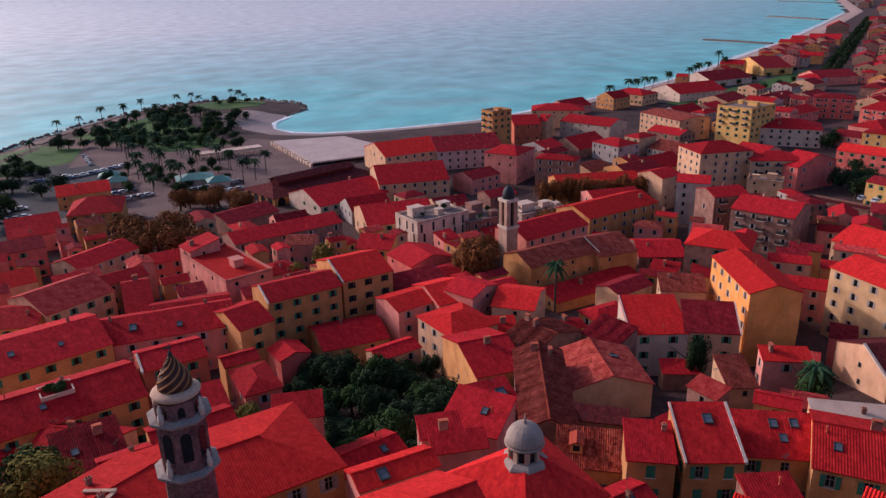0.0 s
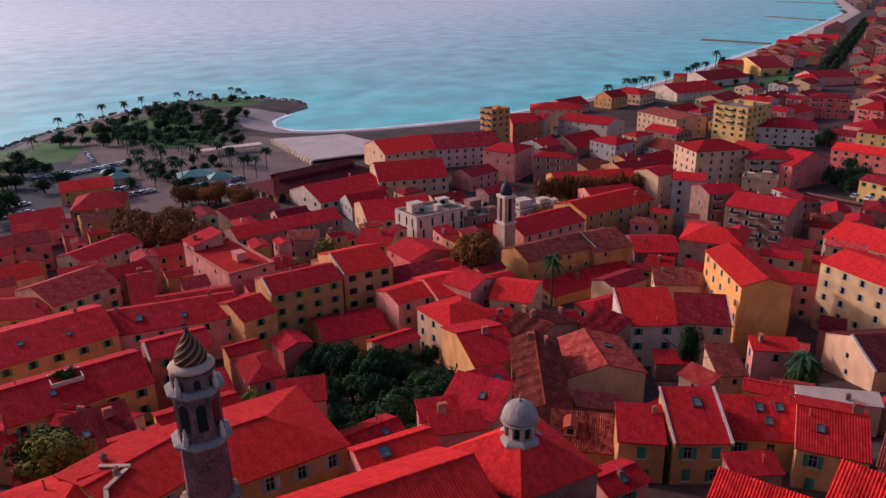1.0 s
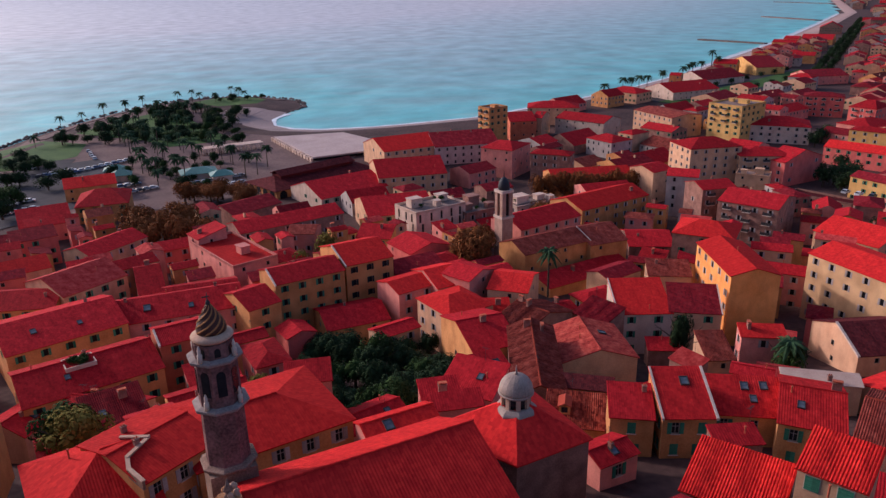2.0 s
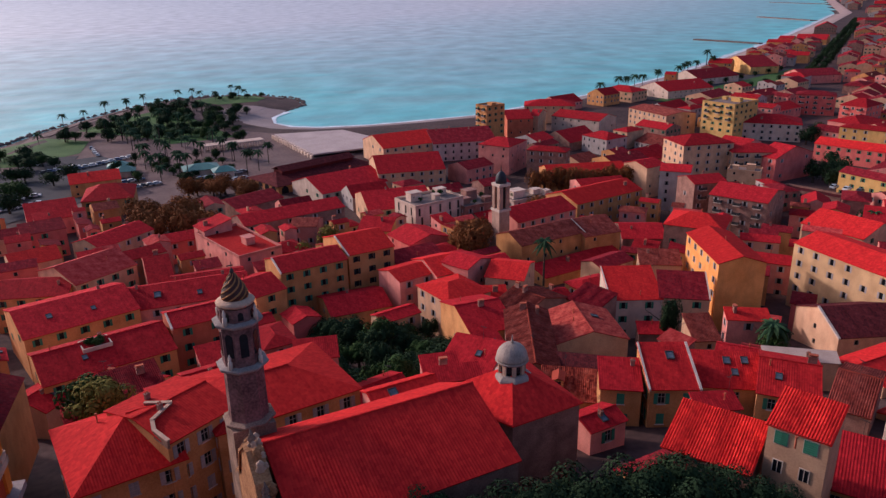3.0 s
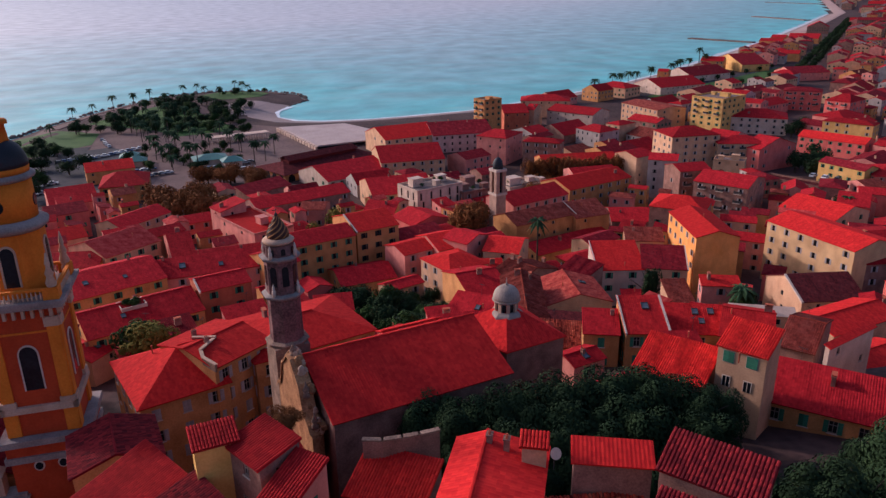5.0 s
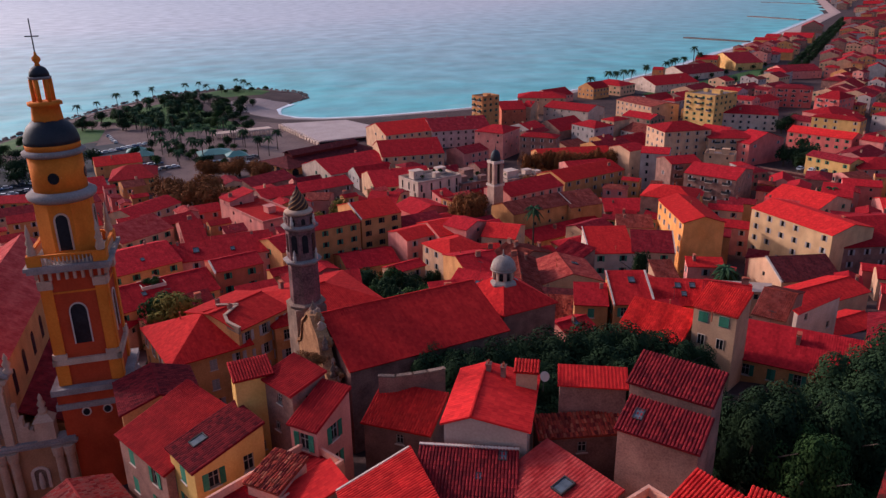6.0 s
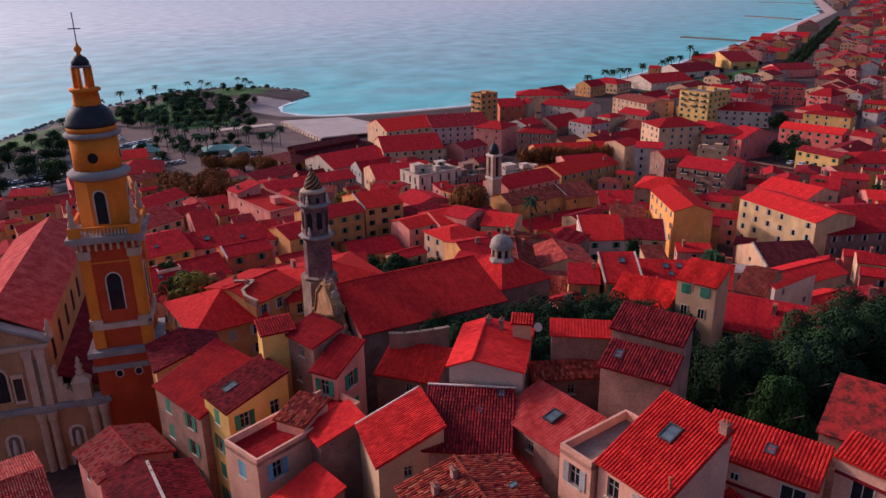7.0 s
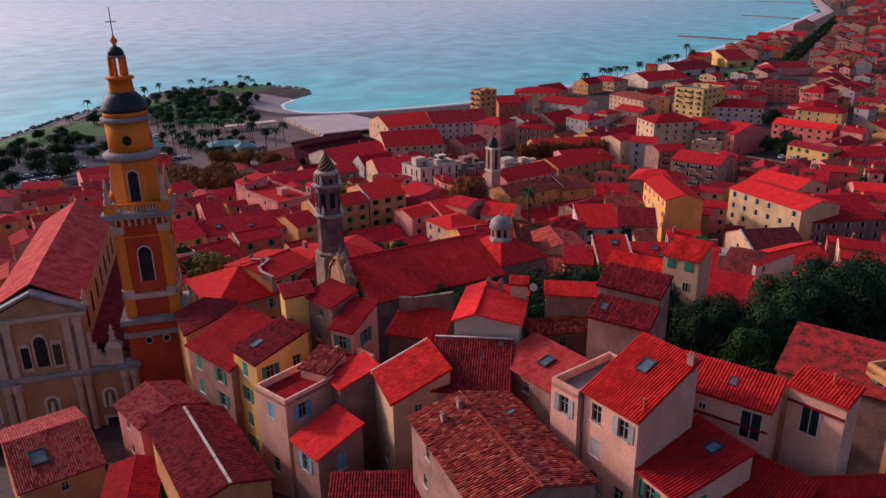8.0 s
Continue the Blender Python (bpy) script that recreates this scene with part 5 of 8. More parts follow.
for (px, pz), (qx, qz) in zip(prof[2:], prof[3:]):
    v = [bm.verts.new((x_, y_, z_)) for x_, z_ in ((px, pz), (qx, qz)) for y_ in (-0.75, 0.7)]
    w = [bm.verts.new((x_, y_, z_ + 0.35)) for x_, z_ in ((px, pz), (qx, qz)) for y_ in (-0.75, 0.7)]
    bm.faces.new((v[0], v[2], w[2], w[0]))
    bm.faces.new((v[1], w[1], w[3], v[3]))
    bm.faces.new((w[0], w[2], w[3], w[1]))
bmesh.ops.remove_doubles(bm, verts=bm.verts[:], dist=0.004)
part("coping", bm, CARVED, front, "carved stone coping")
for px in (-7.4, -4.6, 4.6, 7.4):
    bm = bmesh.new()
    box(bm, px - 0.5, px + 0.5, -0.85, -0.5, 0, 9.6)
    box(bm, px - 0.65, px + 0.65, -0.95, -0.5, 9.6, 10.2)
    part("pilaster", bm, CARVED, front)
bm = bmesh.new()
box(bm, -8.7, 8.7, -1.1, -0.5, 10.2, 10.7)
part("cornice", bm, CARVED, front)
bm = bmesh.new()
arch_panel(bm, 1.8, 11.2, 13.6, -0.53, 0.1)
part("window", bm, GLASS, front)
g4 = random.Random(11)
for (px, pz), (qx, qz) in zip(prof[2:], prof[3:]):
    for j in range(2):
        f = g4.uniform(0.1, 0.9)
        s_ = g4.uniform(0.35, 0.7)
        turned("carving", [(0.5 * s_, -0.2), (0.75 * s_, 0.35 * s_), (0.45 * s_, 0.8 * s_), (0.6 * s_, 1.2 * s_), (0.15 * s_, 1.7 * s_)], g4.choice((PILASTER, CARVED)), front, (px + (qx - px) * f, -0.6 + 0.5 * j, pz + (qz - pz) * f + 0.15), 7)
for px in (-6.0, -3.0, 0, 3.0, 6.0):
    for pz in (2.5, 6.0, 8.6):
        bm = bmesh.new()
        lathe(bm, [(0.75, 0), (0.6, 0.25), (0.2, 0.35)], 8)
        bm.transform(Matrix.Translation((px, -0.5, pz)) @ Matrix.Rotation(math.pi / 2, 4, "X"))
        part("carving", bm, PILASTER, front)
for px, pz in ((-8.0, 10.4), (8.0, 10.4), (0, 16.3), (-4.9, 13.0), (4.9, 13.0)):
    turned("urn", [(0.4, 0), (0.4, 0.4), (0.2, 0.6), (0.4, 1.0), (0.15, 1.5), (0.05, 2.0)], STONE, front, (px, 0, pz), 8)

LEAD_PALE = noisy("weathered_pale_lead", (0.25, 0.185, 0.15), (0.39, 0.30, 0.25), 0.8, 6, rough=0.6)
dome = thing("chapel_dome", pose(6.3, 58.0, 31, 0, 0, 28), "chapel choir with a red roof and pale lead dome", "dome")
EAVE = [(-3.4, -5.6), (5.8, -5.4), (5.8, 5.6), (-8.0, 4.6)]
bm = bmesh.new()
prism(bm, [(px * 0.95, py * 0.95) for px, py in EAVE], 0, 9.3)
part("wall", bm, WALL["stone"], dome)
bm = bmesh.new()
uvl = bm.loops.layers.uv.new("UVMap")
for (px, py), (qx, qy) in zip(EAVE, EAVE[1:] + EAVE[:1]):
    tri_slope(bm, uvl, ((px, py, 9.3), (qx, qy, 9.3), (0, 0, 13.0)))
part("roof", bm, ROOF["redb"], dome, "bright red pyramid roof")
bm = bmesh.new()
lathe(bm, [(2.2, 10.2), (2.2, 11.75), (2.05, 11.95), (1.75, 12.15), (1.6, 12.2)], 8, turn=math.pi / 8)
part("plinth", bm, LEAD_PALE, dome)
turned("lantern_core", [(1.3, 12.2), (1.3, 13.6)], GLASS, dome, sides=16, label="dark glazed lantern")
for i in range(8):
    a = 2 * math.pi * (i + 0.5) / 8
    bm = bmesh.new()
    box(bm, -0.16, 0.16, -0.22, 0.22, 12.15, 13.6)
    bm.transform(Matrix.Rotation(a, 4, "Z") @ Matrix.Translation((1.36, 0, 0)))
    part("lantern_pier", bm, PILASTER, dome)
turned("ring", [(1.35, 13.45), (1.72, 13.5), (1.84, 13.62), (1.84, 13.72), (1.7, 13.8)], LEAD_PALE, dome, sides=32)
CAP_LINE = [(1.75, 13.75), (1.74, 14.05), (1.63, 14.5), (1.40, 14.95), (1.05, 15.3), (0.6, 15.53), (0.16, 15.62)]
turned("lead_cap", CAP_LINE, LEAD_PALE, dome, sides=32, label="ribbed pale lead cap")
for i in range(16):
    bm = bmesh.new()
    prev = None
    for r, z in CAP_LINE:
        cur = [bm.verts.new((r, -0.05, z)), bm.verts.new((r + 0.012, 0, z + 0.012)), bm.verts.new((r, 0.05, z))]
        if prev:
            for q in (0, 1):
                bm.faces.new((prev[q], prev[q + 1], cur[q + 1], cur[q]))
        prev = cur
    bm.transform(Matrix.Rotation(2 * math.pi * i / 16, 4, "Z"))
    part("rib", bm, LEAD_PALE, dome)
turned("finial", [(0.16, 15.58), (0.2, 15.75), (0.08, 15.9), (0.1, 16.0), (0.03, 16.6)], LEAD_PALE, dome, sides=8)
USED.update(cells(6.0, 58.0, 28, 13, 12))

# ---------------------------------------------------------------- small church tower
ROSE = noisy("weathered_rose_render", (0.29, 0.165, 0.125), (0.45, 0.28, 0.21), 0.5, 5)
bell = thing("church_tower", pose(14.7, 194, 6, 0, 0, 32) @ Matrix.Diagonal((0.74, 0.74, 0.98, 1)), "slender pinkish church tower with an open belfry and a dark dome", "bell tower")
bm = bmesh.new()
box(bm, -2.5, 2.5, -2.5, 2.5, 0, 14.6)
part("shaft", bm, ROSE, bell)
bm = bmesh.new()
box(bm, -2.9, 2.9, -2.9, 2.9, 14.6, 15.3)
part("cornice", bm, TRIM, bell)
for sx in (-1, 1):
    for sy in (-1, 1):
        bm = bmesh.new()
        box(bm, sx * 1.6 - 0.85, sx * 1.6 + 0.85, sy * 1.6 - 0.85, sy * 1.6 + 0.85, 15.3, 22.2)
        part("pier", bm, ROSE, bell)
bm = bmesh.new()
box(bm, -1.7, 1.7, -1.7, 1.7, 15.3, 21.8)
part("bell_chamber", bm, GLASS, bell, "shadowed open belfry")
bm = bmesh.new()
box(bm, -2.7, 2.7, -2.7, 2.7, 22.2, 23.0)
part("cornice", bm, TRIM, bell)
turned("dome", [(2.2, 23.0), (2.25, 24.0), (1.9, 25.3), (1.1, 26.2), (0.3, 26.6)], DOME, bell, sides=16)
turned("finial", [(0.3, 26.5), (0.2, 27.0), (0.04, 28.4)], IRON, bell, sides=8)
USED.update(cells(14.7, 194, 32, 6, 6))


# ---------------------------------------------------------------- houses, quarter by quarter
house("S", 11.9, -6.6, -55, 5.4, 6.5, 52.5, 2.8, "peach", "tile", "grey", gap=2.3, ends=False, extras=(("skylight", -0.2, 0.62, 1.2), ("stack", 2.5, 2.6), ("pipe", 2.4, -2.4)))
house("F", 9.1, -3.1, -53, 2.9, 7.0, 52.0, 0.0, "peach", "flat", "grey")
house("S", 19.5, -4.5, -38, 7.8, 3.4, 51.5, 1.1, "peach", "tile", "none", plain=True, extras=(("skylight", 0.5, 0.5, 0.8), ("door", 2.6, 2.9, 1.5, 2.3), ("door", -1.2, 1.6, 0.5, 0.5), ("band", 1.9)))
house("S", 26.0, -7.2, -50, 4.3, 2.3, 52.7, 0.6, "peach", "tile", "none", plain=True, extras=(("door", -0.3, 3.6, 1.3, 2.2), ("band", 1.2), ("pipe", 0.4, 0.4)))
house("S", 15.0, -9.9, -62, 5.4, 7.4, 48.2, 1.3, "peach", "red", "green", extras=(("skylight", 0.6, 0.75, 1.1),))
house("S", 19.3, -11.5, -48, 6.8, 6.8, 46.1, 1.4, "cream", "red", "none")
house("S", 26.8, -11.2, 2, 6.3, 1.6, 46.7, 0.3, "stone", "red", "none")
house("S", 30.1, -2.4, -39, 9.0, 5.6, 51.6, 2.0, "stone", "moss", "none", laid=False)
house("F", 33.8, -5.3, -76, 3.6, 5.3, 53.0, 0.0, "ochre", "red", "green")
house("G", 0.7, -8.3, -67, 13.4, 9.0, 48.7, 1.2, "stone", "old", "none", ends=False, extras=(("stack", -4.9, -0.9), ("stack", -4.3, -2.6), ("skylight", -1.5, 1.45, 0.5), ("aerial", 2.0, 0.2)))
house("S", -6.4, 4.5, -70, 6.3, 5.5, 47.3, 2.3, "cream", "tile", "none", extras=(("verge", -1, 0.25),))
house("S", -0.7, 4.9, -7, 7.2, 6.5, 47.8, 2.0, "stone", "wine", "none", extras=(("skylight", 2.6, 0.9, 0.7), ("skylight", 0.9, 0.62, 0.5), ("ridge",)))
house("S", 5.9, 4.2, -54, 7.3, 4.8, 48.8, 1.2, "stone", "mott", "none", laid=False, extras=(("skylight", 0.5, 0.5, 1.2),))
house("S", 2.5, 2.9, 18, 8.0, 4.1, 45.6, 1.2, "stone", "mott", "none", laid=False)
house("G", 1.8, 12.8, 78, 8.4, 6.4, 51.3, 0.8, "white", "redb", "none", plain=True, skew=1.1, extras=(("stack", 2.6, -0.5), ("stack", 3.0, 0.8)))
house("S", -5.8, 20.1, -20, 6.5, 4.6, 45.2, 1.4, "stone", "tile", "none")
house("S", 14.8, 7.7, -36, 6.0, 2.6, 55.3, 1.1, "stone", "wine", "none", plain=True)
house("S", 13.1, 4.5, -34, 5.6, 2.6, 53.6, 1.0, "stone", "wine", "none", extras=(("skylight", -1.8, 0.5, 0.8),))
house("S", 10.1, 14.1, -8, 5.3, 1.8, 52.1, 0.6, "stone", "redb", "none")
house("S", 8.7, 11.9, 5, 6.8, 2.1, 49.0, 0.5, "stone", "old", "none")
house("S", 4.7, 14.4, -10, 1.7, 1.0, 53.1, 0.3, "cream", "tile", "none")
house("S", -27.0, 19.4, -43, 9.0, 7.4, 43.7, 2.4, "stone", "red", "green")
house("S", -22.0, 15.1, -47, 4.8, 6.5, 45.7, 1.7, "yellow", "wine", "green", extras=(("skylight", -0.6, 0.3, 1.2),))
house("S", -15.8, 19.2, -44, 4.7, 3.6, 49.7, 0.8, "stone", "red", "none")
house("S", -12.9, 15.7, -28, 2.8, 4.8, 48.3, 1.5, "pink", "red", "green")
house("S", -19.7, 19.7, 26, 3.3, 2.1, 50.2, 0.6, "yellow", "red", "none")
house("S", -14.1, 1.4, -48, 4.2, 4.9, 43.3, 1.4, "stone", "redb", "blue")
house("S", -12.3, 7.6, -58, 3.2, 4.2, 46.2, 1.2, "stone", "redb", "none", plain=True)
house("F", -16.0, 8.7, -41, 4.6, 11.6, 46.0, 0.0, "peach", "red", "blue")
house("G", -25.8, 2.5, 123, 14.3, 7.1, 41.1, 1.1, "ochre", "wine", "none", extras=(("ridge",),))
house("G", -35.4, 15.9, -47, 6.6, 7.2, 38.3, 1.3, "pink", "mott", "none")
house("G", -47.0, 12.8, 37, 8.1, 13.6, 35.0, 2.0, "ochre", "mott", "none", extras=(("skylight", -1.5, 0.5, 1.8),))
house("G", -34.7, 5.2, 104, 7.0, 4.8, 35.8, 0.7, "pink", "red", "none")
house("S", -9.2, -4.1, 1, 7.7, 2.4, 41.9, 0.6, "stone", "wine", "none")
house("S", 3.0, -6.2, -3, 11.0, 2.5, 43.0, 0.5, "cream", "red", "none")
house("S", -15.4, 9.2, -26, 3.0, 3.6, 46.9, 0.6, "peach", "old", "none", plain=True)
house("S", -32.6, 10.8, -54, 8.3, 2.9, 38.8, 0.6, "ochre", "wine", "none")
house("G", -73.5, 245.1, 49, 20.2, 14.7, 10.3, 2.2, "stone", "wine", "none")
house("H", -37.8, 55.7, 35, 11.0, 14.5, 36.0, 3.3, "ochre", "redb", "grey", tops=(1.5, 5.3))
house("G", -32.4, 59.0, 55, 9.3, 11.3, 38.5, 1.1, "ochre", "redb", "grey")
house("H", -23.0, 66.7, 33, 17.5, 14.6, 37.0, 1.9, "ochre", "redb", "grey")
chapel_nave = house("G", -7.14, 44.74, 28, 20.7, 15.55, 42.7, 3.4, "stone", "redb", "none", plain=True, base=31, skew=0.975)
chapel_nave.name = "chapel_nave"
tagged(chapel_nave, "chapel nave of grey stucco under one broad red roof", "chapel")
house("S", 33.2, 46.2, -40, 5.4, 4.8, 44.0, 1.5, "cream", "tile", "none", plain=True, extras=(("pipe", 0.2, -4.0), ("shutters", 1.2, 1.9, 1.15, 1.35), ("shutters", -1.4, 1.9, 1.15, 1.35), ("door", 1.0, 5.0, 0.8, 1.3), ("door", -1.4, 5.0, 0.8, 1.3)))
house("S", 26.0, 49.2, -35, 8.4, 6.0, 39.5, 2.2, "stone", "tile", "none")
house("S", 44.3, 46.0, -30, 15.5, 7.1, 36.3, 2.4, "ochre", "red", "green")
house("S", 30.4, 61.1, 4, 5.0, 2.8, 36.9, 0.6, "stone", "red", "none")
house("S", 16.7, 79.2, -11, 8.4, 5.8, 28.2, 1.8, "ochre", "old", "none")
house("S", 18.5, 91.0, -13, 11.0, 3.2, 26.4, 0.5, "stone", "dark", "none", plain=True)
house("G", 62.7, 70.7, 26, 12.0, 6.2, 29.1, 0.9, "cream", "redb", "none", plain=True)
house("G", 67.5, 87.1, 26, 16.6, 8.6, 27.8, 1.3, "cream", "redb", "none", plain=True)
house("S", 52.8, 59.9, 34, 11.1, 0.6, 37.8, 0.2, "white", "redb", "none")
house("S", 53.0, 87.0, -12, 10.5, 2.4, 28.8, 0.6, "cream", "pale", "none")
house("G", 51.4, 68.7, -36, 4.7, 13.1, 34.0, 2.0, "stone", "brown", "none")
house("S", 28.7, 74.0, -1, 6.5, 7.8, 33.5, 2.6, "ochre", "tileh", "green", extras=(("skylight", 0.6, 0.7, 1.2), ("verge", 1, 0.5), ("verge", -1, 0.4)))
house("S", 38.2, 75.8, -8, 11.0, 6.0, 31.9, 2.2, "ochre", "tileh", "green", extras=(("skylight", -0.6, 0.72, 1.1), ("skylight", 1.8, 0.75, 1.1), ("skylight", 0.2, 0.4, 1.0)))
house("S", 22.3, 74.0, -8, 5.3, 6.0, 33.0, 1.4, "ochre", "red", "green", extras=(("stack", 1.8, 1.6),))
house("G", 44.5, 73.0, -23, 7.3, 12.1, 33.6, 2.0, "ochre", "tileh", "green")
house("G", 23.8, 109.5, 97, 13.0, 13.0, 23.6, 2.0, "sand", "rust", "none", plain=True, extras=(("skylight", 1.0, 0.6, 1.2), ("pipe", 2.0, 1.2), ("pipe", -1.0, 2.0)))
house("G", 13.0, 98.4, -92, 23.0, 7.6, 26.8, 1.6, "stone", "brown", "none")
house("S", 5.2, 95.0, 24, 7.0, 6.0, 26.2, 1.8, "stone", "red", "none", extras=(("skylight", 1.6, 0.5, 1.6),))
house("G", 4.7, 117.2, 21, 9.0, 16.3, 22.8, 2.4, "ochre", "red", "none")
house("G", -6.5, 64.6, 28, 8.7, 3.7, 37.3, 0.7, "pink", "redb", "none", extras=(("skylight", -1.5, 0.4, 1.2),))
house("S", -2.0, 78.0, 13, 5.1, 3.3, 33.0, 1.0, "pink", "red", "none")
house("S", 0.3, 72.2, 12, 6.2, 2.5, 34.8, 0.8, "pink", "red", "none")
house("S", 2.8, 83.5, -25, 7.9, 6.6, 31.0, 2.0, "pink", "red", "none")
house("S", -20.3, 83.1, 12, 6.2, 4.1, 32.8, 1.2, "pink", "red", "none")
house("G", 60.1, 139.3, -89, 20.3, 9.9, 27.8, 1.5, "amber", "redb", "grey", base=12, ends=False, extras=(("pipe", 0.0, 0.0),))
house("G", 89.5, 136.8, -67, 24.8, 13.6, 26.3, 1.7, "sand", "redb", "grey")
house("G", 101.0, 137.6, 6, 20.1, 24.3, 22.6, 3.4, "stone", "red", "grey")
house("G", 76.6, 115.6, 5, 13.6, 14.7, 21.2, 3.0, "cream", "dark", "none", extras=(("verge", -1, 0.7),))
house("S", 37.5, 129.6, 1, 10.6, 10.4, 22.1, 3.2, "white", "redb", "green", extras=(("verge", -1, 0.35), ("pipe", 1.0, -4.0)))
house("S", 47.9, 128.0, -10, 9.8, 8.4, 22.4, 2.6, "cream", "wine", "green", extras=(("verge", 1, 0.4),))
house("S", 28.5, 125.0, -50, 8.0, 6.0, 21.8, 1.8, "stone", "wine", "none")
house("S", 54.7, 111.2, -7, 7.6, 3.4, 24.2, 0.9, "pink", "redb", "grey")
house("S", 43.7, 103.7, 2, 4.6, 6.6, 24.8, 2.0, "cream", "brown", "none")
house("S", 37.6, 97.9, -55, 5.1, 3.0, 26.0, 0.9, "stone", "mott", "none")
house("S", 39.5, 117.5, -4, 6.2, 3.4, 18.6, 0.9, "stone", "red", "none")
house("S", 48.7, 148.6, -7, 9.3, 5.8, 21.3, 1.7, "cream", "brown", "none")
house("H", 66.4, 175.7, -27, 14.9, 13.9, 22.2, 2.3, "stone", "redb", "green")
house("G", 94.8, 214.3, -39, 17.9, 17.9, 18.8, 2.2, "stone", "red", "grey", extras=(("balcony", 3, 3), ("pipe", 1.0, -1.0)))
house("G", 84.6, 227.8, 13, 11.8, 10.9, 19.9, 1.6, "stone", "red", "grey", extras=(("balcony", 2, 2), ("stack", 0.5, 0.4)))
house("G", 74.4, 262.8, 33, 10.0, 11.6, 17.1, 1.7, "cream", "red", "none")
house("G", 80.5, 243.0, -21, 10.3, 11.2, 20.1, 1.4, "grey", "red", "grey")
house("H", 104.7, 294.4, 12, 22.5, 17.3, 19.1, 2.9, "cream", "red", "grey")
house("H", 126.0, 289.7, -5, 20.3, 14.5, 16.1, 2.4, "cream", "red", "grey", extras=(("balcony", 2, 3), ("stack", 0.5, 0.4)))
house("G", 138.0, 286.8, -60, 9.9, 23.2, 14.7, 3.8, "salmon", "red", "grey")
house("F", 115.0, 268.0, -27, 12.0, 8.0, 13.0, 0.0, "cream", "flat", "none", extras=(("hut", 2.0, 1.0, 3.0, 2.6, 1.6), ("hut", -3.4, -1.0, 2.0, 2.0, 1.2)))
house("G", 180.1, 311.7, -47, 29.6, 12.0, 11.8, 2.2, "salmon", "redb", "green")
house("G", 154.9, 251.8, -61, 19.1, 8.7, 13.9, 1.5, "gold", "wine", "green", extras=(("stack", 2.0, 0.4),))
house("G", 114.2, 187.8, -57, 18.1, 18.4, 16.2, 2.8, "cream", "redb", "green", extras=(("balcony", 2, 4), ("stack", 2.0, 0.4)))
house("H", 176.5, 247.4, -4, 33.6, 18.1, 12.3, 2.7, "pink", "red", "grey")
house("G", 144.9, 185.6, -18, 15.9, 18.5, 13.2, 2.8, "pink", "redb", "grey")
house("F", 133.4, 249.7, -49, 22.4, 7.0, 8.6, 0.0, "stone", "dark", "none")
house("G", 24.7, 179.9, 30, 21.2, 12.0, 17.9, 2.2, "ochre", "brown", "none", extras=(("verge", 1, 0.4),))
house("G", 39.0, 187.4, 23, 11.6, 15.8, 17.2, 2.8, "ochre", "brown", "none")
house("S", 34.3, 171.7, 32, 28.3, 6.4, 11.9, 1.6, "ochre", "red", "none")
house("G", 25.4, 206.6, 35, 23.5, 14.2, 16.4, 2.6, "pink", "red", "grey")
house("G", 49.1, 229.8, 34, 30.0, 15.2, 15.5, 2.5, "ochre", "redb", "grey")
house("G", 52.2, 269.9, 9, 31.2, 14.3, 13.6, 2.4, "ochre", "redb", "none")
house("G", 58.0, 202.2, -3, 12.8, 15.5, 10.7, 2.3, "stone", "red", "none")
house("G", -10.3, 143.2, 36, 9.6, 9.1, 21.7, 1.3, "pink", "redb", "grey")
house("G", -3.0, 146.6, 29, 7.8, 12.8, 21.9, 2.1, "pink", "redb", "grey")
house("H", 0.3, 132.4, 35, 10.7, 12.0, 21.8, 1.8, "cream", "redb", "grey")
house("G", 13.3, 142.2, -18, 8.7, 11.9, 22.2, 1.8, "cream", "redb", "none")
house("G", 3.5, 144.3, -40, 7.6, 9.0, 23.7, 1.3, "pink", "red", "none")
house("S", 9.0, 133.2, 4, 5.4, 4.5, 19.9, 1.1, "cream", "redb", "none")
house("G", 15.5, 124.4, -48, 8.3, 15.5, 21.7, 2.3, "stone", "brown", "none")
house("G", -22.2, 138.1, 24, 13.6, 12.3, 16.7, 1.9, "ochre", "red", "none")
house("G", -33.7, 145.4, 32, 15.9, 10.8, 24.2, 1.8, "ochre", "red", "green", extras=(("verge", -1, 0.5),))
house("G", -22.9, 156.4, 31, 11.8, 15.6, 24.4, 2.5, "ochre", "redb", "black", extras=(("verge", -1, 0.5),))
house("G", -42.9, 135.5, 43, 7.3, 12.4, 22.0, 2.0, "ochre", "red", "green")
house("F", -56.7, 171.3, -49, 25.6, 11.9, 20.2, 0.0, "pink", "redb", "none", extras=(("hut", 4.0, 1.0, 3.0, 2.4, 1.6),))
house("S", -66.0, 180.5, -49, 7.0, 8.0, 21.4, 1.8, "pink", "red", "none")
house("S", -9.1, 159.1, 31, 13.0, 5.1, 19.5, 1.5, "stone", "wine", "none")
house("G", -9.2, 183.4, -55, 12.2, 13.0, 16.6, 1.9, "salmon", "red", "none")
house("G", -19.7, 233.0, 18, 22.6, 22.7, 13.3, 3.7, "cream", "red", "green")
house("S", -22.2, 196.7, -11, 10.1, 6.9, 14.9, 2.1, "yellow", "red", "green")
house("G", -51.1, 209.5, 35, 33.3, 11.5, 16.3, 2.0, "stone", "red", "grey")
house("G", -43.9, 200.4, -3, 8.0, 8.9, 15.7, 1.3, "pink", "brown", "grey")
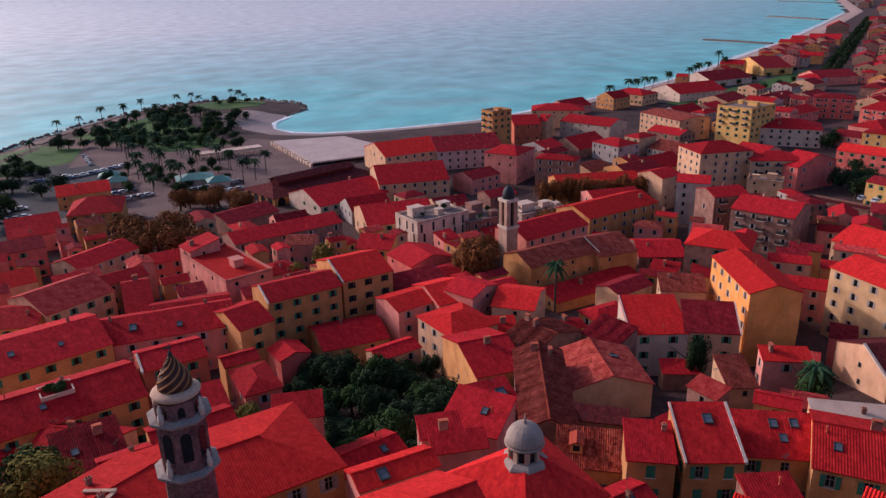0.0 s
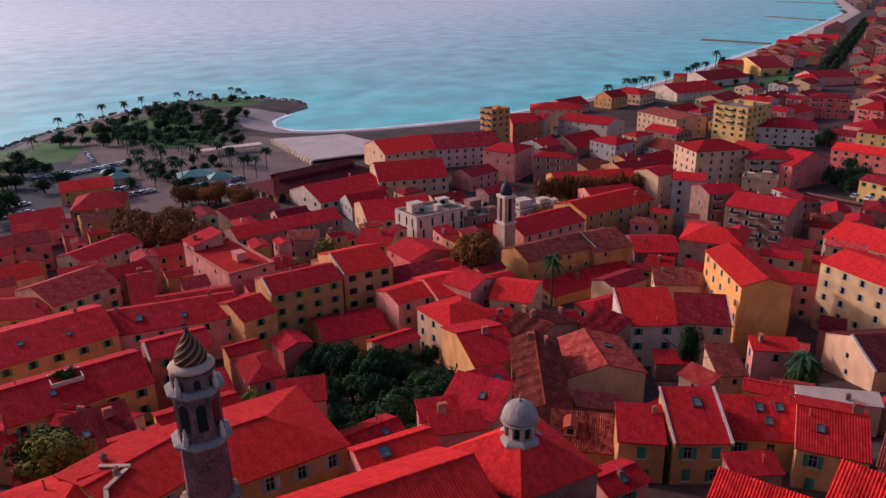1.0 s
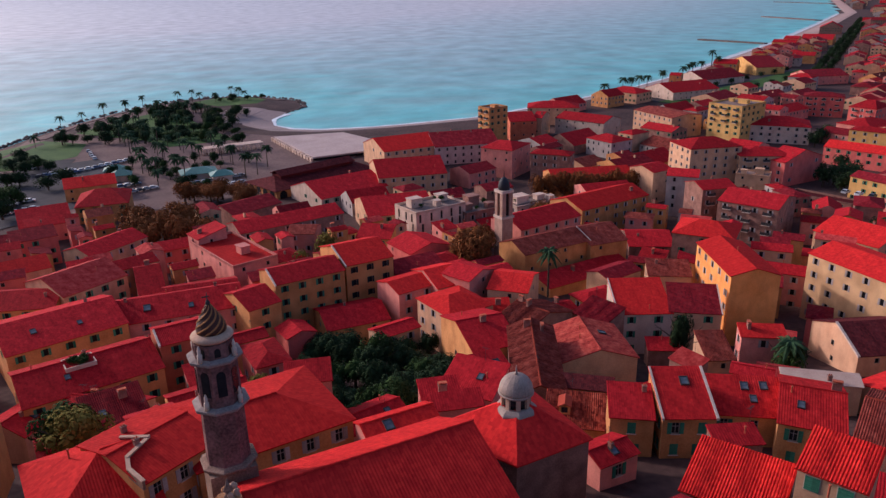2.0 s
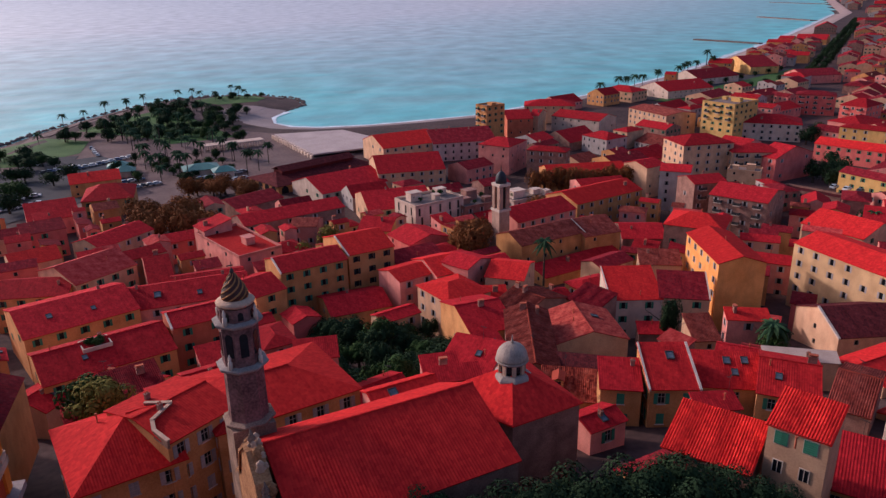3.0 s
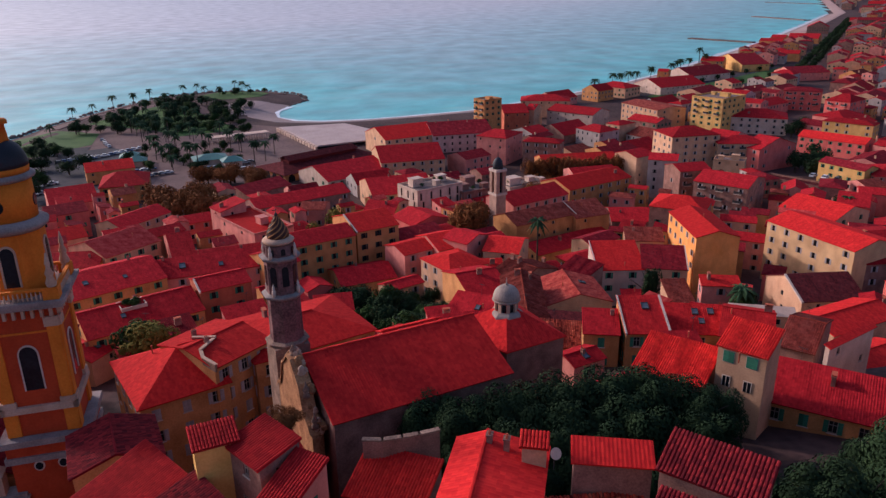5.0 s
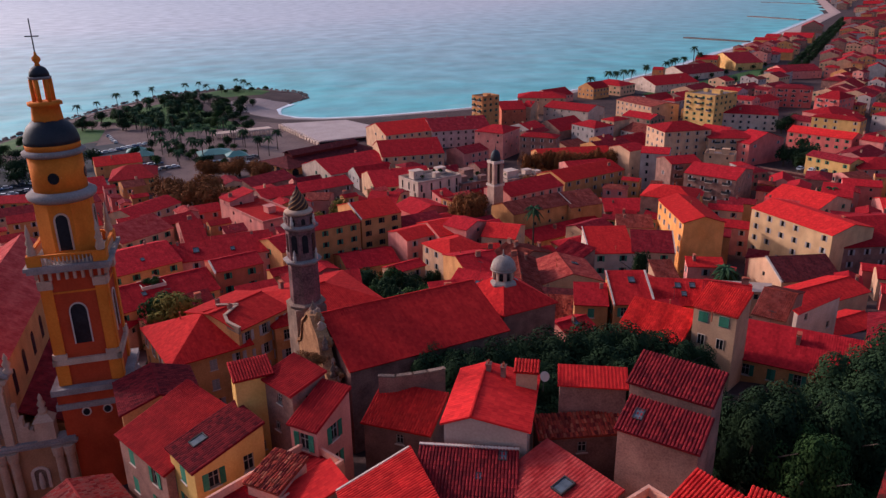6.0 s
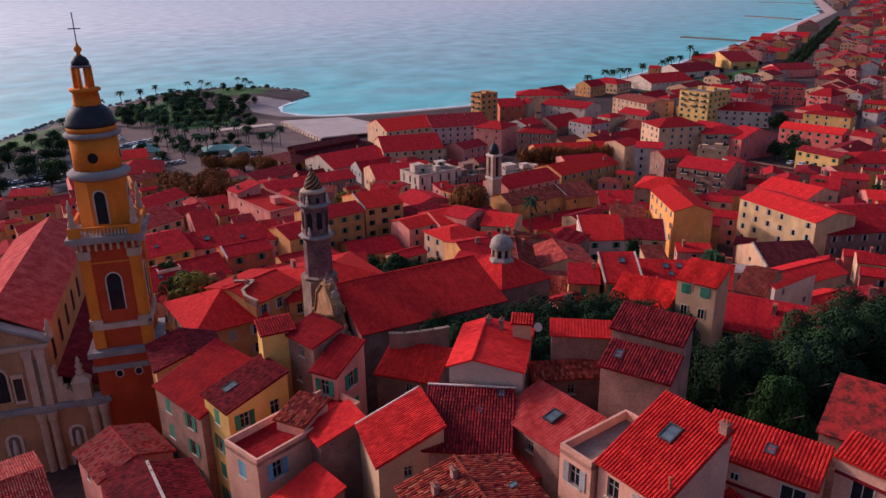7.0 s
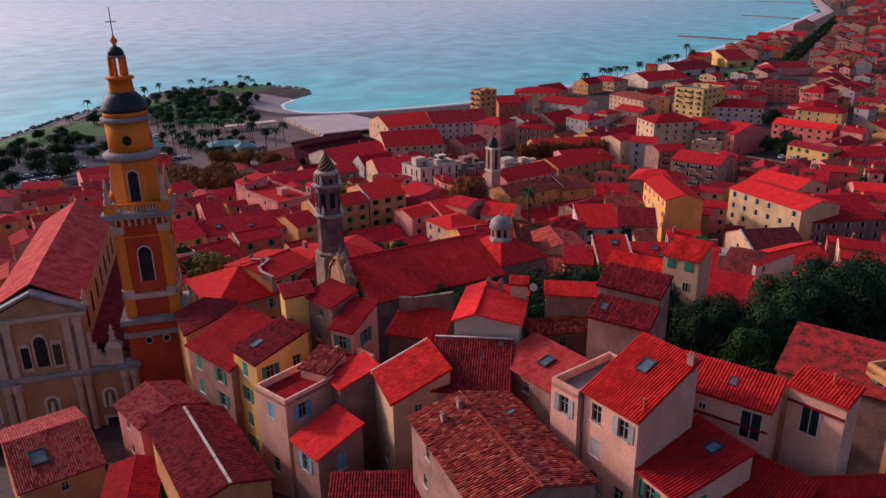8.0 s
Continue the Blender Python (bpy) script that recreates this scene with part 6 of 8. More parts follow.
house("F", -6.9, 216.6, 36, 18.7, 12.2, 18.0, 0.0, "white", "flat", "strip", extras=(("hut", -5.0, 1.5, 4.0, 3.0, 2.4), ("hut", 1.0, -2.4, 2.0, 2.0, 1.5), ("hut", 5.6, 2.0, 3.4, 2.6, 1.8), ("hut", -1.4, 3.6, 1.4, 1.2, 1.1)))
house("F", 5.9, 224.9, 32, 13.3, 16.4, 15.0, 0.0, "stone", "flat", "grey", extras=(("hut", 1.0, 1.0, 4.2, 3.6, 2.8), ("hut", -3.4, -3.0, 3.0, 2.4, 1.6), ("hut", 4.0, -5.0, 2.6, 2.0, 1.3)))
house("S", 12.4, 213.9, 32, 6.8, 6.9, 10.9, 2.1, "cream", "red", "none")
house("G", -43.9, 271.4, 38, 29.1, 24.9, 9.9, 4.1, "white", "red", "green")
house("G", -18.1, 286.7, 14, 27.3, 25.4, 12.7, 4.6, "cream", "red", "grey")
house("G", -23.3, 334.9, 28, 28.3, 25.0, 12.9, 4.1, "cream", "redb", "grey")
house("G", 4.1, 343.0, 15, 30.8, 26.3, 12.7, 4.3, "grey", "wine", "grey", extras=(("stack", -4.0, 1.0), ("stack", 5.0, -2.0), ("pipe", 9.0, 0.5), ("stack", -11.0, -1.0)))
house("H", 23.7, 309.7, -31, 14.9, 17.7, 16.6, 2.2, "pink", "red", "none")
house("H", 42.6, 299.2, -22, 16.7, 8.4, 15.3, 1.4, "stone", "red", "grey")
house("F", 27.0, 238.0, 32, 18.0, 9.0, 12.4, 0.0, "white", "flat", "grey", extras=(("hut", -4.0, 1.0, 5.0, 4.0, 2.2), ("hut", 4.0, 0.6, 3.0, 2.4, 1.4), ("hut", 7.0, -2.0, 2.0, 2.0, 1.1)))
house("G", 16.0, 268.0, 30, 12.0, 9.0, 9.6, 1.6, "stone", "wine", "none")
house("F", 21.3, 367.9, -54, 9.0, 11.8, 24.0, 0.0, "ochre", "flat", "green", extras=(("balcony", 4, 2), ("hut", 0.5, 0.5, 3.6, 2.6, 0.9)))
house("G", 36.8, 393.8, 8, 14.1, 21.7, 13.7, 3.3, "brick", "red", "none")
house("G", 49.4, 396.8, -25, 5.1, 14.5, 14.1, 2.3, "cream", "red", "none")
house("G", 74.8, 397.0, -41, 30.0, 18.5, 12.2, 2.6, "white", "red", "none")
house("H", 60.7, 434.3, -7, 29.7, 17.7, 13.5, 2.8, "cream", "red", "none")
house("G", -78.3, 124.2, 40, 21.5, 18.1, 21.9, 2.7, "ochre", "red", "green", extras=(("skylight", -5, 0.5, 1.2), ("skylight", 3, 0.4, 1.0), ("stack", 6.0, 1.0)))
house("G", -58.4, 135.6, 22, 26.0, 14.0, 20.9, 2.4, "pink", "red", "grey", extras=(("skylight", -6, 0.5, 1.6), ("skylight", 2.5, 0.35, 1.2), ("stack", 8.0, 0.6), ("pipe", -2.0, 0.8), ("stack", -10.0, -0.6), ("aerial", 4.0, 0.2)))
house("G", -48.5, 112.5, 32, 10.4, 8.4, 25.8, 1.3, "brick", "red", "green", extras=(("verge", -1, 0.5),))
house("G", -62.0, 102.3, 37, 21.4, 14.4, 23.5, 2.5, "ochre", "red", "green")
house("G", -67.0, 92.0, 72, 9.3, 8.5, 21.1, 1.4, "cream", "red", "none")
house("G", -54.8, 93.1, -12, 12.6, 7.0, 22.3, 1.2, "cream", "red", "none")
house("G", -86.7, 149.5, 56, 15.4, 16.1, 21.3, 2.7, "cream", "mott", "green")
house("G", -94.0, 141.2, 8, 15.8, 12.2, 20.0, 2.0, "ochre", "red", "green")
house("G", -80.9, 165.2, 43, 11.2, 7.6, 19.2, 1.3, "cream", "red", "grey")
house("G", -99.4, 191.8, 63, 19.2, 11.7, 15.1, 1.9, "cream", "red", "grey")
house("H", -127.3, 252.6, 19, 17.4, 20.0, 11.7, 3.7, "ochre", "red", "green")
house("G", -146.0, 281.0, 28, 19.0, 15.0, 10.6, 2.6, "ochre", "redb", "none")
house("G", -56.2, 143.7, 20, 16.0, 18.7, 18.9, 3.1, "pink", "red", "grey")
house("G", -153.0, 213.5, 8, 12.0, 9.0, 12.5, 1.6, "ochre", "red", "green")
house("G", -142.0, 199.0, 30, 20.0, 9.0, 12.8, 1.7, "cream", "wine", "none")
house("G", -160.0, 202.0, -10, 9.0, 8.0, 12.6, 1.5, "pink", "red", "grey")
house("G", -137.8, 229.6, 32, 15.6, 22.0, 11.8, 3.8, "pink", "red", "none")
house("G", -111.4, 169.7, 38, 11.8, 12.1, 17.0, 2.0, "cream", "redb", "none")
house("G", -71.3, 152.5, 26, 5.6, 22.2, 19.3, 3.7, "pink", "red", "grey")
house("F", 147.1, 375.8, -51, 18.6, 22.2, 22.6, 0.0, "gold", "flat", "green", extras=(("balcony", 3, 3), ("hut", 3.0, 1.0, 5.0, 3.0, 1.6), ("hut", -5.0, 3.0, 2.4, 2.0, 1.2)))
house("G", 118.0, 398.0, -66, 32.0, 20.0, 14.5, 1.4, "cream", "brown", "grey")
house("H", 224.8, 444.2, -25, 21.9, 14.0, 15.2, 1.9, "salmon", "wine", "grey", extras=(("balcony", 3, 3),))
house("H", 227.3, 397.0, -51, 14.0, 19.8, 16.2, 3.2, "salmon", "red", "grey", extras=(("balcony", 3, 2),))
house("G", 208.0, 598.0, 29, 44.0, 30.0, 8.5, 5.5, "white", "wine", "none")
house("G", 269.1, 665.1, 11, 26.9, 48.5, 9.7, 7.3, "gold", "wine", "none")
house("G", 165.1, 529.5, 25, 41.1, 30.0, 9.1, 4.9, "white", "red", "none")
house("G", 290.0, 588.0, 12, 34.0, 24.0, 9.6, 4.0, "pink", "wine", "none")
house("H", 168.3, 372.3, -22, 28.4, 20.7, 12.6, 3.4, "white", "red", "grey")
house("H", 196.8, 331.7, -44, 22.8, 9.6, 15.6, 1.4, "gold", "red", "grey")


# ---------------------------------------------------------------- planting
def crown_mesh(name, r, hgt, mat, n, leaf, lobes, seed, flat=1.0):
    """A crown of many small leaf clumps over uneven lobes."""
    g = random.Random(seed)
    cen = []
    for _ in range(lobes):
        a, q = g.uniform(0, 2 * math.pi), r * g.uniform(0.1, 0.74)
        cen.append((q * math.cos(a), q * math.sin(a), hgt * g.uniform(0.25, 0.8), r * g.uniform(0.24, 0.46)))
    verts, faces, nrm = [], [], []
    for _ in range(n):
        cx, cy, cz, cr = g.choice(cen)
        d = Vector((g.gauss(0, 1), g.gauss(0, 1), g.gauss(0, 1) + 0.25)).normalized()
        p = Vector((cx, cy, cz)) + Vector((d.x, d.y, d.z * flat)) * cr * g.uniform(0.84, 1.06)
        if p.z < 0:
            p.z *= 0.3
        t = d.orthogonal().normalized()
        t.rotate(Matrix.Rotation(g.uniform(0, 6.3), 3, d))
        b = d.cross(t)
        tilt = d * g.uniform(-0.12, 0.12)
        s = leaf * g.uniform(0.6, 1.4)
        k = len(verts)
        verts += [p - t * s, p + b * s * 0.55 + tilt * s, p + t * s, p - b * s * 0.55]
        faces.append((k, k + 3, k + 2, k + 1))
        nrm += [tuple(d)] * 4
    me = bpy.data.meshes.new(name)
    me.from_pydata([tuple(v) for v in verts], [], faces)
    me.materials.append(mat)
    me.normals_split_custom_set_from_vertices(nrm)
    return me


def trunk_mesh(h, r, limbs, seed):
    g = random.Random(seed)
    bm = bmesh.new()
    lathe(bm, [(r * 1.3, 0), (r, h * 0.3), (r * 0.8, h * 0.75), (r * 0.55, h)], 7)
    for i in range(limbs):
        a = 2 * math.pi * i / limbs + g.uniform(-0.3, 0.3)
        b2 = bmesh.new()
        lathe(b2, [(r * 0.45, 0), (r * 0.3, h * 0.4), (r * 0.1, h * 0.85)], 5)
        b2.transform(Matrix.Translation((0, 0, h * g.uniform(0.6, 0.85))) @ Matrix.Rotation(a, 4, "Z") @ Matrix.Rotation(g.uniform(0.5, 0.95), 4, "Y"))
        tmp = bpy.data.meshes.new("t")
        b2.to_mesh(tmp)
        b2.free()
        bm.from_mesh(tmp)
        bpy.data.meshes.remove(tmp)
    return mesh_of("trunk", bm, BARK)


TREES = {}
TREE_WORDS = {"olive": "dense dark evergreen tree", "green": "leafy green garden tree", "yellow": "tree with yellowing autumn leaves", "rust": "bare-looking tree with rusty brown leaves", "cypress": "narrow dark cypress tree"}


def tree_meshes(kind, v, n, leaf):
    if (kind, v, n) not in TREES:
        mat = LEAF["olive" if kind == "cypress" else kind]
        cm = crown_mesh("crown", 1.0, 1.3, mat, n, leaf, 34, hash_of(kind) + v)
        TREES[(kind, v, n)] = (trunk_mesh(1.0, 0.06, 5, v), cm)
    return TREES[(kind, v, n)]


def grove(name, rows, label):
    """Distant trees that nobody could count, trunks and leafy crowns in one mesh."""
    kinds = ("olive", "green")
    verts, faces, normals, mats, base = [], [], [], [], 0
    for kind, x, y, h, r in rows:
        tm, cm = tree_meshes(kind, RNG.randint(0, 2), 1300, 0.085)
        at = pose(x, y, land_at(x, y) - 0.15, 0, 0, RNG.uniform(0, 360))
        for me, m, slot in ((tm, Matrix.Diagonal((h * 0.8, h * 0.8, h * 0.55, 1)), 2), (cm, Matrix.Translation((0, 0, h * 0.22)) @ Matrix.Diagonal((r, r, h * 0.58, 1)), kinds.index(kind))):
            M = np.array(at @ m)
            co = np.empty(len(me.vertices) * 3, np.float32)
            me.vertices.foreach_get("co", co)
            no = np.array([tuple(v.normal) for v in me.vertices]) if slot == 2 else co.reshape(-1, 3) - np.array((0, 0, 0.5))
            verts.append(co.reshape(-1, 3) @ M[:3, :3].T + M[:3, 3])
            no = no @ np.array(at)[:3, :3].T
            normals.append(no / np.maximum(np.linalg.norm(no, axis=1, keepdims=True), 1e-6))
            for p in me.polygons:
                faces.append([base + i for i in p.vertices])
                mats.append(slot)
            base += len(me.vertices)
    me = bpy.data.meshes.new(name)
    me.from_pydata(np.concatenate(verts).tolist(), [], faces)
    for mt in (LEAF["olive"], LEAF["green"], BARK):
        me.materials.append(mt)
    me.polygons.foreach_set("material_index", mats)
    me.normals_split_custom_set_from_vertices(np.concatenate(normals).tolist())
    return tagged(new(name, me), label, "trees", kind="stuff")


def tree(kind, x, y, h, r, z=None, group="trees"):
    v = RNG.randint(0, 2)
    far = math.hypot(x, y + 56)
    n, leaf = (20000, 0.034) if far < 112 and r > 1.2 else (4500, 0.062) if far < 190 and r > 1.2 else (4500, 0.055) if kind == "rust" else (1300, 0.085)
    tm, cm = tree_meshes(kind, v, n, leaf)
    z = (land_at(x, y) if z is None else z) - 0.15
    ob = thing("tree", pose(x, y, z, 0, 0, RNG.uniform(0, 360)), TREE_WORDS[kind] + " standing among the houses", "tree", group)
    share("trunk", tm, ob, Matrix.Diagonal((h * 0.8, h * 0.8, h * 0.55, 1)))
    share("crown", cm, ob, Matrix.Translation((0, 0, h * 0.22)) @ Matrix.Diagonal((r, r, h * 0.58, 1)))
    return ob


def hash_of(word):
    return sum(ord(ch) * (i + 3) for i, ch in enumerate(word))


PALM = {}


def palm_meshes(v):
    if v in PALM:
        return PALM[v]
    g = random.Random(40 + v)
    bm = bmesh.new()
    rings, h = [], 1.0
    for i in range(12):
        f = i / 11
        rings.append((0.035 * (1.25 - 0.5 * f) + (0.006 if i % 2 else 0), f))
    lathe(bm, rings, 8)
    tm = mesh_of("trunk", bm, BARK)
    verts, faces = [], []
    for i in range(26):
        a, lift, ln = 2 * math.pi * i / 26 * 2.6, g.uniform(-0.35, 0.95), g.uniform(0.8, 1.05)
        d = Vector((math.cos(a), math.sin(a), 0))
        sidev = Vector((-d.y, d.x, 0))
        prev = None
        for j in range(7):
            f = j / 6
            p = d * ln * f * math.cos(lift * 0.7) + Vector((0, 0, ln * (math.sin(lift) * f - 0.75 * f * f)))
            w = 0.13 * math.sin(math.pi * min(1, 0.15 + f * 0.85)) + 0.01
            cur = (p - sidev * w - Vector((0, 0, w * 0.6)), p, p + sidev * w - Vector((0, 0, w * 0.6)))
            if prev:
                for q in (0, 1):
                    k = len(verts)
                    verts += [prev[q], prev[q + 1], cur[q + 1], cur[q] if (j + q) % 2 else cur[q] * 0.97]
                    faces.append((k, k + 1, k + 2, k + 3))
            prev = cur
    fm = bpy.data.meshes.new("crown")
    fm.from_pydata([tuple(q) for q in verts], [], faces)
    fm.materials.append(LEAF["palm"])
    PALM[v] = (tm, fm)
    return PALM[v]


def palm(x, y, h, r, z=None, group="seafront palms"):
    tm, fm = palm_meshes(RNG.randint(0, 2))
    z = (land_at(x, y) if z is None else z) - 0.1
    ob = thing("palm_tree", pose(x, y, z, 0, 0, RNG.uniform(0, 360)), "tall palm tree with a tuft of dark drooping fronds", "palm tree", group)
    share("trunk", tm, ob, Matrix.Diagonal((h * 0.5, h * 0.5, h, 1)))
    share("crown", fm, ob, Matrix.Translation((0, 0, h)) @ Matrix.Diagonal((r, r, r, 1)))
    return ob


# garden below the old quarter
for i in range(75):
    gx, gy = RNG.uniform(-29, 3), RNG.uniform(80, 126)
    if (int(gx // 2), int(gy // 2)) in USED:
        continue
    tree("olive" if RNG.random() < 0.75 else "green", gx, gy, RNG.uniform(3.5, 7), RNG.uniform(2.2, 3.8), group="walled garden trees")
tree("green", -9, 88, 8, 3.6, group="walled garden trees")
tree("green", -15, 118, 8, 3.5, group="walled garden trees")
# evergreens behind the chapel
for gx, gy, gh, gr in ((-3, 37, 8, 3.6), (1, 34, 9, 4.2), (5, 36, 9.5, 4.6), (10, 37, 10, 5.0), (15, 38, 10, 5.0), (20, 39, 9.5, 4.6), (24, 38, 8.5, 4.2), (6, 31, 9, 4.4), (12, 32, 9, 4.6), (18, 33, 9, 4.6), (24, 33, 8, 4), (1, 29, 7, 3.6), (28, 39, 7, 3.4), (-4, 31, 6, 3), (9, 27, 7, 3.8), (15, 28, 7, 3.8)):
    tree("olive", gx, gy, gh, gr, z=35.0, group="evergreens behind the chapel")
for gx, gy, gh, gr, k in ((24, 14, 11, 4.5, "olive"), (29, 17, 12, 5, "olive"), (34, 20, 12, 5.2, "olive"), (39, 22, 13, 5.4, "olive"), (44, 25, 12, 5.2, "olive"), (27, 10, 9, 4, "green"), (33, 13, 10, 4.4, "olive"), (39, 16, 10, 4.6, "olive"), (49, 28, 12, 5, "olive"), (22, 20, 8, 3.6, "olive"), (36, 28, 9, 4, "olive"), (46, 20, 10, 4.6, "olive")):
    tree(k, gx + 3, gy, gh, gr, z=ground_at(gx, gy) - 2.0, group="hillside garden trees")
for gx, gy, top, gr, k in ((22.5, 11, 50.5, 3.6, "olive"), (25.5, 8.5, 50, 3.4, "green"), (26, 13, 50.5, 4.0, "olive"), (30.5, 12.5, 50.5, 4.2, "olive"), (20.5, 14.5, 49.5, 3.4, "olive"), (35, 17, 51, 4.4, "olive"), (40.5, 20, 51.5, 4.6, "olive"), (46, 22, 51, 4.6, "olive")):
    tree(k, gx, gy, 9.5, gr, z=top - 8.6, group="hillside garden trees")
tree("yellow", -44.5, 66, 8.0, 4.4, z=30.2, group="trees behind the palace")
tree("green", -47.5, 69, 7.5, 3.8, z=29.5, group="trees behind the palace")


# ---------------------------------------------------------------- seafront
PERGOLA = (-15.9, 27.0, 45.6)
patch_of("pavement", [(-248, 420), (-232, 500), (-205, 560), (-160, 470), (-140, 425), (-95, 405), (-40, 395), (-50, 330), (-95, 262), (-150, 250), (-215, 300)], 0.10, PAVING, "rosy paved esplanade between the old town and the sea", "pavement", 14)
patch_of("lawn", [(-245, 320), (-248, 385), (-232, 405), (-200, 392), (-190, 360), (-205, 330)], 0.22, LAWN, "mown green lawn on the esplanade", "lawn", 14)
patch_of("lawn", [(-222, 425), (-212, 470), (-200, 500), (-176, 480), (-150, 440), (-120, 398), (-150, 380), (-172, 400)], 0.22, LAWN, "shaded park lawn under the palms", "lawn", 14)
patch_of("lawn", [(-190, 540), (-178, 562), (-150, 564), (-138, 552), (-140, 532), (-165, 520)], 0.26, LAWN, "rough grass on the headland", "lawn", 14)
strip("road", [(-260, 200), (-205, 262), (-180, 310), (-192, 352)], 9, 0.26, ASPHALT, "dark asphalt seafront road", "road")
patch_of("pavement", [(-228, 250), (-160, 228), (-137, 275), (-150, 330), (-176, 352), (-203, 330), (-212, 300)], 0.24, ASPHALT, "asphalt car park", "car park", 14)
strip("beach", [(-124, 508), (-127, 478), (-120, 452), (-102, 436), (-79, 432), (-52, 437), (-25, 446), (18, 464), (60, 500), (132, 572), (226, 686), (366, 892), (470, 1046), (645, 1330), (866, 1695)], 20, 0.25, SAND, "grey shingle beach along the bay", "beach", step=10)
strip("beach", [(-140, 512), (-146, 480), (-138, 452)], 24, 0.35, SAND, "small pale beach inside the headland", "beach", step=6)
strip("surf", [(-112, 502), (-117, 480), (-111, 458), (-97, 445), (-79, 441), (-52, 446), (-25, 456), (18, 476), (58, 511), (132, 583), (225, 699)], 3.4, 0.3, FOAM, "thin white line of surf", "surf", height=0, step=5, thick=0.06, jitter=1.4)
strip("surf", [(225, 699), (362, 905), (464, 1059), (639, 1344), (859, 1709)], 12, 0.12, FOAM, "white line of surf on the far beach", "surf", height=0, step=12, thick=0.06, jitter=1.0)
strip("promenade", [(-236, 412), (-240, 470), (-228, 520), (-212, 552), (-180, 572), (-148, 572), (-128, 556)], 7, 0.5, PAVING, "sea wall promenade round the headland", "promenade", step=6, thick=0.8)

# rocks of the sea wall
rocks = []
for v in range(4):
    bm = bmesh.new()
    bmesh.ops.create_icosphere(bm, subdivisions=2, radius=1.0)
    for q in bm.verts:
        q.co *= 0.8 + 0.45 * noise.noise(q.co * 1.4 + Vector((v * 7, 0, 0)))
        q.co.z *= 0.7
    rocks.append(mesh_of("rock", bm, ROCK))
edge = [(-256, 300), (-255, 404), (-254, 441), (-249, 477), (-241, 519), (-227, 556), (-204, 582), (-177, 588), (-147, 588), (-119, 567), (-105, 534), (-111, 512)]
for (ax, ay), (bx, by) in zip(edge, edge[1:]):
    n = int(math.hypot(bx - ax, by - ay) / 3.2)
    for i in range(n):
        f = (i + RNG.random()) / n
        r = RNG.uniform(1.2, 2.4)
        ob = new("rock", RNG.choice(rocks))
        ob.matrix_basis = pose(ax + (bx - ax) * f + RNG.uniform(-1, 1), ay + (by - ay) * f + RNG.uniform(-1, 1), RNG.uniform(-0.2, 0.5), 0, 0, RNG.uniform(0, 360)) @ Matrix.Scale(r, 4)
        tagged(ob, "brown boulder of the sea wall", "rock", "sea wall boulders")
for ax, ay, bx, by, w in ((348, 1064, 405, 978, 9), (663, 1635, 700, 1465, 14), (1050, 2520, 1130, 2250, 12)):
    strip("groyne", [(ax, ay), (bx, by)], w, 1.6, ROCK, "dark stone groyne reaching into the sea", "groyne", height=0, step=8, kind="thing", thick=3.0, jitter=0.5)

# gallery with slanting white columns
gal = thing("gallery_building", pose(0, 0, 0), "low pale museum with a flat roof and slanting white columns", "museum")
corner = [(-95, 391), (-66, 341), (-44, 352), (-44, 380), (-60, 399)]
bm = bmesh.new()
prism(bm, corner, 2.5, 5.4)
part("hall", bm, GLASS, gal, "shadowed glass hall")
bm = bmesh.new()
prism(bm, [(-96.5, 391.5), (-66, 339), (-42.5, 351), (-42.5, 381), (-60, 401)], 5.4, 6.1)
part("roof", bm, noisy("pale_roof_concrete", (0.42, 0.31, 0.28), (0.58, 0.45, 0.40), 0.08, 1.0, bump=0.05), gal, "pale flat roof")
for i in range(15):
    f = i / 14
    px, py = -96 + 30 * f, 390.5 - 51.5 * f
    bm = bmesh.new()
    w0, w1 = 0.5, 1.5
    v = [bm.verts.new(p) for p in ((-w0, -0.5, 0), (w0, -0.5, 0), (w0, 0.5, 0), (-w0, 0.5, 0), (-w1, -0.5, 3.4), (w1, -0.5, 3.4), (w1, 0.5, 3.4), (-w1, 0.5, 3.4))]
    for fc in ((0, 3, 2, 1), (4, 5, 6, 7), (0, 1, 5, 4), (1, 2, 6, 5), (2, 3, 7, 6), (3, 0, 4, 7)):
        bm.faces.new([v[k] for k in fc])
    bm.transform(pose(px - 1.0, py - 0.6, 2.4, 0, 0, -60))
    part("column", bm, WALL["white"], gal, "splayed white column")
USED.update(cells(-68, 370, -60, 60, 50))

# market hall
hall = thing("market_hall", pose(-58, 296, 4, 0, 0, 44), "long market hall with dark brown tiled roofs and ochre arches", "market hall")
bm = bmesh.new()
box(bm, -25, 25, -11, 11, 0, 4.2)
part("wall", bm, WALL["ochre"], hall)
bm = bmesh.new()
uvl = bm.loops.layers.uv.new("UVMap")
A, B, C, D, P, Q = (-26, -12, 4.2), (26, -12, 4.2), (26, 12, 4.2), (-26, 12, 4.2), (-19, 0, 7.2), (19, 0, 7.2)
for face in ((A, B, Q, P), (B, C, Q), (C, D, P, Q), (D, A, P)):
    tri_slope(bm, uvl, face)
part("roof", bm, ROOF["dark"], hall, "dark lower roof")
bm = bmesh.new()
uvl = bm.loops.layers.uv.new("UVMap")
box(bm, -18, 18, -3.2, 3.2, 5.5, 8.0)
slope(bm, uvl, (-18.6, -4.2, 7.8), (37.2, 0, 0), (0, 4.2, 1.6), 0)
slope(bm, uvl, (18.6, 4.2, 7.8), (-37.2, 0, 0), (0, -4.2, 1.6), 0)
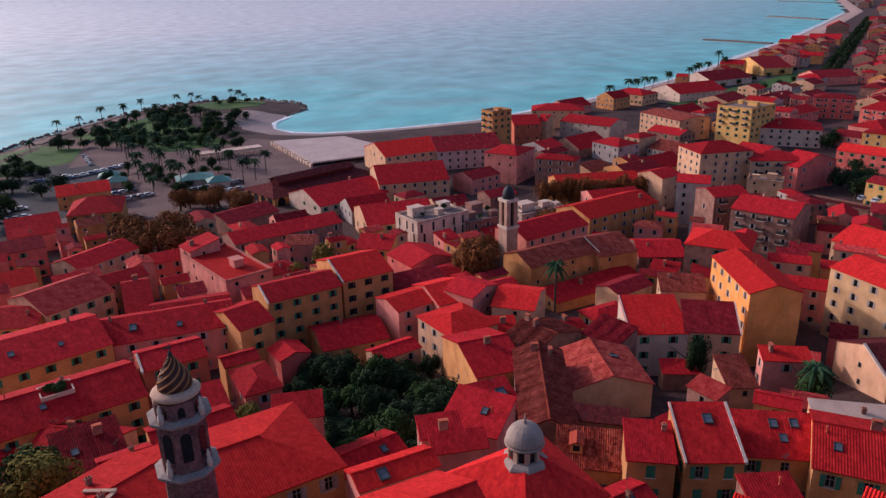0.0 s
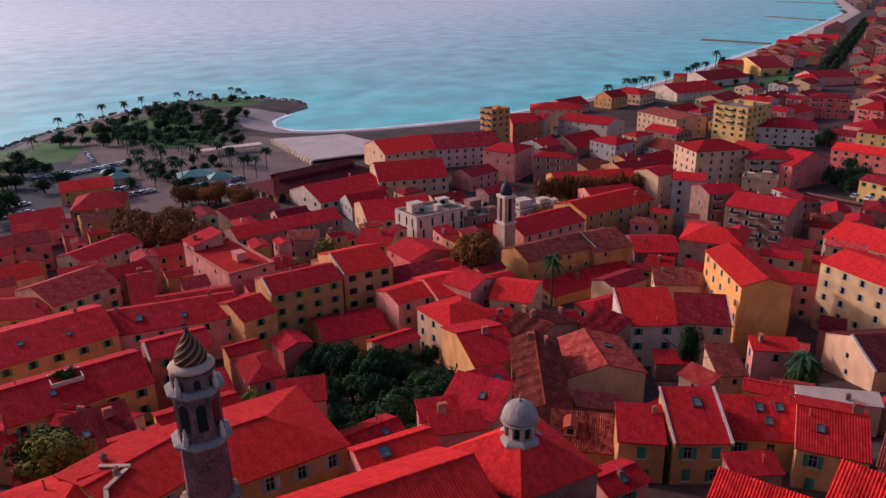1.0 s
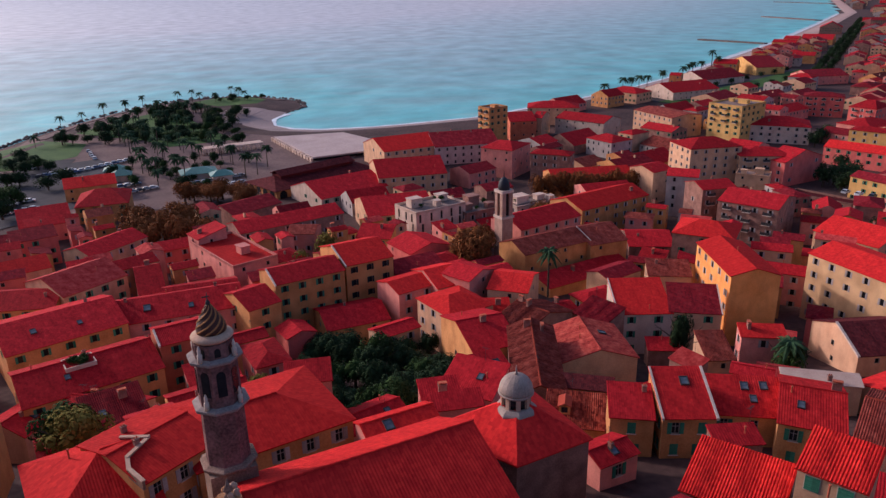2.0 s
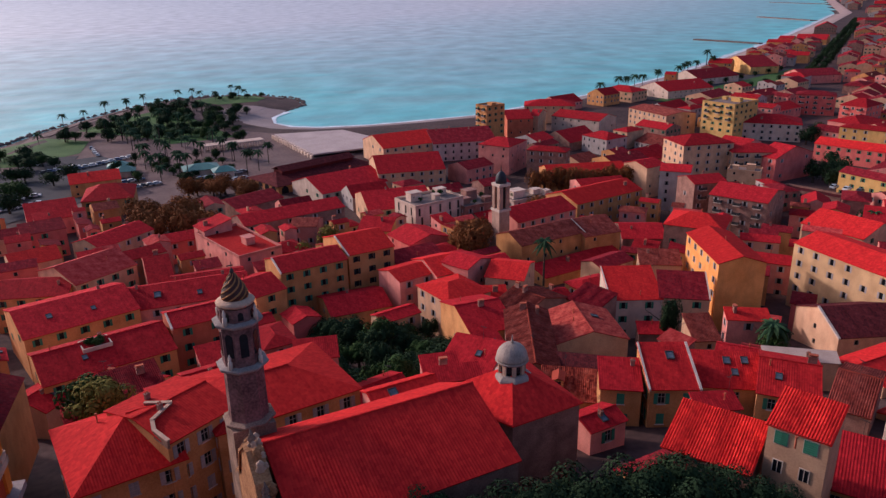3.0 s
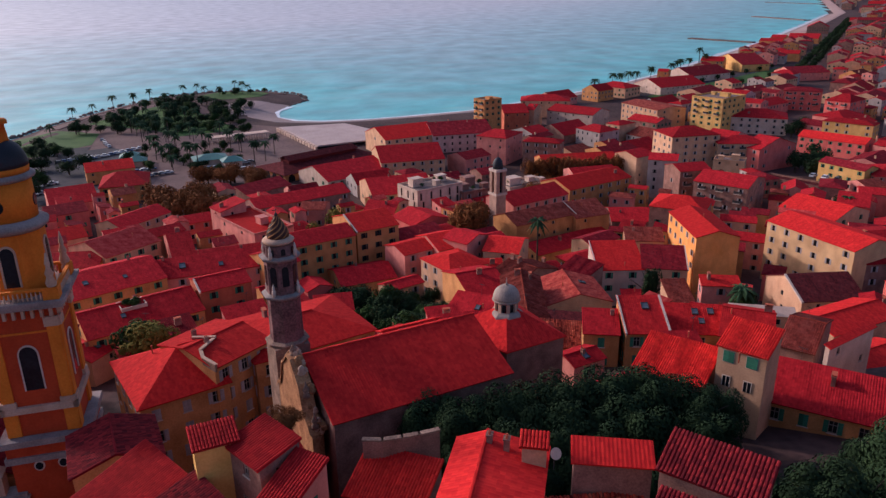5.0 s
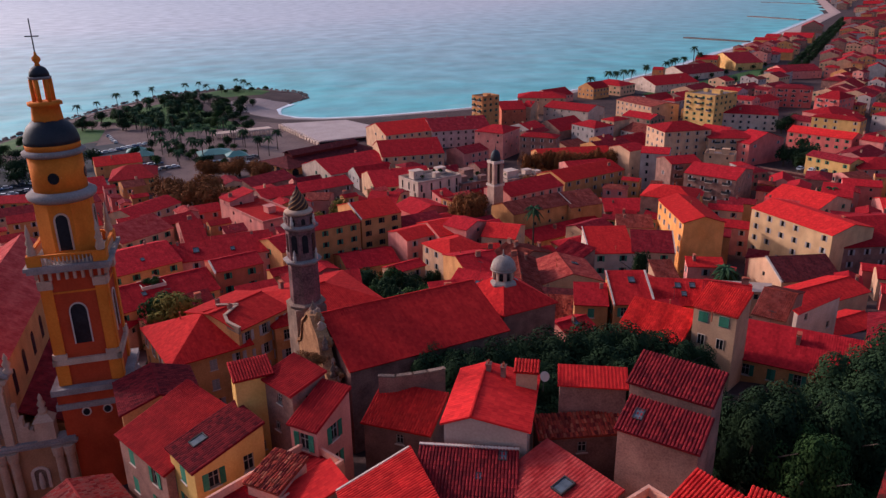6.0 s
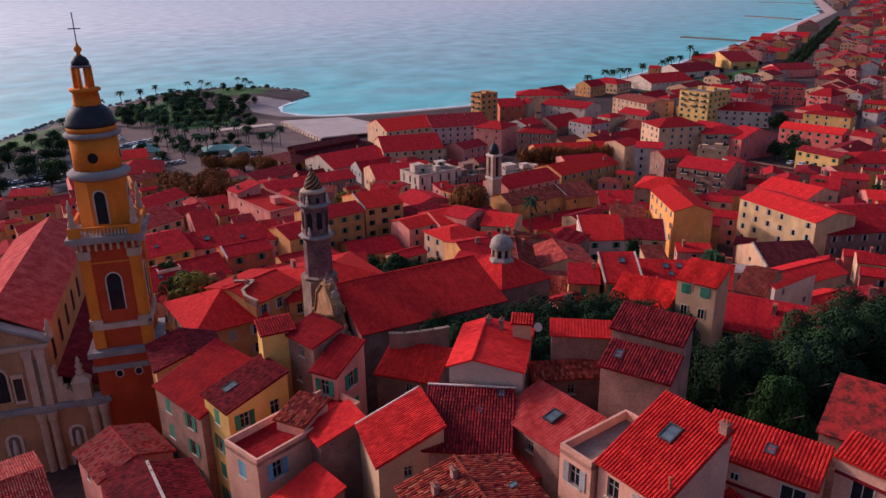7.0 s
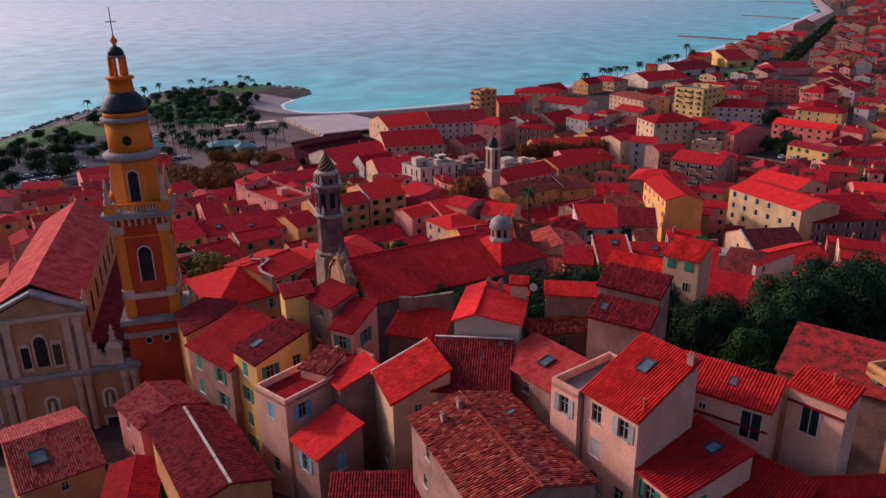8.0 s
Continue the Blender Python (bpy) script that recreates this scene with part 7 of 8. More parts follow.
part("clerestory", bm, ROOF["dark"], hall, "raised dark roof over the middle")
for i in range(9):
    bm = bmesh.new()
    arch_panel(bm, 3.2, 0, 3.8, 0, 0.2)
    bm.transform(Matrix.Translation((-22 + i * 5.4, -11.12, 0)))
    part("arch", bm, GLASS, hall, "shadowed arch")
for i in range(4):
    bm = bmesh.new()
    arch_panel(bm, 3.4, 0, 3.8, 0, 0.2)
    bm.transform(Matrix.Rotation(math.pi * 1.5, 4, "Z") @ Matrix.Translation((-8 + i * 5.2, -25.12, 0)))
    part("arch", bm, GLASS, hall, "shadowed arch")
USED.update(cells(-58, 296, 44, 54, 26))

can = thing("canopy", pose(-113, 367, 3.3, 0, 0, 30), "long white flat canopy on posts", "canopy")
bm = bmesh.new()
box(bm, -16, 16, -3.4, 3.4, 3.3, 3.8)
part("slab", bm, WALL["white"], can)
for i in range(12):
    for sy in (-3, 3):
        bm = bmesh.new()
        box(bm, -15.2 + i * 2.76 - 0.16, -15.2 + i * 2.76 + 0.16, sy - 0.16, sy + 0.16, 0, 3.3)
        part("post", bm, WALL["white"], can)


def pavilion(x, y, yaw, w, d):
    p = thing("pavilion", pose(x, y, land_at(x, y), 0, 0, yaw), "open kiosk under a green hipped metal roof", "kiosk", "green-roofed kiosks")
    green = PAV
    bm = bmesh.new()
    uvl = bm.loops.layers.uv.new("UVMap")
    A, B, C, D, P, Q = (-w, -d, 3), (w, -d, 3), (w, d, 3), (-w, d, 3), (-w * 0.3, 0, 4.9), (w * 0.3, 0, 4.9)
    for face in ((A, B, Q, P), (B, C, Q), (C, D, P, Q), (D, A, P)):
        tri_slope(bm, uvl, face)
    part("roof", bm, green, p)
    bm = bmesh.new()
    box(bm, -w * 0.8, w * 0.8, -d * 0.8, d * 0.8, 0, 3.0)
    part("counter", bm, WALL["white"], p)
    for sx in (-1, 1):
        for sy in (-1, 1):
            bm = bmesh.new()
            box(bm, sx * w * 0.94 - 0.1, sx * w * 0.94 + 0.1, sy * d * 0.94 - 0.1, sy * d * 0.94 + 0.1, 0, 3.0)
            part("post", bm, WOOD, p)


PAV = noisy("green_roof_sheet", (0.05, 0.16, 0.13), (0.10, 0.26, 0.21), 0.2, 3, rough=0.5, bump=0.05)
pavilion(-152, 318, 20, 5, 4)
pavilion(-145, 308, 20, 4.5, 4)
pavilion(-112, 311, 25, 8, 6)
pavilion(-100, 305, 25, 5, 4)

# parked cars
CARS = {}


def car_meshes(tone):
    if tone not in CARS:
        paint = noisy("car_paint_" + tone, *{"white": ((0.62, 0.60, 0.58), (0.72, 0.70, 0.68)), "silver": ((0.34, 0.34, 0.35), (0.42, 0.42, 0.43)), "dark": ((0.03, 0.03, 0.035), (0.05, 0.05, 0.06)), "blue": ((0.05, 0.09, 0.18), (0.07, 0.12, 0.24))}[tone], 1, 8, rough=0.3, bump=0)
        bm = bmesh.new()
        prof = [(-2.05, 0.35), (2.05, 0.35), (2.1, 0.75), (1.9, 0.9), (1.0, 0.98), (0.45, 1.42), (-1.2, 1.45), (-1.85, 1.0), (-2.1, 0.9)]
        a = [bm.verts.new((px, -0.85 if pz < 1.1 else -0.68, pz)) for px, pz in prof]
        b = [bm.verts.new((px, 0.85 if pz < 1.1 else 0.68, pz)) for px, pz in prof]
        bm.faces.new(a)
        bm.faces.new(b[::-1])
        for i in range(len(prof)):
            j = (i + 1) % len(prof)
            bm.faces.new((a[j], a[i], b[i], b[j]))
        body = mesh_of("body", bm, paint)
        bm = bmesh.new()
        for sy in (-1, 1):
            v = [bm.verts.new(p) for p in ((0.9, sy * 0.84, 1.0), (0.42, sy * 0.71, 1.36), (-1.15, sy * 0.71, 1.38), (-1.7, sy * 0.84, 1.0))]
            bm.faces.new(v)
        bm.faces.new([bm.verts.new(p) for p in ((1.0, -0.7, 1.02), (1.0, 0.7, 1.02), (0.5, 0.62, 1.41), (0.5, -0.62, 1.41))])
        bm.faces.new([bm.verts.new(p) for p in ((-1.83, -0.7, 1.04), (-1.83, 0.7, 1.04), (-1.25, 0.62, 1.44), (-1.25, -0.62, 1.44))])
        glass = mesh_of("glazing", bm, GLASS)
        bm = bmesh.new()
        lathe(bm, [(0.32, -0.1), (0.32, 0.1)], 12)
        bm.transform(Matrix.Rotation(math.pi / 2, 4, "X"))
        wheel = mesh_of("wheel", bm, IRON)
        CARS[tone] = (body, glass, wheel)
    return CARS[tone]


def car(x, y, yaw, tone, lift=0.25):
    ob = thing("car", pose(x, y, land_at(x, y) + lift, 0, 0, yaw), {"white": "white", "silver": "silver", "dark": "black", "blue": "dark blue"}[tone] + " parked hatchback car", "car", "parked cars")
    body, glass, wheel = car_meshes(tone)
    share("body", body, ob)
    share("glazing", glass, ob, Matrix.Scale(1.01, 4))
    for sx in (-1.25, 1.25):
        for sy in (-0.78, 0.78):
            share("wheel", wheel, ob, Matrix.Translation((sx, sy, 0.32)))


TONES = ("white", "white", "white", "silver", "silver", "dark", "blue")
for ax, ay, bx, by, n, yaw in ((-176, 240, -158, 262, 9, 20), (-184, 250, -166, 274, 9, 20), (-186, 314, -176, 328, 6, 30), (-174, 322, -158, 348, 9, 30), (-196, 330, -206, 352, 5, 100), (-140, 276, -124, 292, 8, 40), (-148, 286, -134, 300, 6, 40), (-112, 296, -92, 312, 9, 40), (-104, 286, -88, 300, 6, 40), (-176, 350, -190, 372, 5, 120)):
    for i in range(n):
        f = (i + 0.5) / n
        car(ax + (bx - ax) * f + RNG.uniform(-0.4, 0.4), ay + (by - ay) * f, yaw + RNG.uniform(-4, 4), RNG.choice(TONES))
for i in range(3):
    car(139 + i * 3.0, 246 - i * 3.2, 42, RNG.choice(TONES), 5.2 + 0.1)

# palms of the seafront
for ax, ay, bx, by, n in ((-206, 442, -122, 288, 15), (-196, 448, -113, 297, 14), (-232, 380, -190, 402, 3), (-240, 440, -214, 530, 5), (-205, 545, -170, 540, 4), (-150, 545, -165, 556, 3), (-196, 470, -176, 500, 6), (-130, 380, -100, 330, 6), (-90, 300, -84, 330, 3), (-190, 452, -150, 420, 5), (-185, 490, -150, 462, 5), (-200, 430, -160, 400, 4), (-160, 392, -118, 342, 6)):
    for i in range(n):
        f = (i + RNG.uniform(0.2, 0.8)) / n
        palm(ax + (bx - ax) * f + RNG.uniform(-2, 2), ay + (by - ay) * f + RNG.uniform(-2, 2), RNG.uniform(6.5, 11.0), RNG.uniform(2.8, 4.0))
WOODS = ((84, -214, -132, 390, 505, 4.5, 8, 2.8, 5.0), (30, -222, -160, 205, 300, 6, 9, 3.5, 5.5), (16, -222, -182, 296, 345, 5, 8, 3.5, 5.0),
         (14, -160, -112, 384, 420, 4, 6, 2.5, 4.0), (26, -152, -92, 286, 352, 3.5, 6, 2.0, 3.6), (7, -178, -140, 544, 560, 3, 5, 2, 3.4))
grove("park_trees", [(RNG.choice(("olive", "olive", "green")), RNG.uniform(x0, x1), RNG.uniform(y0, y1), RNG.uniform(h0, h1), RNG.uniform(r0, r1)) for n, x0, x1, y0, y1, h0, h1, r0, r1 in WOODS for i in range(n)],
      "dark evergreen trees of the seaside park and car park")
for px, py, h in ((112, 548, 13), (120, 556, 12), (134, 566, 12), (150, 584, 13), (176, 618, 12), (188, 632, 14), (200, 648, 13), (214, 664, 20), (222, 672, 14), (96, 532, 11), (128, 566, 12), (183, 626, 13)):
    palm(px + 12, py - 14, h, 4.5, group="beach promenade palms")
palm(23, 158, 12, 3.4, z=11.2, group="town palms")
palm(57, 105, 8.5, 3.4, z=17, group="town palms")
tree("green", 57.6, 106, 8.5, 2.8, z=17, group="courtyard trees")
palm(52, 152, 8, 2.6, group="town palms")
palm(128, 200, 9, 3.4, group="town palms")
tree("cypress", 42.5, 117, 10, 2.1)
for gx, gy, gh, gr in ((-90, 211, 13, 7), (-83, 205, 12, 6), (-97, 208, 12, 6.5), (-77, 208, 11, 5.5), (-88, 219, 13, 7), (-100, 217, 13, 6.5), (-92, 203, 11, 5.5)):
    tree("rust", gx, gy, gh, gr, group="autumn trees")
tree("yellow", -41, 177, 9, 3.6, group="autumn trees")
tree("rust", 6.2, 174, 15, 6.2, group="autumn trees")
tree("rust", 2.2, 178, 12, 4.6, group="autumn trees")
tree("rust", 4, 190, 9, 5, group="autumn trees")
tree("rust", 8, 196, 10, 5, group="autumn trees")
tree("rust", 40, 238, 8, 5, group="autumn trees")
tree("rust", 30, 232, 8, 5, group="autumn trees")
tree("yellow", -36, 192, 10, 4.5, group="autumn trees")
for i in range(11):
    tree("rust", 33 + i * 4.0 + RNG.uniform(-1, 1), 258.5 + i * 0.5 + RNG.uniform(-1.5, 1.5), RNG.uniform(9.5, 12), 3.6, group="autumn trees")
for i in range(12):
    tree("rust", -104 + i * 2.6 + RNG.uniform(-2, 2), 268 + RNG.uniform(-9, 8) - i * 0.4, RNG.uniform(6, 9), RNG.uniform(3.5, 5), group="autumn trees")
for px, py, ph in ((-12, 214, 1.8), (-9.5, 212.6, 1.4), (-3.4, 219.5, 2.0), (-5.2, 221, 1.5)):
    tree("green", px, py, ph, ph * 0.6, z=18.0, group="roof garden shrubs")
for px, py, ph in ((22, 235, 2.0), (31, 241, 1.8), (34, 240, 1.5)):
    tree("green", px, py, ph, ph * 0.6, z=12.4, group="roof garden shrubs")
for px, py, ph in ((2, 221, 2.2), (8, 219, 1.6), (10.5, 226, 2.2), (4.4, 229, 1.8)):
    tree("green", px, py, ph, ph * 0.6, z=15.0, group="roof garden shrubs")
tree("green", -47, 71, 9, 5.2, group="courtyard trees")
tree("yellow", -32, 98, 8, 3.6, group="courtyard trees")
tree("olive", 74, 196, 8, 3.5, group="courtyard trees")
for px, py in ((148, 266), (156, 272), (152, 280), (163, 286), (186, 362), (192, 370), (178, 352), (150, 290), (158, 282), (146, 276), (165, 300), (128, 205), (150, 200), (160, 208)):
    tree("olive", px, py, 8, 4, group="courtyard trees")

# public gardens between the two roads of the avenue
GARDENS = [(150, 496), (182, 528), (250, 595), (319, 664)]
strip("road", GARDENS, 44, 0.25, ASPHALT, "grey road on both sides of the gardens", "road", step=12)
strip("gardens", GARDENS, 22, 0.45, LAWN, "long green lawn down the middle of the avenue", "lawn", step=12)
for i in range(16):
    f = (i + 0.5) / 16
    tree("olive", 160 + 150 * f + 9 * (-1) ** i, 508 + 148 * f - 9 * (-1) ** i, 5, 2.6, group="garden trees")

# avenue trees of the lower town
for i in range(24):
    f = i / 23
    ax, ay = 287 + 430 * f, 586 + 754 * f
    for sd in (-4, 4):
        tree("olive", ax + sd * 0.87, ay - sd * 0.49, 9, 4.6, group="avenue trees")
tree("rust", *PERGOLA[:2], 2.2, 1.9, z=PERGOLA[2], group="autumn trees")

# roof terrace with planting in the long red roof
terr = thing("roof_terrace", pose(-62.4, 101.2, 23.6, 0, 0, 37), "whitewashed roof terrace full of potted shrubs", "terrace")
bm = bmesh.new()
for x0, x1, y0, y1 in ((-2.4, 2.4, -2.0, -1.8), (-2.4, 2.4, 1.8, 2.0), (-2.4, -2.2, -1.8, 1.8), (2.2, 2.4, -1.8, 1.8)):
    box(bm, x0, x1, y0, y1, 0, 2.2)
bmesh.ops.remove_doubles(bm, verts=bm.verts[:], dist=0.002)
part("parapet", bm, WALL["white"], terr)
bm = bmesh.new()
box(bm, -2.2, 2.2, -1.8, 1.8, 0.9, 1.0)
part("deck", bm, PAVING, terr)
for i in range(5):
    ob = tree("green", -62.4 + RNG.uniform(-1.2, 1.2), 101.2 + RNG.uniform(-1.0, 1.0), 1.8, 0.9, z=25.1, group="potted shrubs")
    ob.name = "potted_shrub"

# dish and mast on the low roofs
dish = thing("satellite_dish", pose(5.9, 13.1, 51.6, 0, 0, 20), "white satellite dish on a thin pole", "satellite dish")
bm = bmesh.new()
lathe(bm, [(0.03, 0), (0.03, 1.4)], 6)
part("pole", bm, IRON, dish)
bm = bmesh.new()
lathe(bm, [(0.02, 0.0), (0.22, 0.03), (0.40, 0.10), (0.42, 0.12)], 16)
bm.transform(Matrix.Translation((0, -0.1, 1.4)) @ Matrix.Rotation(radians(60), 4, "X"))
part("reflector", bm, WALL["white"], dish)

# zigzag parapet between the two palace roofs
curl = thing("parapet", pose(-32.2, 55.0, 39.2), "weathered zigzag stone parapet between two roofs", "parapet")
line_ = [(-2.9, 3.3, 0.3), (0.1, 3.2, 0.4), (-0.8, 0.0, 0.3), (0.0, -1.7, 0.1), (2.1, -3.5, 0.0)]
for (px, py, pz), (qx, qy, qz) in zip(line_, line_[1:]):
    bm = bmesh.new()
    ln = math.hypot(qx - px, qy - py)
    box(bm, 0, ln + 0.1, -0.14, 0.14, -1.0, 0.0)
    bm.transform(pose(px, py, (pz + qz) / 2, 0, math.degrees(math.atan2(pz - qz, ln)), math.degrees(math.atan2(qy - py, qx - px))))
    st = part("stone", bm, STONE, curl)
    bm = bmesh.new()
    box(bm, -0.05, ln + 0.15, -0.22, 0.22, 0.0, 0.12)
    bm.transform(pose(px, py, (pz + qz) / 2, 0, math.degrees(math.atan2(pz - qz, ln)), math.degrees(math.atan2(qy - py, qx - px))))
    part("coping", bm, PILASTER, st)

# garden wall above the ribbed roof
gw = thing("garden_wall", pose(-8.4, 22.2, 44.0), "curved pale rendered garden wall", "wall")
line_ = [(0, 0), (1.6, -0.1), (3.2, 0.3), (4.6, 0.7), (6.2, 1.3)]
for (px, py), (qx, qy) in zip(line_, line_[1:]):
    bm = bmesh.new()
    ln = math.hypot(qx - px, qy - py)
    box(bm, 0, ln + 0.08, -0.15, 0.15, 0, 4.0)
    bm.transform(pose(px, py, 0, 0, 0, math.degrees(math.atan2(qy - py, qx - px))))
    st = part("stretch", bm, WALL["stone"], gw)
    bm = bmesh.new()
    box(bm, -0.05, ln + 0.12, -0.24, 0.24, 4.0, 4.14)
    bm.transform(pose(px, py, 0, 0, 0, math.degrees(math.atan2(qy - py, qx - px))))
    part("coping", bm, STONE, st)

# ---------------------------------------------------------------- the rest of the town
ROOF_LINE = ([-60, -20, 0, 20, 45, 75, 100, 125, 150, 175, 210, 260, 320, 420], [54, 51, 47, 45, 40, 32, 25, 19.5, 20, 18.5, 15, 14.5, 13.5, 14])
COUNT = [0]
FAR_V, FAR_F, FAR_M, FAR_UV = [], [], [], []
FAR_MATS = [WALL[k] for k in ("ochre", "cream", "pink", "salmon", "white", "stone", "grey", "gold")] + [ROOF[k] for k in ("red", "redb", "wine", "brown")] + [GLASS, SHUT["green"], SHUT["grey"]]


def far_face(pts, mat, uv=None):
    k = len(FAR_V)
    FAR_V.extend(pts)
    FAR_F.append(tuple(range(k, k + len(pts))))
    FAR_M.append(mat)
    FAR_UV.extend(uv or [(0.0, 0.0)] * len(pts))


def far_house(kind, x, y, yaw, L, W, ze, rise, g):
    """One of the many distant houses, with walls, windows, shutters and a roof with eaves, in the joined town."""
    m = pose(x, y, 0, 0, 0, yaw)
    zg = ground_at(x, y) - 0.5
    wm, rm = g.choice((0, 1, 2, 2, 1, 5, 6, 5, 6, 0)), g.choice((8, 8, 10, 10, 8, 8, 11, 10))
    P = lambda a, b, c: tuple(m @ Vector((a, b, c)))
    l, w, o = L / 2, W / 2, 0.45
    if kind == "S":
        kind = "G"
    for (ax, ay), (bx, by) in (((-l, -w), (l, -w)), ((l, -w), (l, w)), ((l, w), (-l, w)), ((-l, w), (-l, -w))):
        far_face([P(ax, ay, zg), P(bx, by, zg), P(bx, by, ze), P(ax, ay, ze)], wm)
        n = m.to_3x3() @ Vector((by - ay, -(bx - ax), 0)).normalized()
        if n.dot(Vector((-x, -45 - y, 0))) <= 0:
            continue
        wide = math.hypot(bx - ax, by - ay)
        cols = max(1, int(wide / 3.1))
        ux, uy = (bx - ax) / wide, (by - ay) / wide
        ox, oy = (by - ay) / wide, -(bx - ax) / wide
        blank = g.random() < 0.2
        for row in range(4):
            z = ze - 2.3 - row * 3.1
            if z < zg + 1.2 or blank:
                break
            for i in range(cols):
                if g.random() < 0.22:
                    continue
                c = wide * (i + 0.5) / cols
                q = lambda u, h, d: P(ax + ux * u + ox * d, ay + uy * u + oy * d, h)
                far_face([q(c - 0.4, z, 0.03), q(c + 0.4, z, 0.03), q(c + 0.4, z + 1.35, 0.03), q(c - 0.4, z + 1.35, 0.03)], 12)
                for sd in (-1, 1):
                    u0, u1 = sorted((c + sd * 0.4, c + sd * 0.8))
                    far_face([q(u0, z, 0.07), q(u1, z, 0.07), q(u1, z + 1.35, 0.07), q(u0, z + 1.35, 0.07)], 13 if wm % 2 else 14)
    k = rise / w
    if kind == "G":
        sl = math.hypot(w + o, rise + o * k)
        for sd in (-1, 1):
            far_face([P(-sd * -l - sd * 0.0, sd * (w + o), ze - o * k), P(-sd * l, sd * (w + o), ze - o * k), P(-sd * l, 0, ze + rise), P(sd * l, 0, ze + rise)], rm, [(0, 0), (L, 0), (L, sl), (0, sl)])
            far_face([P(sd * l, -w, ze), P(sd * l, w, ze), P(sd * l, 0, ze + rise - 0.05)] if sd > 0 else [P(-l, w, ze), P(-l, -w, ze), P(-l, 0, ze + rise - 0.05)], wm)
    else:
        r = max(L * 0.14, l - w)
        A, B, C, D, E_, F_ = P(-l - o, -w - o, ze), P(l + o, -w - o, ze), P(l + o, w + o, ze), P(-l - o, w + o, ze), P(-r, 0, ze + rise), P(r, 0, ze + rise)
        sl = math.hypot(w + o, rise)
        far_face([A, B, F_, E_], rm, [(0, 0), (L, 0), (l + r, sl), (l - r, sl)])
        far_face([C, D, E_, F_], rm, [(0, 0), (L, 0), (l + r, sl), (l - r, sl)])
        far_face([B, C, F_], rm, [(0, 0), (W, 0), (w, sl)])
        far_face([D, A, E_], rm, [(0, 0), (W, 0), (w, sl)])
    if g.random() < 0.6:
        cx, cy = g.uniform(-0.35, 0.35) * L, g.uniform(-0.25, 0.25) * W
        cz = ze + rise * 0.6
        a, b = 0.4, 0.3
        for (px, py), (qx, qy) in (((-a, -b), (a, -b)), ((a, -b), (a, b)), ((a, b), (-a, b)), ((-a, b), (-a, -b))):
            far_face([P(cx + px, cy + py, cz - 0.6), P(cx + qx, cy + qy, cz - 0.6), P(cx + qx, cy + qy, cz + 1.5), P(cx + px, cy + py, cz + 1.5)], 1)
        far_face([P(cx - a, cy - b, cz + 1.5), P(cx + a, cy - b, cz + 1.5), P(cx + a, cy + b, cz + 1.5), P(cx - a, cy + b, cz + 1.5)], 11)


WALL_PICK = ("ochre", "cream", "pink", "ochre", "salmon", "pink", "pink", "ochre", "salmon", "cream")
ROOF_PICK = ("red", "red", "wine", "red", "wine", "mott", "red", "wine")


def free_town(x0, x1, y0, y1, step, size, yaw, seed, tall=0.0, spread=1.5, ok=None):
    """Fill what is left of a quarter with houses set along its lanes."""
    g = random.Random(seed)
    y = y0
    while y < y1:
        x = x0
        while x < x1:
            px, py = x + g.uniform(-0.25, 0.25) * step, y + g.uniform(-0.25, 0.25) * step
            x += step
            if ok is not None and not ok(px, py):
                continue
            if abs(px + 2) > 0.66 * (py + 62) + 12:
                continue
            L, W = size * g.uniform(0.8, 1.45), size * g.uniform(0.7, 1.0)
            a = yaw(px, py) + g.choice((0, 0, 0, 90)) + g.uniform(-5, 5)
            for k in (1.0, 0.75, 0.55):
                cc = cells(px, py, a, L * k, W * k, 0.2)
                if not (cc & USED):
                    break
            else:
                continue
            L, W = L * k, W * k
            if L < 3.5 or W < 3.0:
                continue
            ze = lerp(py, *ROOF_LINE) + tall + g.uniform(-spread, spread)
            ze = max(ze, ground_at(px, py) + 4)
            kind = g.choice("GGGGHS")
            rise = (0.33 * W / 2) if kind in "GH" else 0.25 * W
            if py > 215 or COUNT[0] > 165:
                far_house(kind, px, py, a, L, W, ze - rise, rise, g)
                USED.update(cc)
                continue
            COUNT[0] += 1
            house(kind, px, py, a, L, W, ze - rise, rise, g.choice(WALL_PICK), g.choice(ROOF_PICK), g.choice(("grey", "green", "grey", "none")), group="old town houses")
        y += step


def inland(lim):
    return lambda px, py: float(shore([(px, py)])[0]) > lim


def old_ok(px, py):
    if -52 < px < -18 and 34 < py < 54:
        return False
    if -30 < px < 2 and 82 < py < 126:
        return False
    if -7 < px < 52 and 8 < py < 44:
        return False
    if px < -95 and py > 226:
        return False
    if 28 < px < 56 and 184 < py < 202 or 50 < px < 82 and 56 < py < 96 or 10 < px < 50 and 232 < py < 296 or 132 < px < 176 and 256 < py < 302:
        return False
    if -60 < px < 46 and py < 13:
        return False
    if -80 < px < -38 and -10 < py < 40:
        return False
    if -106 < px < -71 and 198 < py < 226:
        return False
    if 15 < px < 30 and 148 < py < 165 or 60 < px < 76 and 92 < py < 108 or 10 < px < 32 and 79 < py < 106:
        return False
    return py < 330 and not (px < -38 and py > 250) and not (-104 < px < -82 and 216 < py < 240)


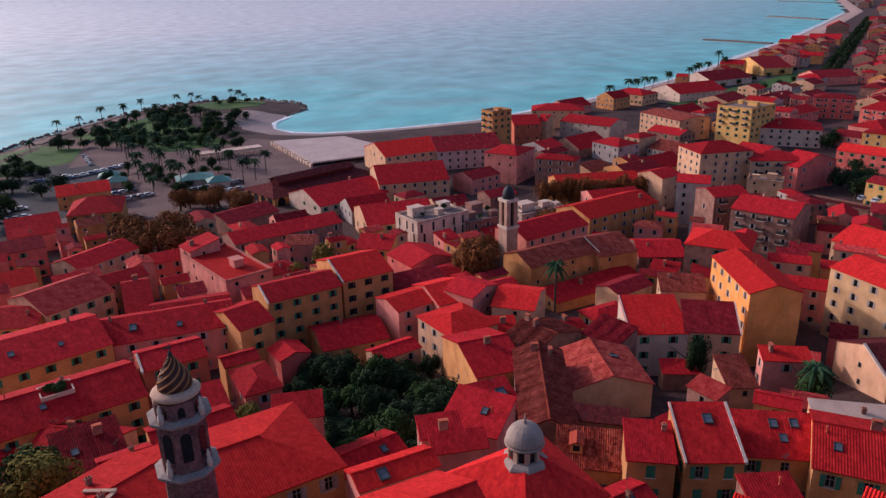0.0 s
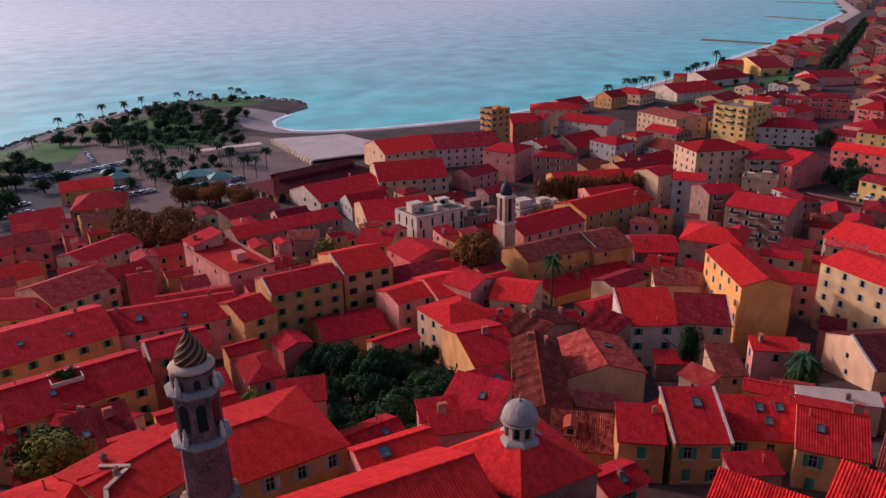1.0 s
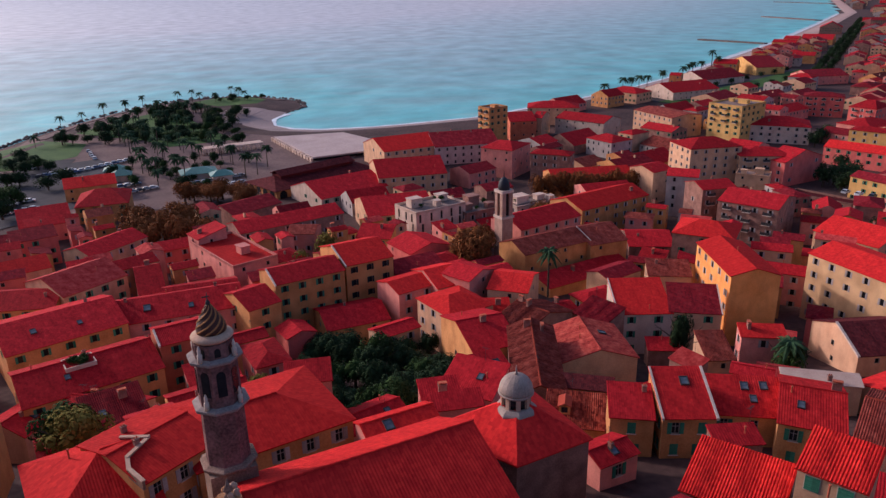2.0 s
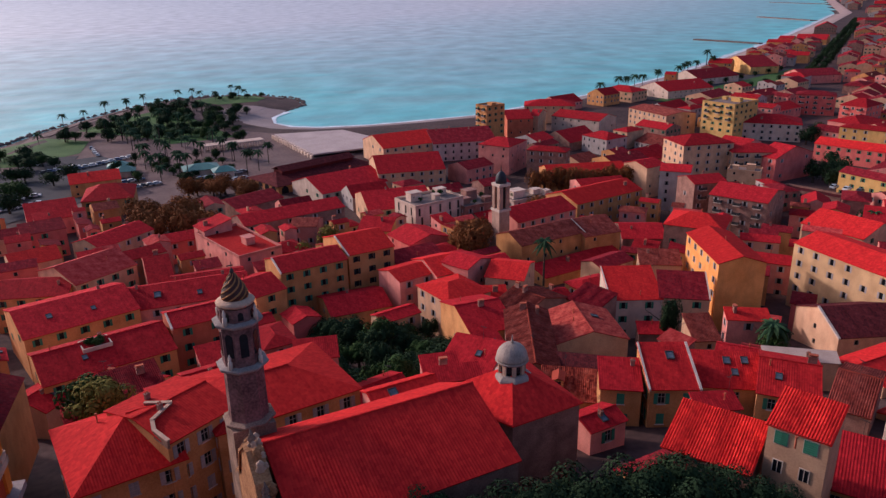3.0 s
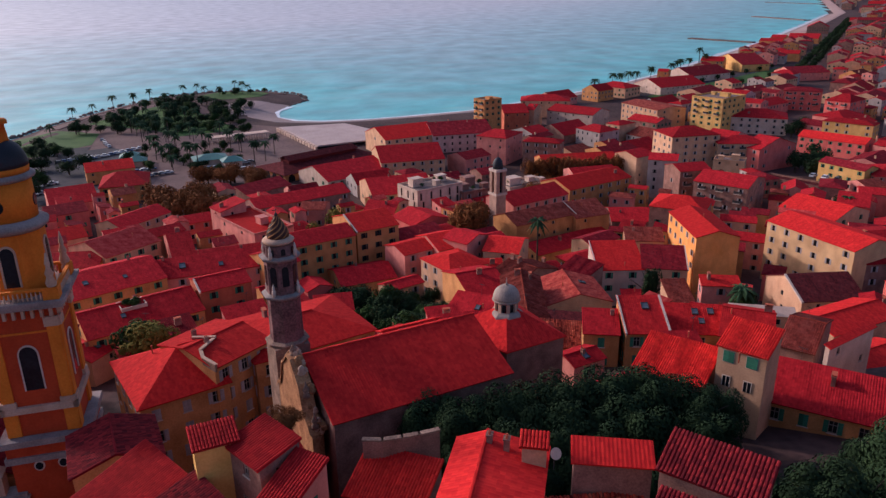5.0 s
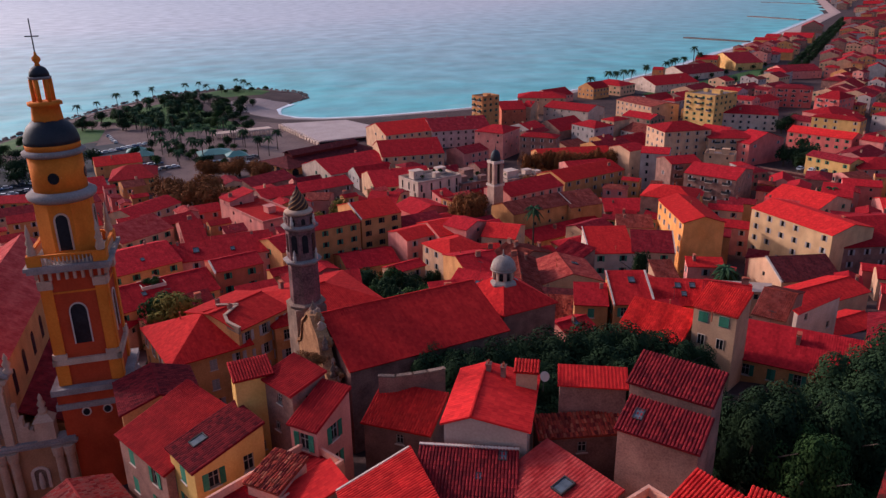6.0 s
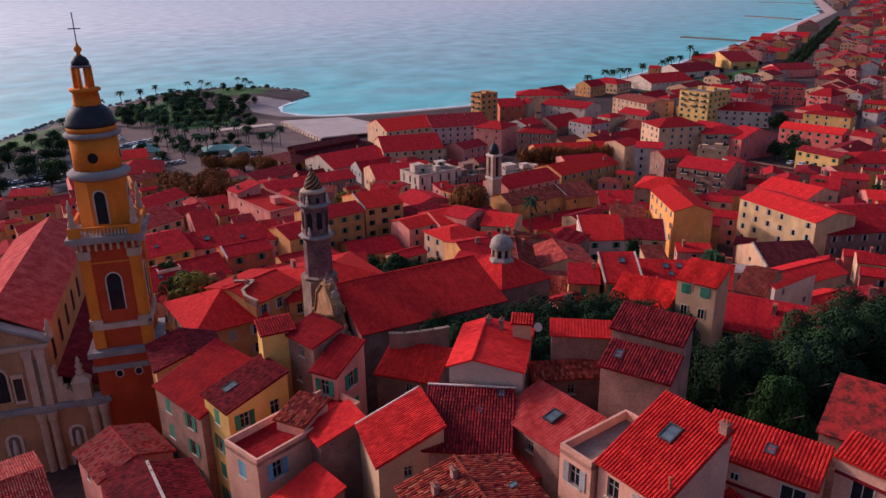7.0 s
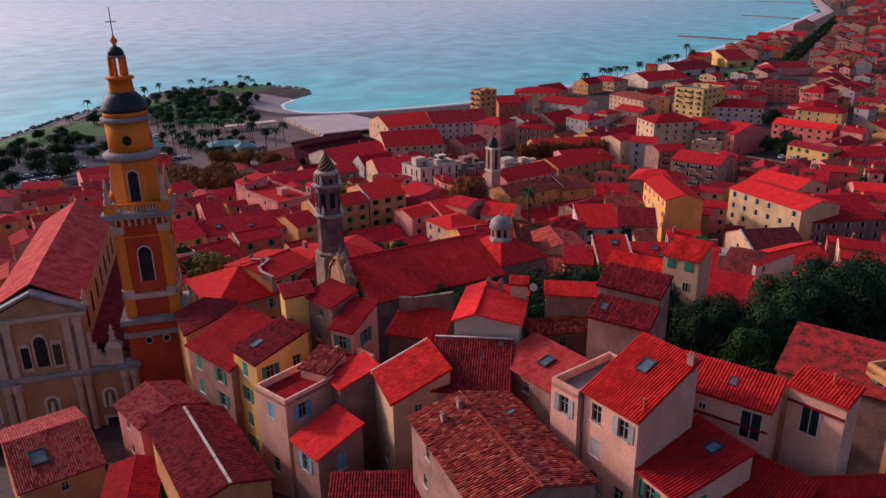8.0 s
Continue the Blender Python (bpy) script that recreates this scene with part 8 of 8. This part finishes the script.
free_town(-130, 190, -12, 228, 7.0, 9.0, lambda px, py: 32 if px < 40 else -25, 3, ok=old_ok)
free_town(-34, 200, 232, 262, 11.0, 14.0, lambda px, py: 30 if px < 40 else 12, 4, tall=-1.0, spread=1.5, ok=old_ok)
free_town(-34, 330, 264, 560, 15.5, 19.0, lambda px, py: 40 + 6 * math.sin(px * 0.05), 5, tall=-1.0, spread=2.0, ok=lambda px, py: not (118 < px < 152 and 330 < py < 366) and not (10 < px < 50 and 264 < py < 298) and not (132 < px < 176 and 256 < py < 302) and float(shore([(px, py)])[0]) > 34 and not (px < -36 and py > 250) and not (px < 15 and py > 348) and not (px < 70 and py > 430) and not (-8 < px < 46 and 350 < py < 440) and abs((px - 190) * 0.87 - (py - 380) * 0.49) > 13 and abs((px - 182) * 0.70 - (py - 528) * 0.71) > 27)
free_town(150, 520, 560, 900, 19.0, 19.0, lambda px, py: 58, 6, tall=1.0, spread=3.5, ok=lambda px, py: float(shore([(px, py)])[0]) > 34 and abs((px - 316) * 0.869 - (py - 641) * 0.495) > 15 and (px > 345 or abs((px - 182) * 0.70 - (py - 528) * 0.71) > 27))
strip("beach", [(230, 681), (374, 886), (478, 1040), (653, 1324), (874, 1689), (1290, 2620)], 24, 0.4, noisy("rosy_sand", (0.36, 0.235, 0.20), (0.48, 0.33, 0.285), 0.02, 0.6, bump=0), "broad rosy sand of the far beach", "beach", step=20)
free_town(300, 1700, 900, 2900, 40.0, 32.0, lambda px, py: 58, 9, tall=3.0, spread=4, ok=lambda px, py: float(shore([(px, py)])[0]) > 46 and abs((px - 312) * 0.869 - (py - 643) * 0.495) > 22)

me = bpy.data.meshes.new("lower_town")
me.from_pydata(FAR_V, [], FAR_F)
for mt in FAR_MATS:
    me.materials.append(mt)
me.polygons.foreach_set("material_index", FAR_M)
lay = me.uv_layers.new(name="UVMap")
lay.data.foreach_set("uv", np.array(FAR_UV, np.float32).ravel())
tagged(new("lower_town", me), "distant red-roofed houses of the lower town along the bay", "houses", kind="stuff")
